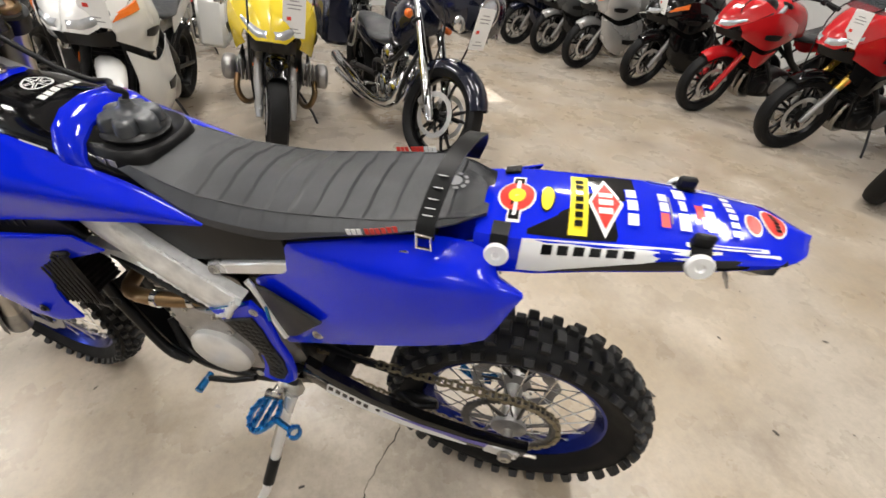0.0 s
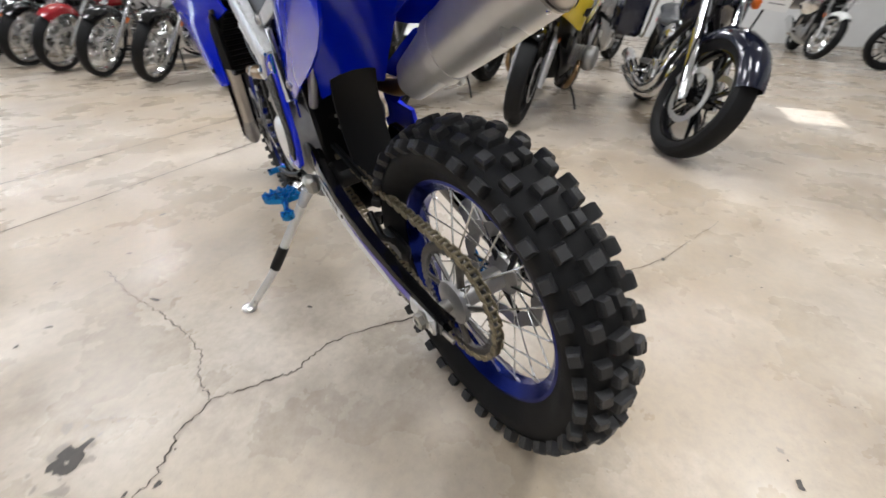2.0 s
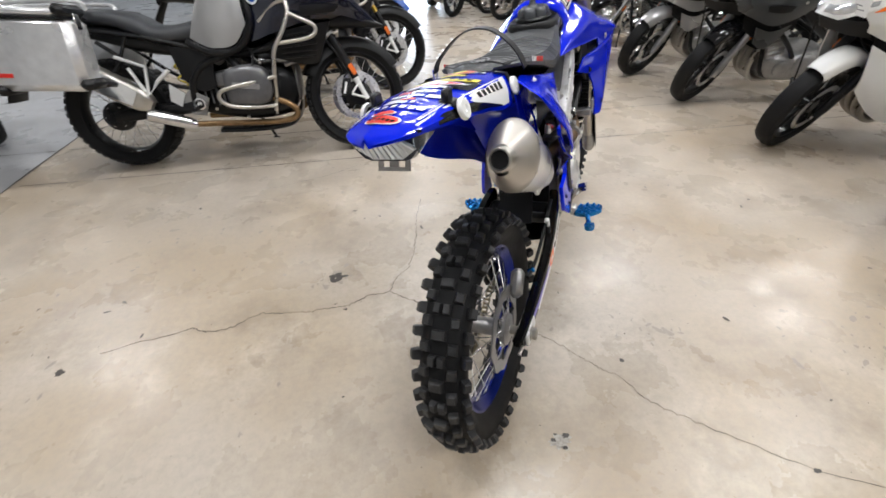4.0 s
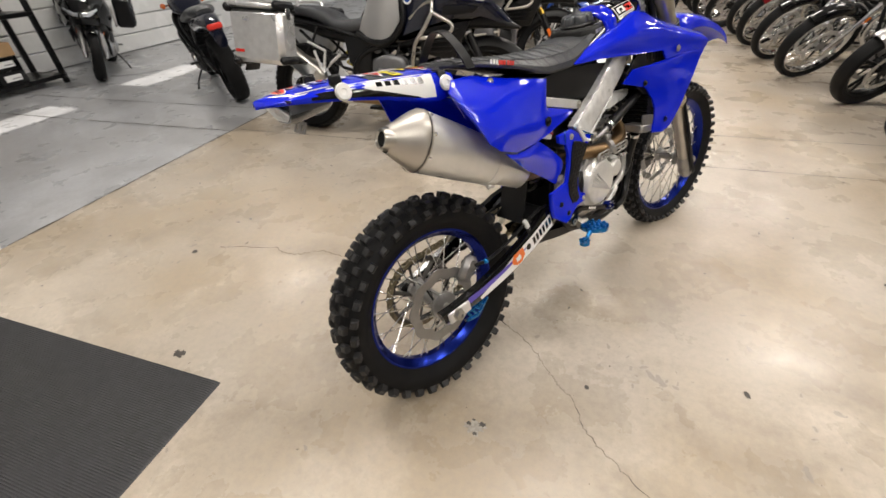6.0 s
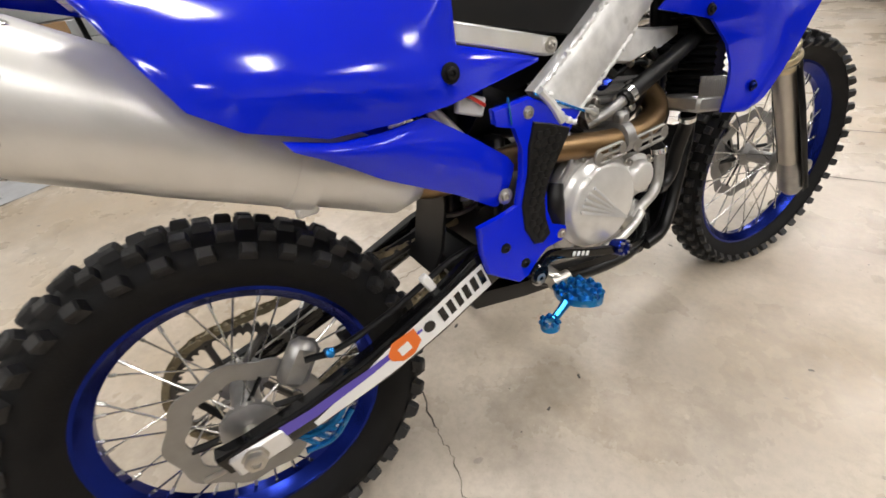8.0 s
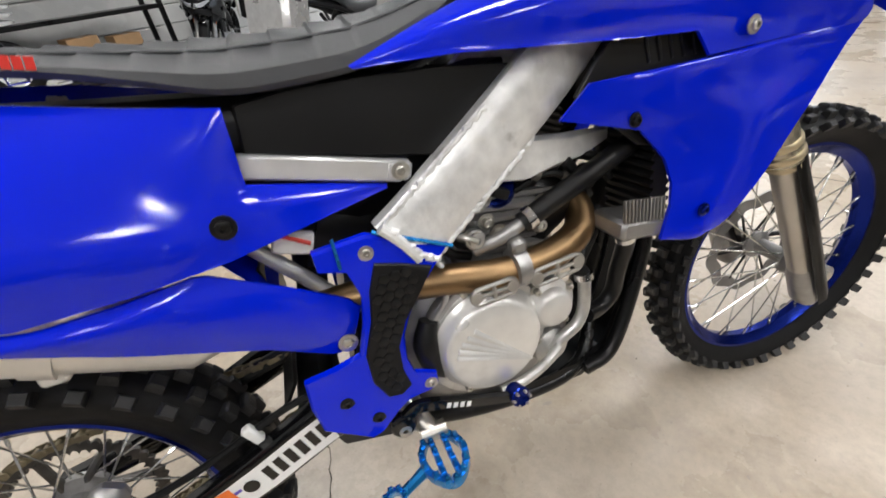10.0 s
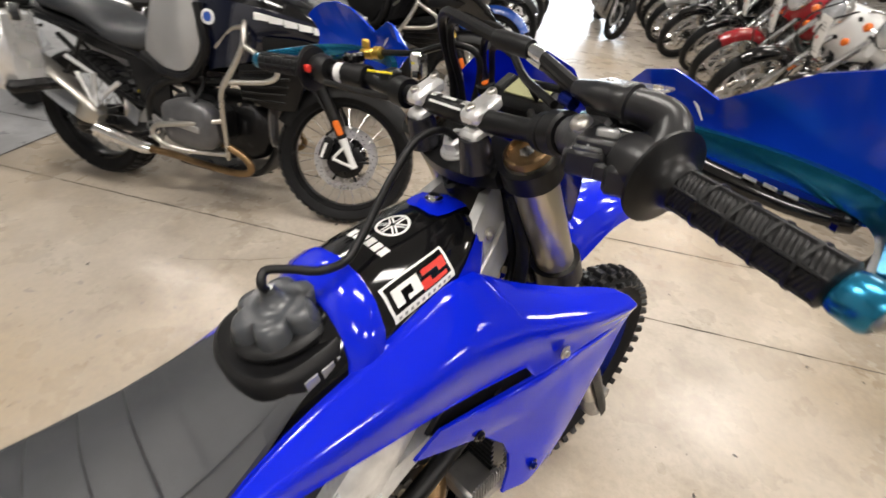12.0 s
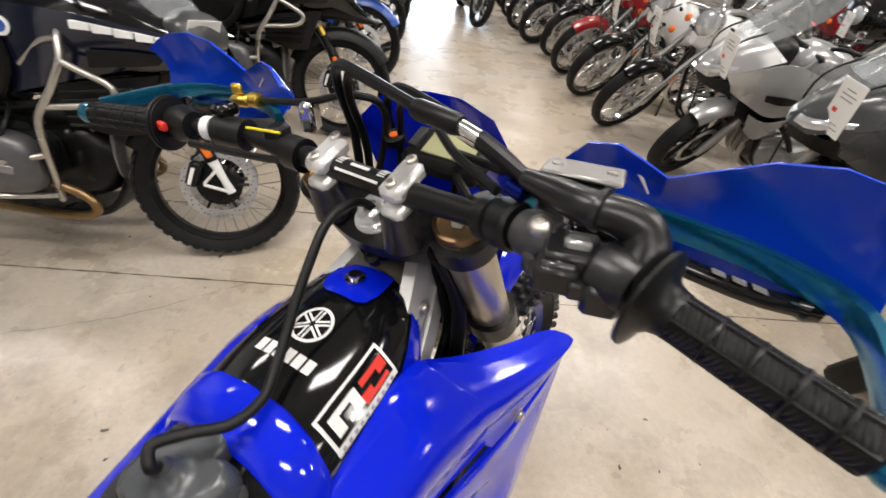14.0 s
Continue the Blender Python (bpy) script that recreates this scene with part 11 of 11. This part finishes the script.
motorcycle(2.20, 6.33, FACE_IN - 3, "black cruiser with chrome engine", body=GLOSS_BLACK, guard=GLOSS_BLACK, wheels="wire", rim=CHROME, steer=32, **CRUISER)
motorcycle(2.02, 6.92, FACE_IN - 3, "black chopper with raked chrome forks", body=GLOSS_BLACK, guard=GLOSS_BLACK, wheels="wire", rim=FRAME_BLACK, steer=32, **CRUISER)
for i, (mt, lb) in enumerate(((SILVER_PAINT, "silver cruiser with chrome trim"), (NAVY_PAINT, "navy cruiser with chrome trim"), (GLOSS_BLACK, "black cruiser with chrome trim"), (MAROON, "maroon cruiser with chrome trim"), (WHITE_PAINT, "white cruiser with chrome trim"), (GLOSS_BLACK, "black cruiser with chrome trim"))):
    motorcycle(1.95, 7.65 + 0.75 * i, FACE_IN - 3, lb, body=mt, guard=mt, wheels="wire" if i % 2 else "cast", rim=CHROME, steer=30, **CRUISER)
motorcycle(1.22, 7.55, -84, "small white and red motorcycle parked at the aisle's end", body=WHITE_PAINT, tank=RED_PAINT, guard=WHITE_PAINT, front_end="fairing", engine="block", fork=(GOLD, CASE, 1), half=0.05, tag=False)
# second row behind it
for i, (mt, lb, fe) in enumerate(((GLOSS_BLACK, "black touring cruiser", "bat"), (SILVER_PAINT, "silver sport motorcycle", "fairing"), (GLOSS_BLACK, "black cruiser", "round"), (WHITE_PAINT, "plain white cruiser", "round"), (GREY_PAINT, "grey touring cruiser", "bat"), (NAVY_PAINT, "navy sport motorcycle", "fairing"), (GLOSS_BLACK, "black touring cruiser", "bat"), (MAROON, "maroon cruiser", "round"), (SILVER_PAINT, "silver cruiser", "round"))):
    extra = dict(CRUISER) if fe != "fairing" else dict(engine="block", fork=(CASE, CASE), low_fairing=True)
    motorcycle(5.1, -0.3 + 1.0 * i, FACE_IN - 10, lb + " in the second row", body=mt, guard=mt, front_end=fe, screen=CLEAR if fe != "round" else None, rim=CHROME if fe != "fairing" else FRAME_BLACK, **extra)

# the opposite row, fronts towards the aisle
adventure(-0.37, 2.16, FACE_OUT + 1, steer=18.0, label="black and grey adventure motorcycle with crash bars and metal cases")
adventure(-0.06, 3.50, FACE_OUT + 1, "black adventure motorcycle with gold fork tubes", paint=GLOSS_BLACK, knee=BLACK, guard=BLACK, fork_top=GOLD, cases=False, stripe=SILVER_PAINT)
for i, (mt, kn, lb) in enumerate(((BLUE_PAINT, BLUE_PAINT, "blue adventure motorcycle with wire wheels"), (NAVY_PAINT, BLACK, "dark adventure motorcycle with wire wheels"), (GLOSS_BLACK, BLACK, "black adventure motorcycle with wire wheels"), (SILVER_PAINT, BLACK, "silver adventure motorcycle with wire wheels"))):
    adventure(-0.06, 4.62 + 1.0 * i, FACE_OUT + 1, lb, paint=mt, knee=kn, guard=mt if i == 0 else BLACK, cases=False, full=False)
# side bay
motorcycle(-5.72, 3.12, -42, "black and white sport tourer parked in the bay", body=GLOSS_BLACK, tank=WHITE_PAINT, accent=BLACK, front_end="fairing", engine="block", fork=(TAN, CASE), guard=GLOSS_BLACK, screen=None, cases=BLACK, half=0.058, steer=10, lean=-9, tag=False)
motorcycle(-4.33, 3.62, 143, "dark navy motorcycle in the bay turned tail to the hall", body=NAVY_PAINT, front_end="round", engine="block", metal=FRAME_BLACK, half=0.062, steer=-6, lean=-8, tag=False)
# the cross row, fronts towards the blue bike
motorcycle(0.98, -3.36, FACE_UP, "black naked motorcycle with grey parts", body=GLOSS_BLACK, engine="block", fork=(GOLD, CASE, 1), half=0.06)
motorcycle(1.97, -3.58, FACE_UP - 6, "red and black adventure sport motorcycle with gold forks", body=RED_PAINT, accent=GLOSS_BLACK, front_end="fairing", engine="block", metal=FRAME_BLACK, fork=(GOLD, CASE, 1), guard=GLOSS_BLACK, steer=-6, bar_h=1.14, half=0.062, screen=SMOKE)
motorcycle(2.97, -3.60, FACE_UP - 4, "red sport touring motorcycle", body=RED_PAINT, accent=RED_PAINT, front_end="fairing", low_fairing=False, engine="block", metal=FRAME_BLACK, fork=(SILVER_PAINT, RED_PAINT), guard=RED_PAINT, steer=4, bar_h=1.12, half=0.06, screen=CLEAR, tag=False)
motorcycle(3.92, -3.60, FACE_UP - 6, "black touring motorcycle with full fairing", body=GLOSS_BLACK, accent=GLOSS_BLACK, front_end="fairing", low_fairing=True, engine="block", fork=(CASE, CASE), steer=10, bar_h=1.10, screen=SMOKE)
motorcycle(4.85, -3.34, FACE_UP - 6, "silver touring motorcycle with full fairing", body=SILVER_PAINT, accent=SILVER_PAINT, front_end="fairing", low_fairing=True, engine="block", fork=(CASE, CASE), guard=SILVER_PAINT, steer=12, bar_h=1.10, screen=CLEAR)
motorcycle(5.74, -3.32, FACE_UP - 6, "dark grey touring motorcycle", body=DARK_GREY, accent=GLOSS_BLACK, front_end="fairing", low_fairing=True, engine="block", guard=SILVER_PAINT, steer=12, screen=SMOKE)
motorcycle(6.47, -3.15, FACE_UP - 6, "navy touring motorcycle with smoked screen", body=NAVY_PAINT, accent=NAVY_PAINT, front_end="fairing", low_fairing=True, engine="block", guard=NAVY_PAINT, steer=12, screen=SMOKE)
motorcycle(7.35, -3.0, FACE_UP - 6, "black motorcycle near the end wall", body=GLOSS_BLACK, front_end="fairing", engine="block", steer=10, screen=SMOKE)
motorcycle(8.2, -2.4, FACE_IN, "white and black motorcycle by the end wall", body=GLOSS_BLACK, guard=WHITE_PAINT, front_end="round", engine="block", rim=CHROME, steer=20)
motorcycle(0.05, -3.3, FACE_UP, "black motorcycle with a small fairing", body=GLOSS_BLACK, front_end="fairing", engine="block")

# ---- shelf rack with stock ----
rack = thing("shelf_rack", HALL @ pose(-6.5, 1.5, 0), "dark steel shelf rack holding tyres and cartons", "shelf")
for x in (-0.28, 0.28):
    for y in (-1.5, 1.5):
        part("post", Shape().box((x, y, 1.1), (0.05, 0.06, 2.2), None, 0.006), FRAME_BLACK, rack)
for z in (0.09, 0.80, 1.55):
    part("shelf_board", Shape().box((0, 0, z), (0.62, 3.04, 0.05), None, 0.006), FRAME_BLACK, rack)


def carton(x, y, z, sx, sy, sz, mat_, label, card=True):
    ob = thing("carton", HALL @ pose(-6.5 + x, 1.5 + y, z), label, "box", "cartons on the rack", Shape().box((0, 0, sz / 2), (sx, sy, sz), None, 0.006), mat_)
    if card:
        part("label", Shape().box((sx / 2 + 0.001, 0, sz * 0.5), (0.002, sy * 0.6, sz * 0.45), None, 0.0005), CARD, ob, "white printed label")
        part("label_print", Shape().box((sx / 2 + 0.003, sy * 0.1, sz * 0.45), (0.001, sy * 0.3, sz * 0.08), None, 0.0003), INK, ob)
    part("tape", Shape().box((0, 0, sz + 0.001), (sx * 1.0, 0.05, 0.002), None, 0.0005), GREY_PAINT, ob)
    return ob


for x, y, z, sx, sy, sz, mt, lb, cd in (
        (0.12, 0.46, 0.115, 0.34, 0.30, 0.15, GLOSS_BLACK, "black carton with a white label", True), (0.12, 0.46, 0.265, 0.34, 0.30, 0.15, GLOSS_BLACK, "black carton with a white label", True), (0.12, 0.46, 0.415, 0.36, 0.34, 0.19, CARTON, "plain brown carton on the rack", False),
        (0.12, 0.95, 0.115, 0.34, 0.30, 0.15, GLOSS_BLACK, "black carton with a white label", True), (0.12, 0.95, 0.265, 0.34, 0.30, 0.15, GLOSS_BLACK, "black carton with a white label", True), (0.12, 0.95, 0.415, 0.34, 0.32, 0.14, CARTON, "small brown carton on the rack", False),
        (0.10, 0.02, 0.30, 0.34, 0.40, 0.22, CARTON, "plain brown carton on the rack", False), (0.10, 0.02, 0.115, 0.34, 0.42, 0.18, GLOSS_BLACK, "black carton under a brown one", True)):
    carton(x, y, z, sx, sy, sz, mt, lb, cd)
for k in range(4):
    ob = thing("fairing_panel", HALL @ pose(-6.45, 0.9 + 0.02 * k, 0.83 + 0.075 * k, 0, 0, 2 * k), "white plastic panel lying on the rack", "panel", "stacked white panels", hull([(-0.22, 0.0, 0.05, 0.50), (0.0, 0.0, 0.065, 0.60), (0.25, 0.0, 0.05, 0.52)], 3), WHITE_PAINT)
spare = thing("spare_wheel", HALL @ pose(-6.30, 1.18, 0.115), "fat black tyre on a silver rim standing on the rack", "wheel")
spare.matrix_world = HALL @ pose(-6.30, 1.18, 0.115 + 0.30, 0, 0, 90)
part("tyre", Shape().lathe([(-0.11, 0.165), (-0.13, 0.22), (-0.12, 0.28), (-0.06, 0.30), (0.06, 0.30), (0.12, 0.28), (0.13, 0.22), (0.11, 0.165)], (0, 0, 0), (0, 1, 0), 40, closed=True), RUBBER, spare)
part("rim", Shape().lathe([(-0.11, 0.165), (-0.105, 0.155), (-0.06, 0.14), (-0.05, 0.08), (-0.06, 0.04), (-0.06, 0)], (0, 0, 0), (0, 1, 0), 32), ALLOY, spare, "silver steel rim")
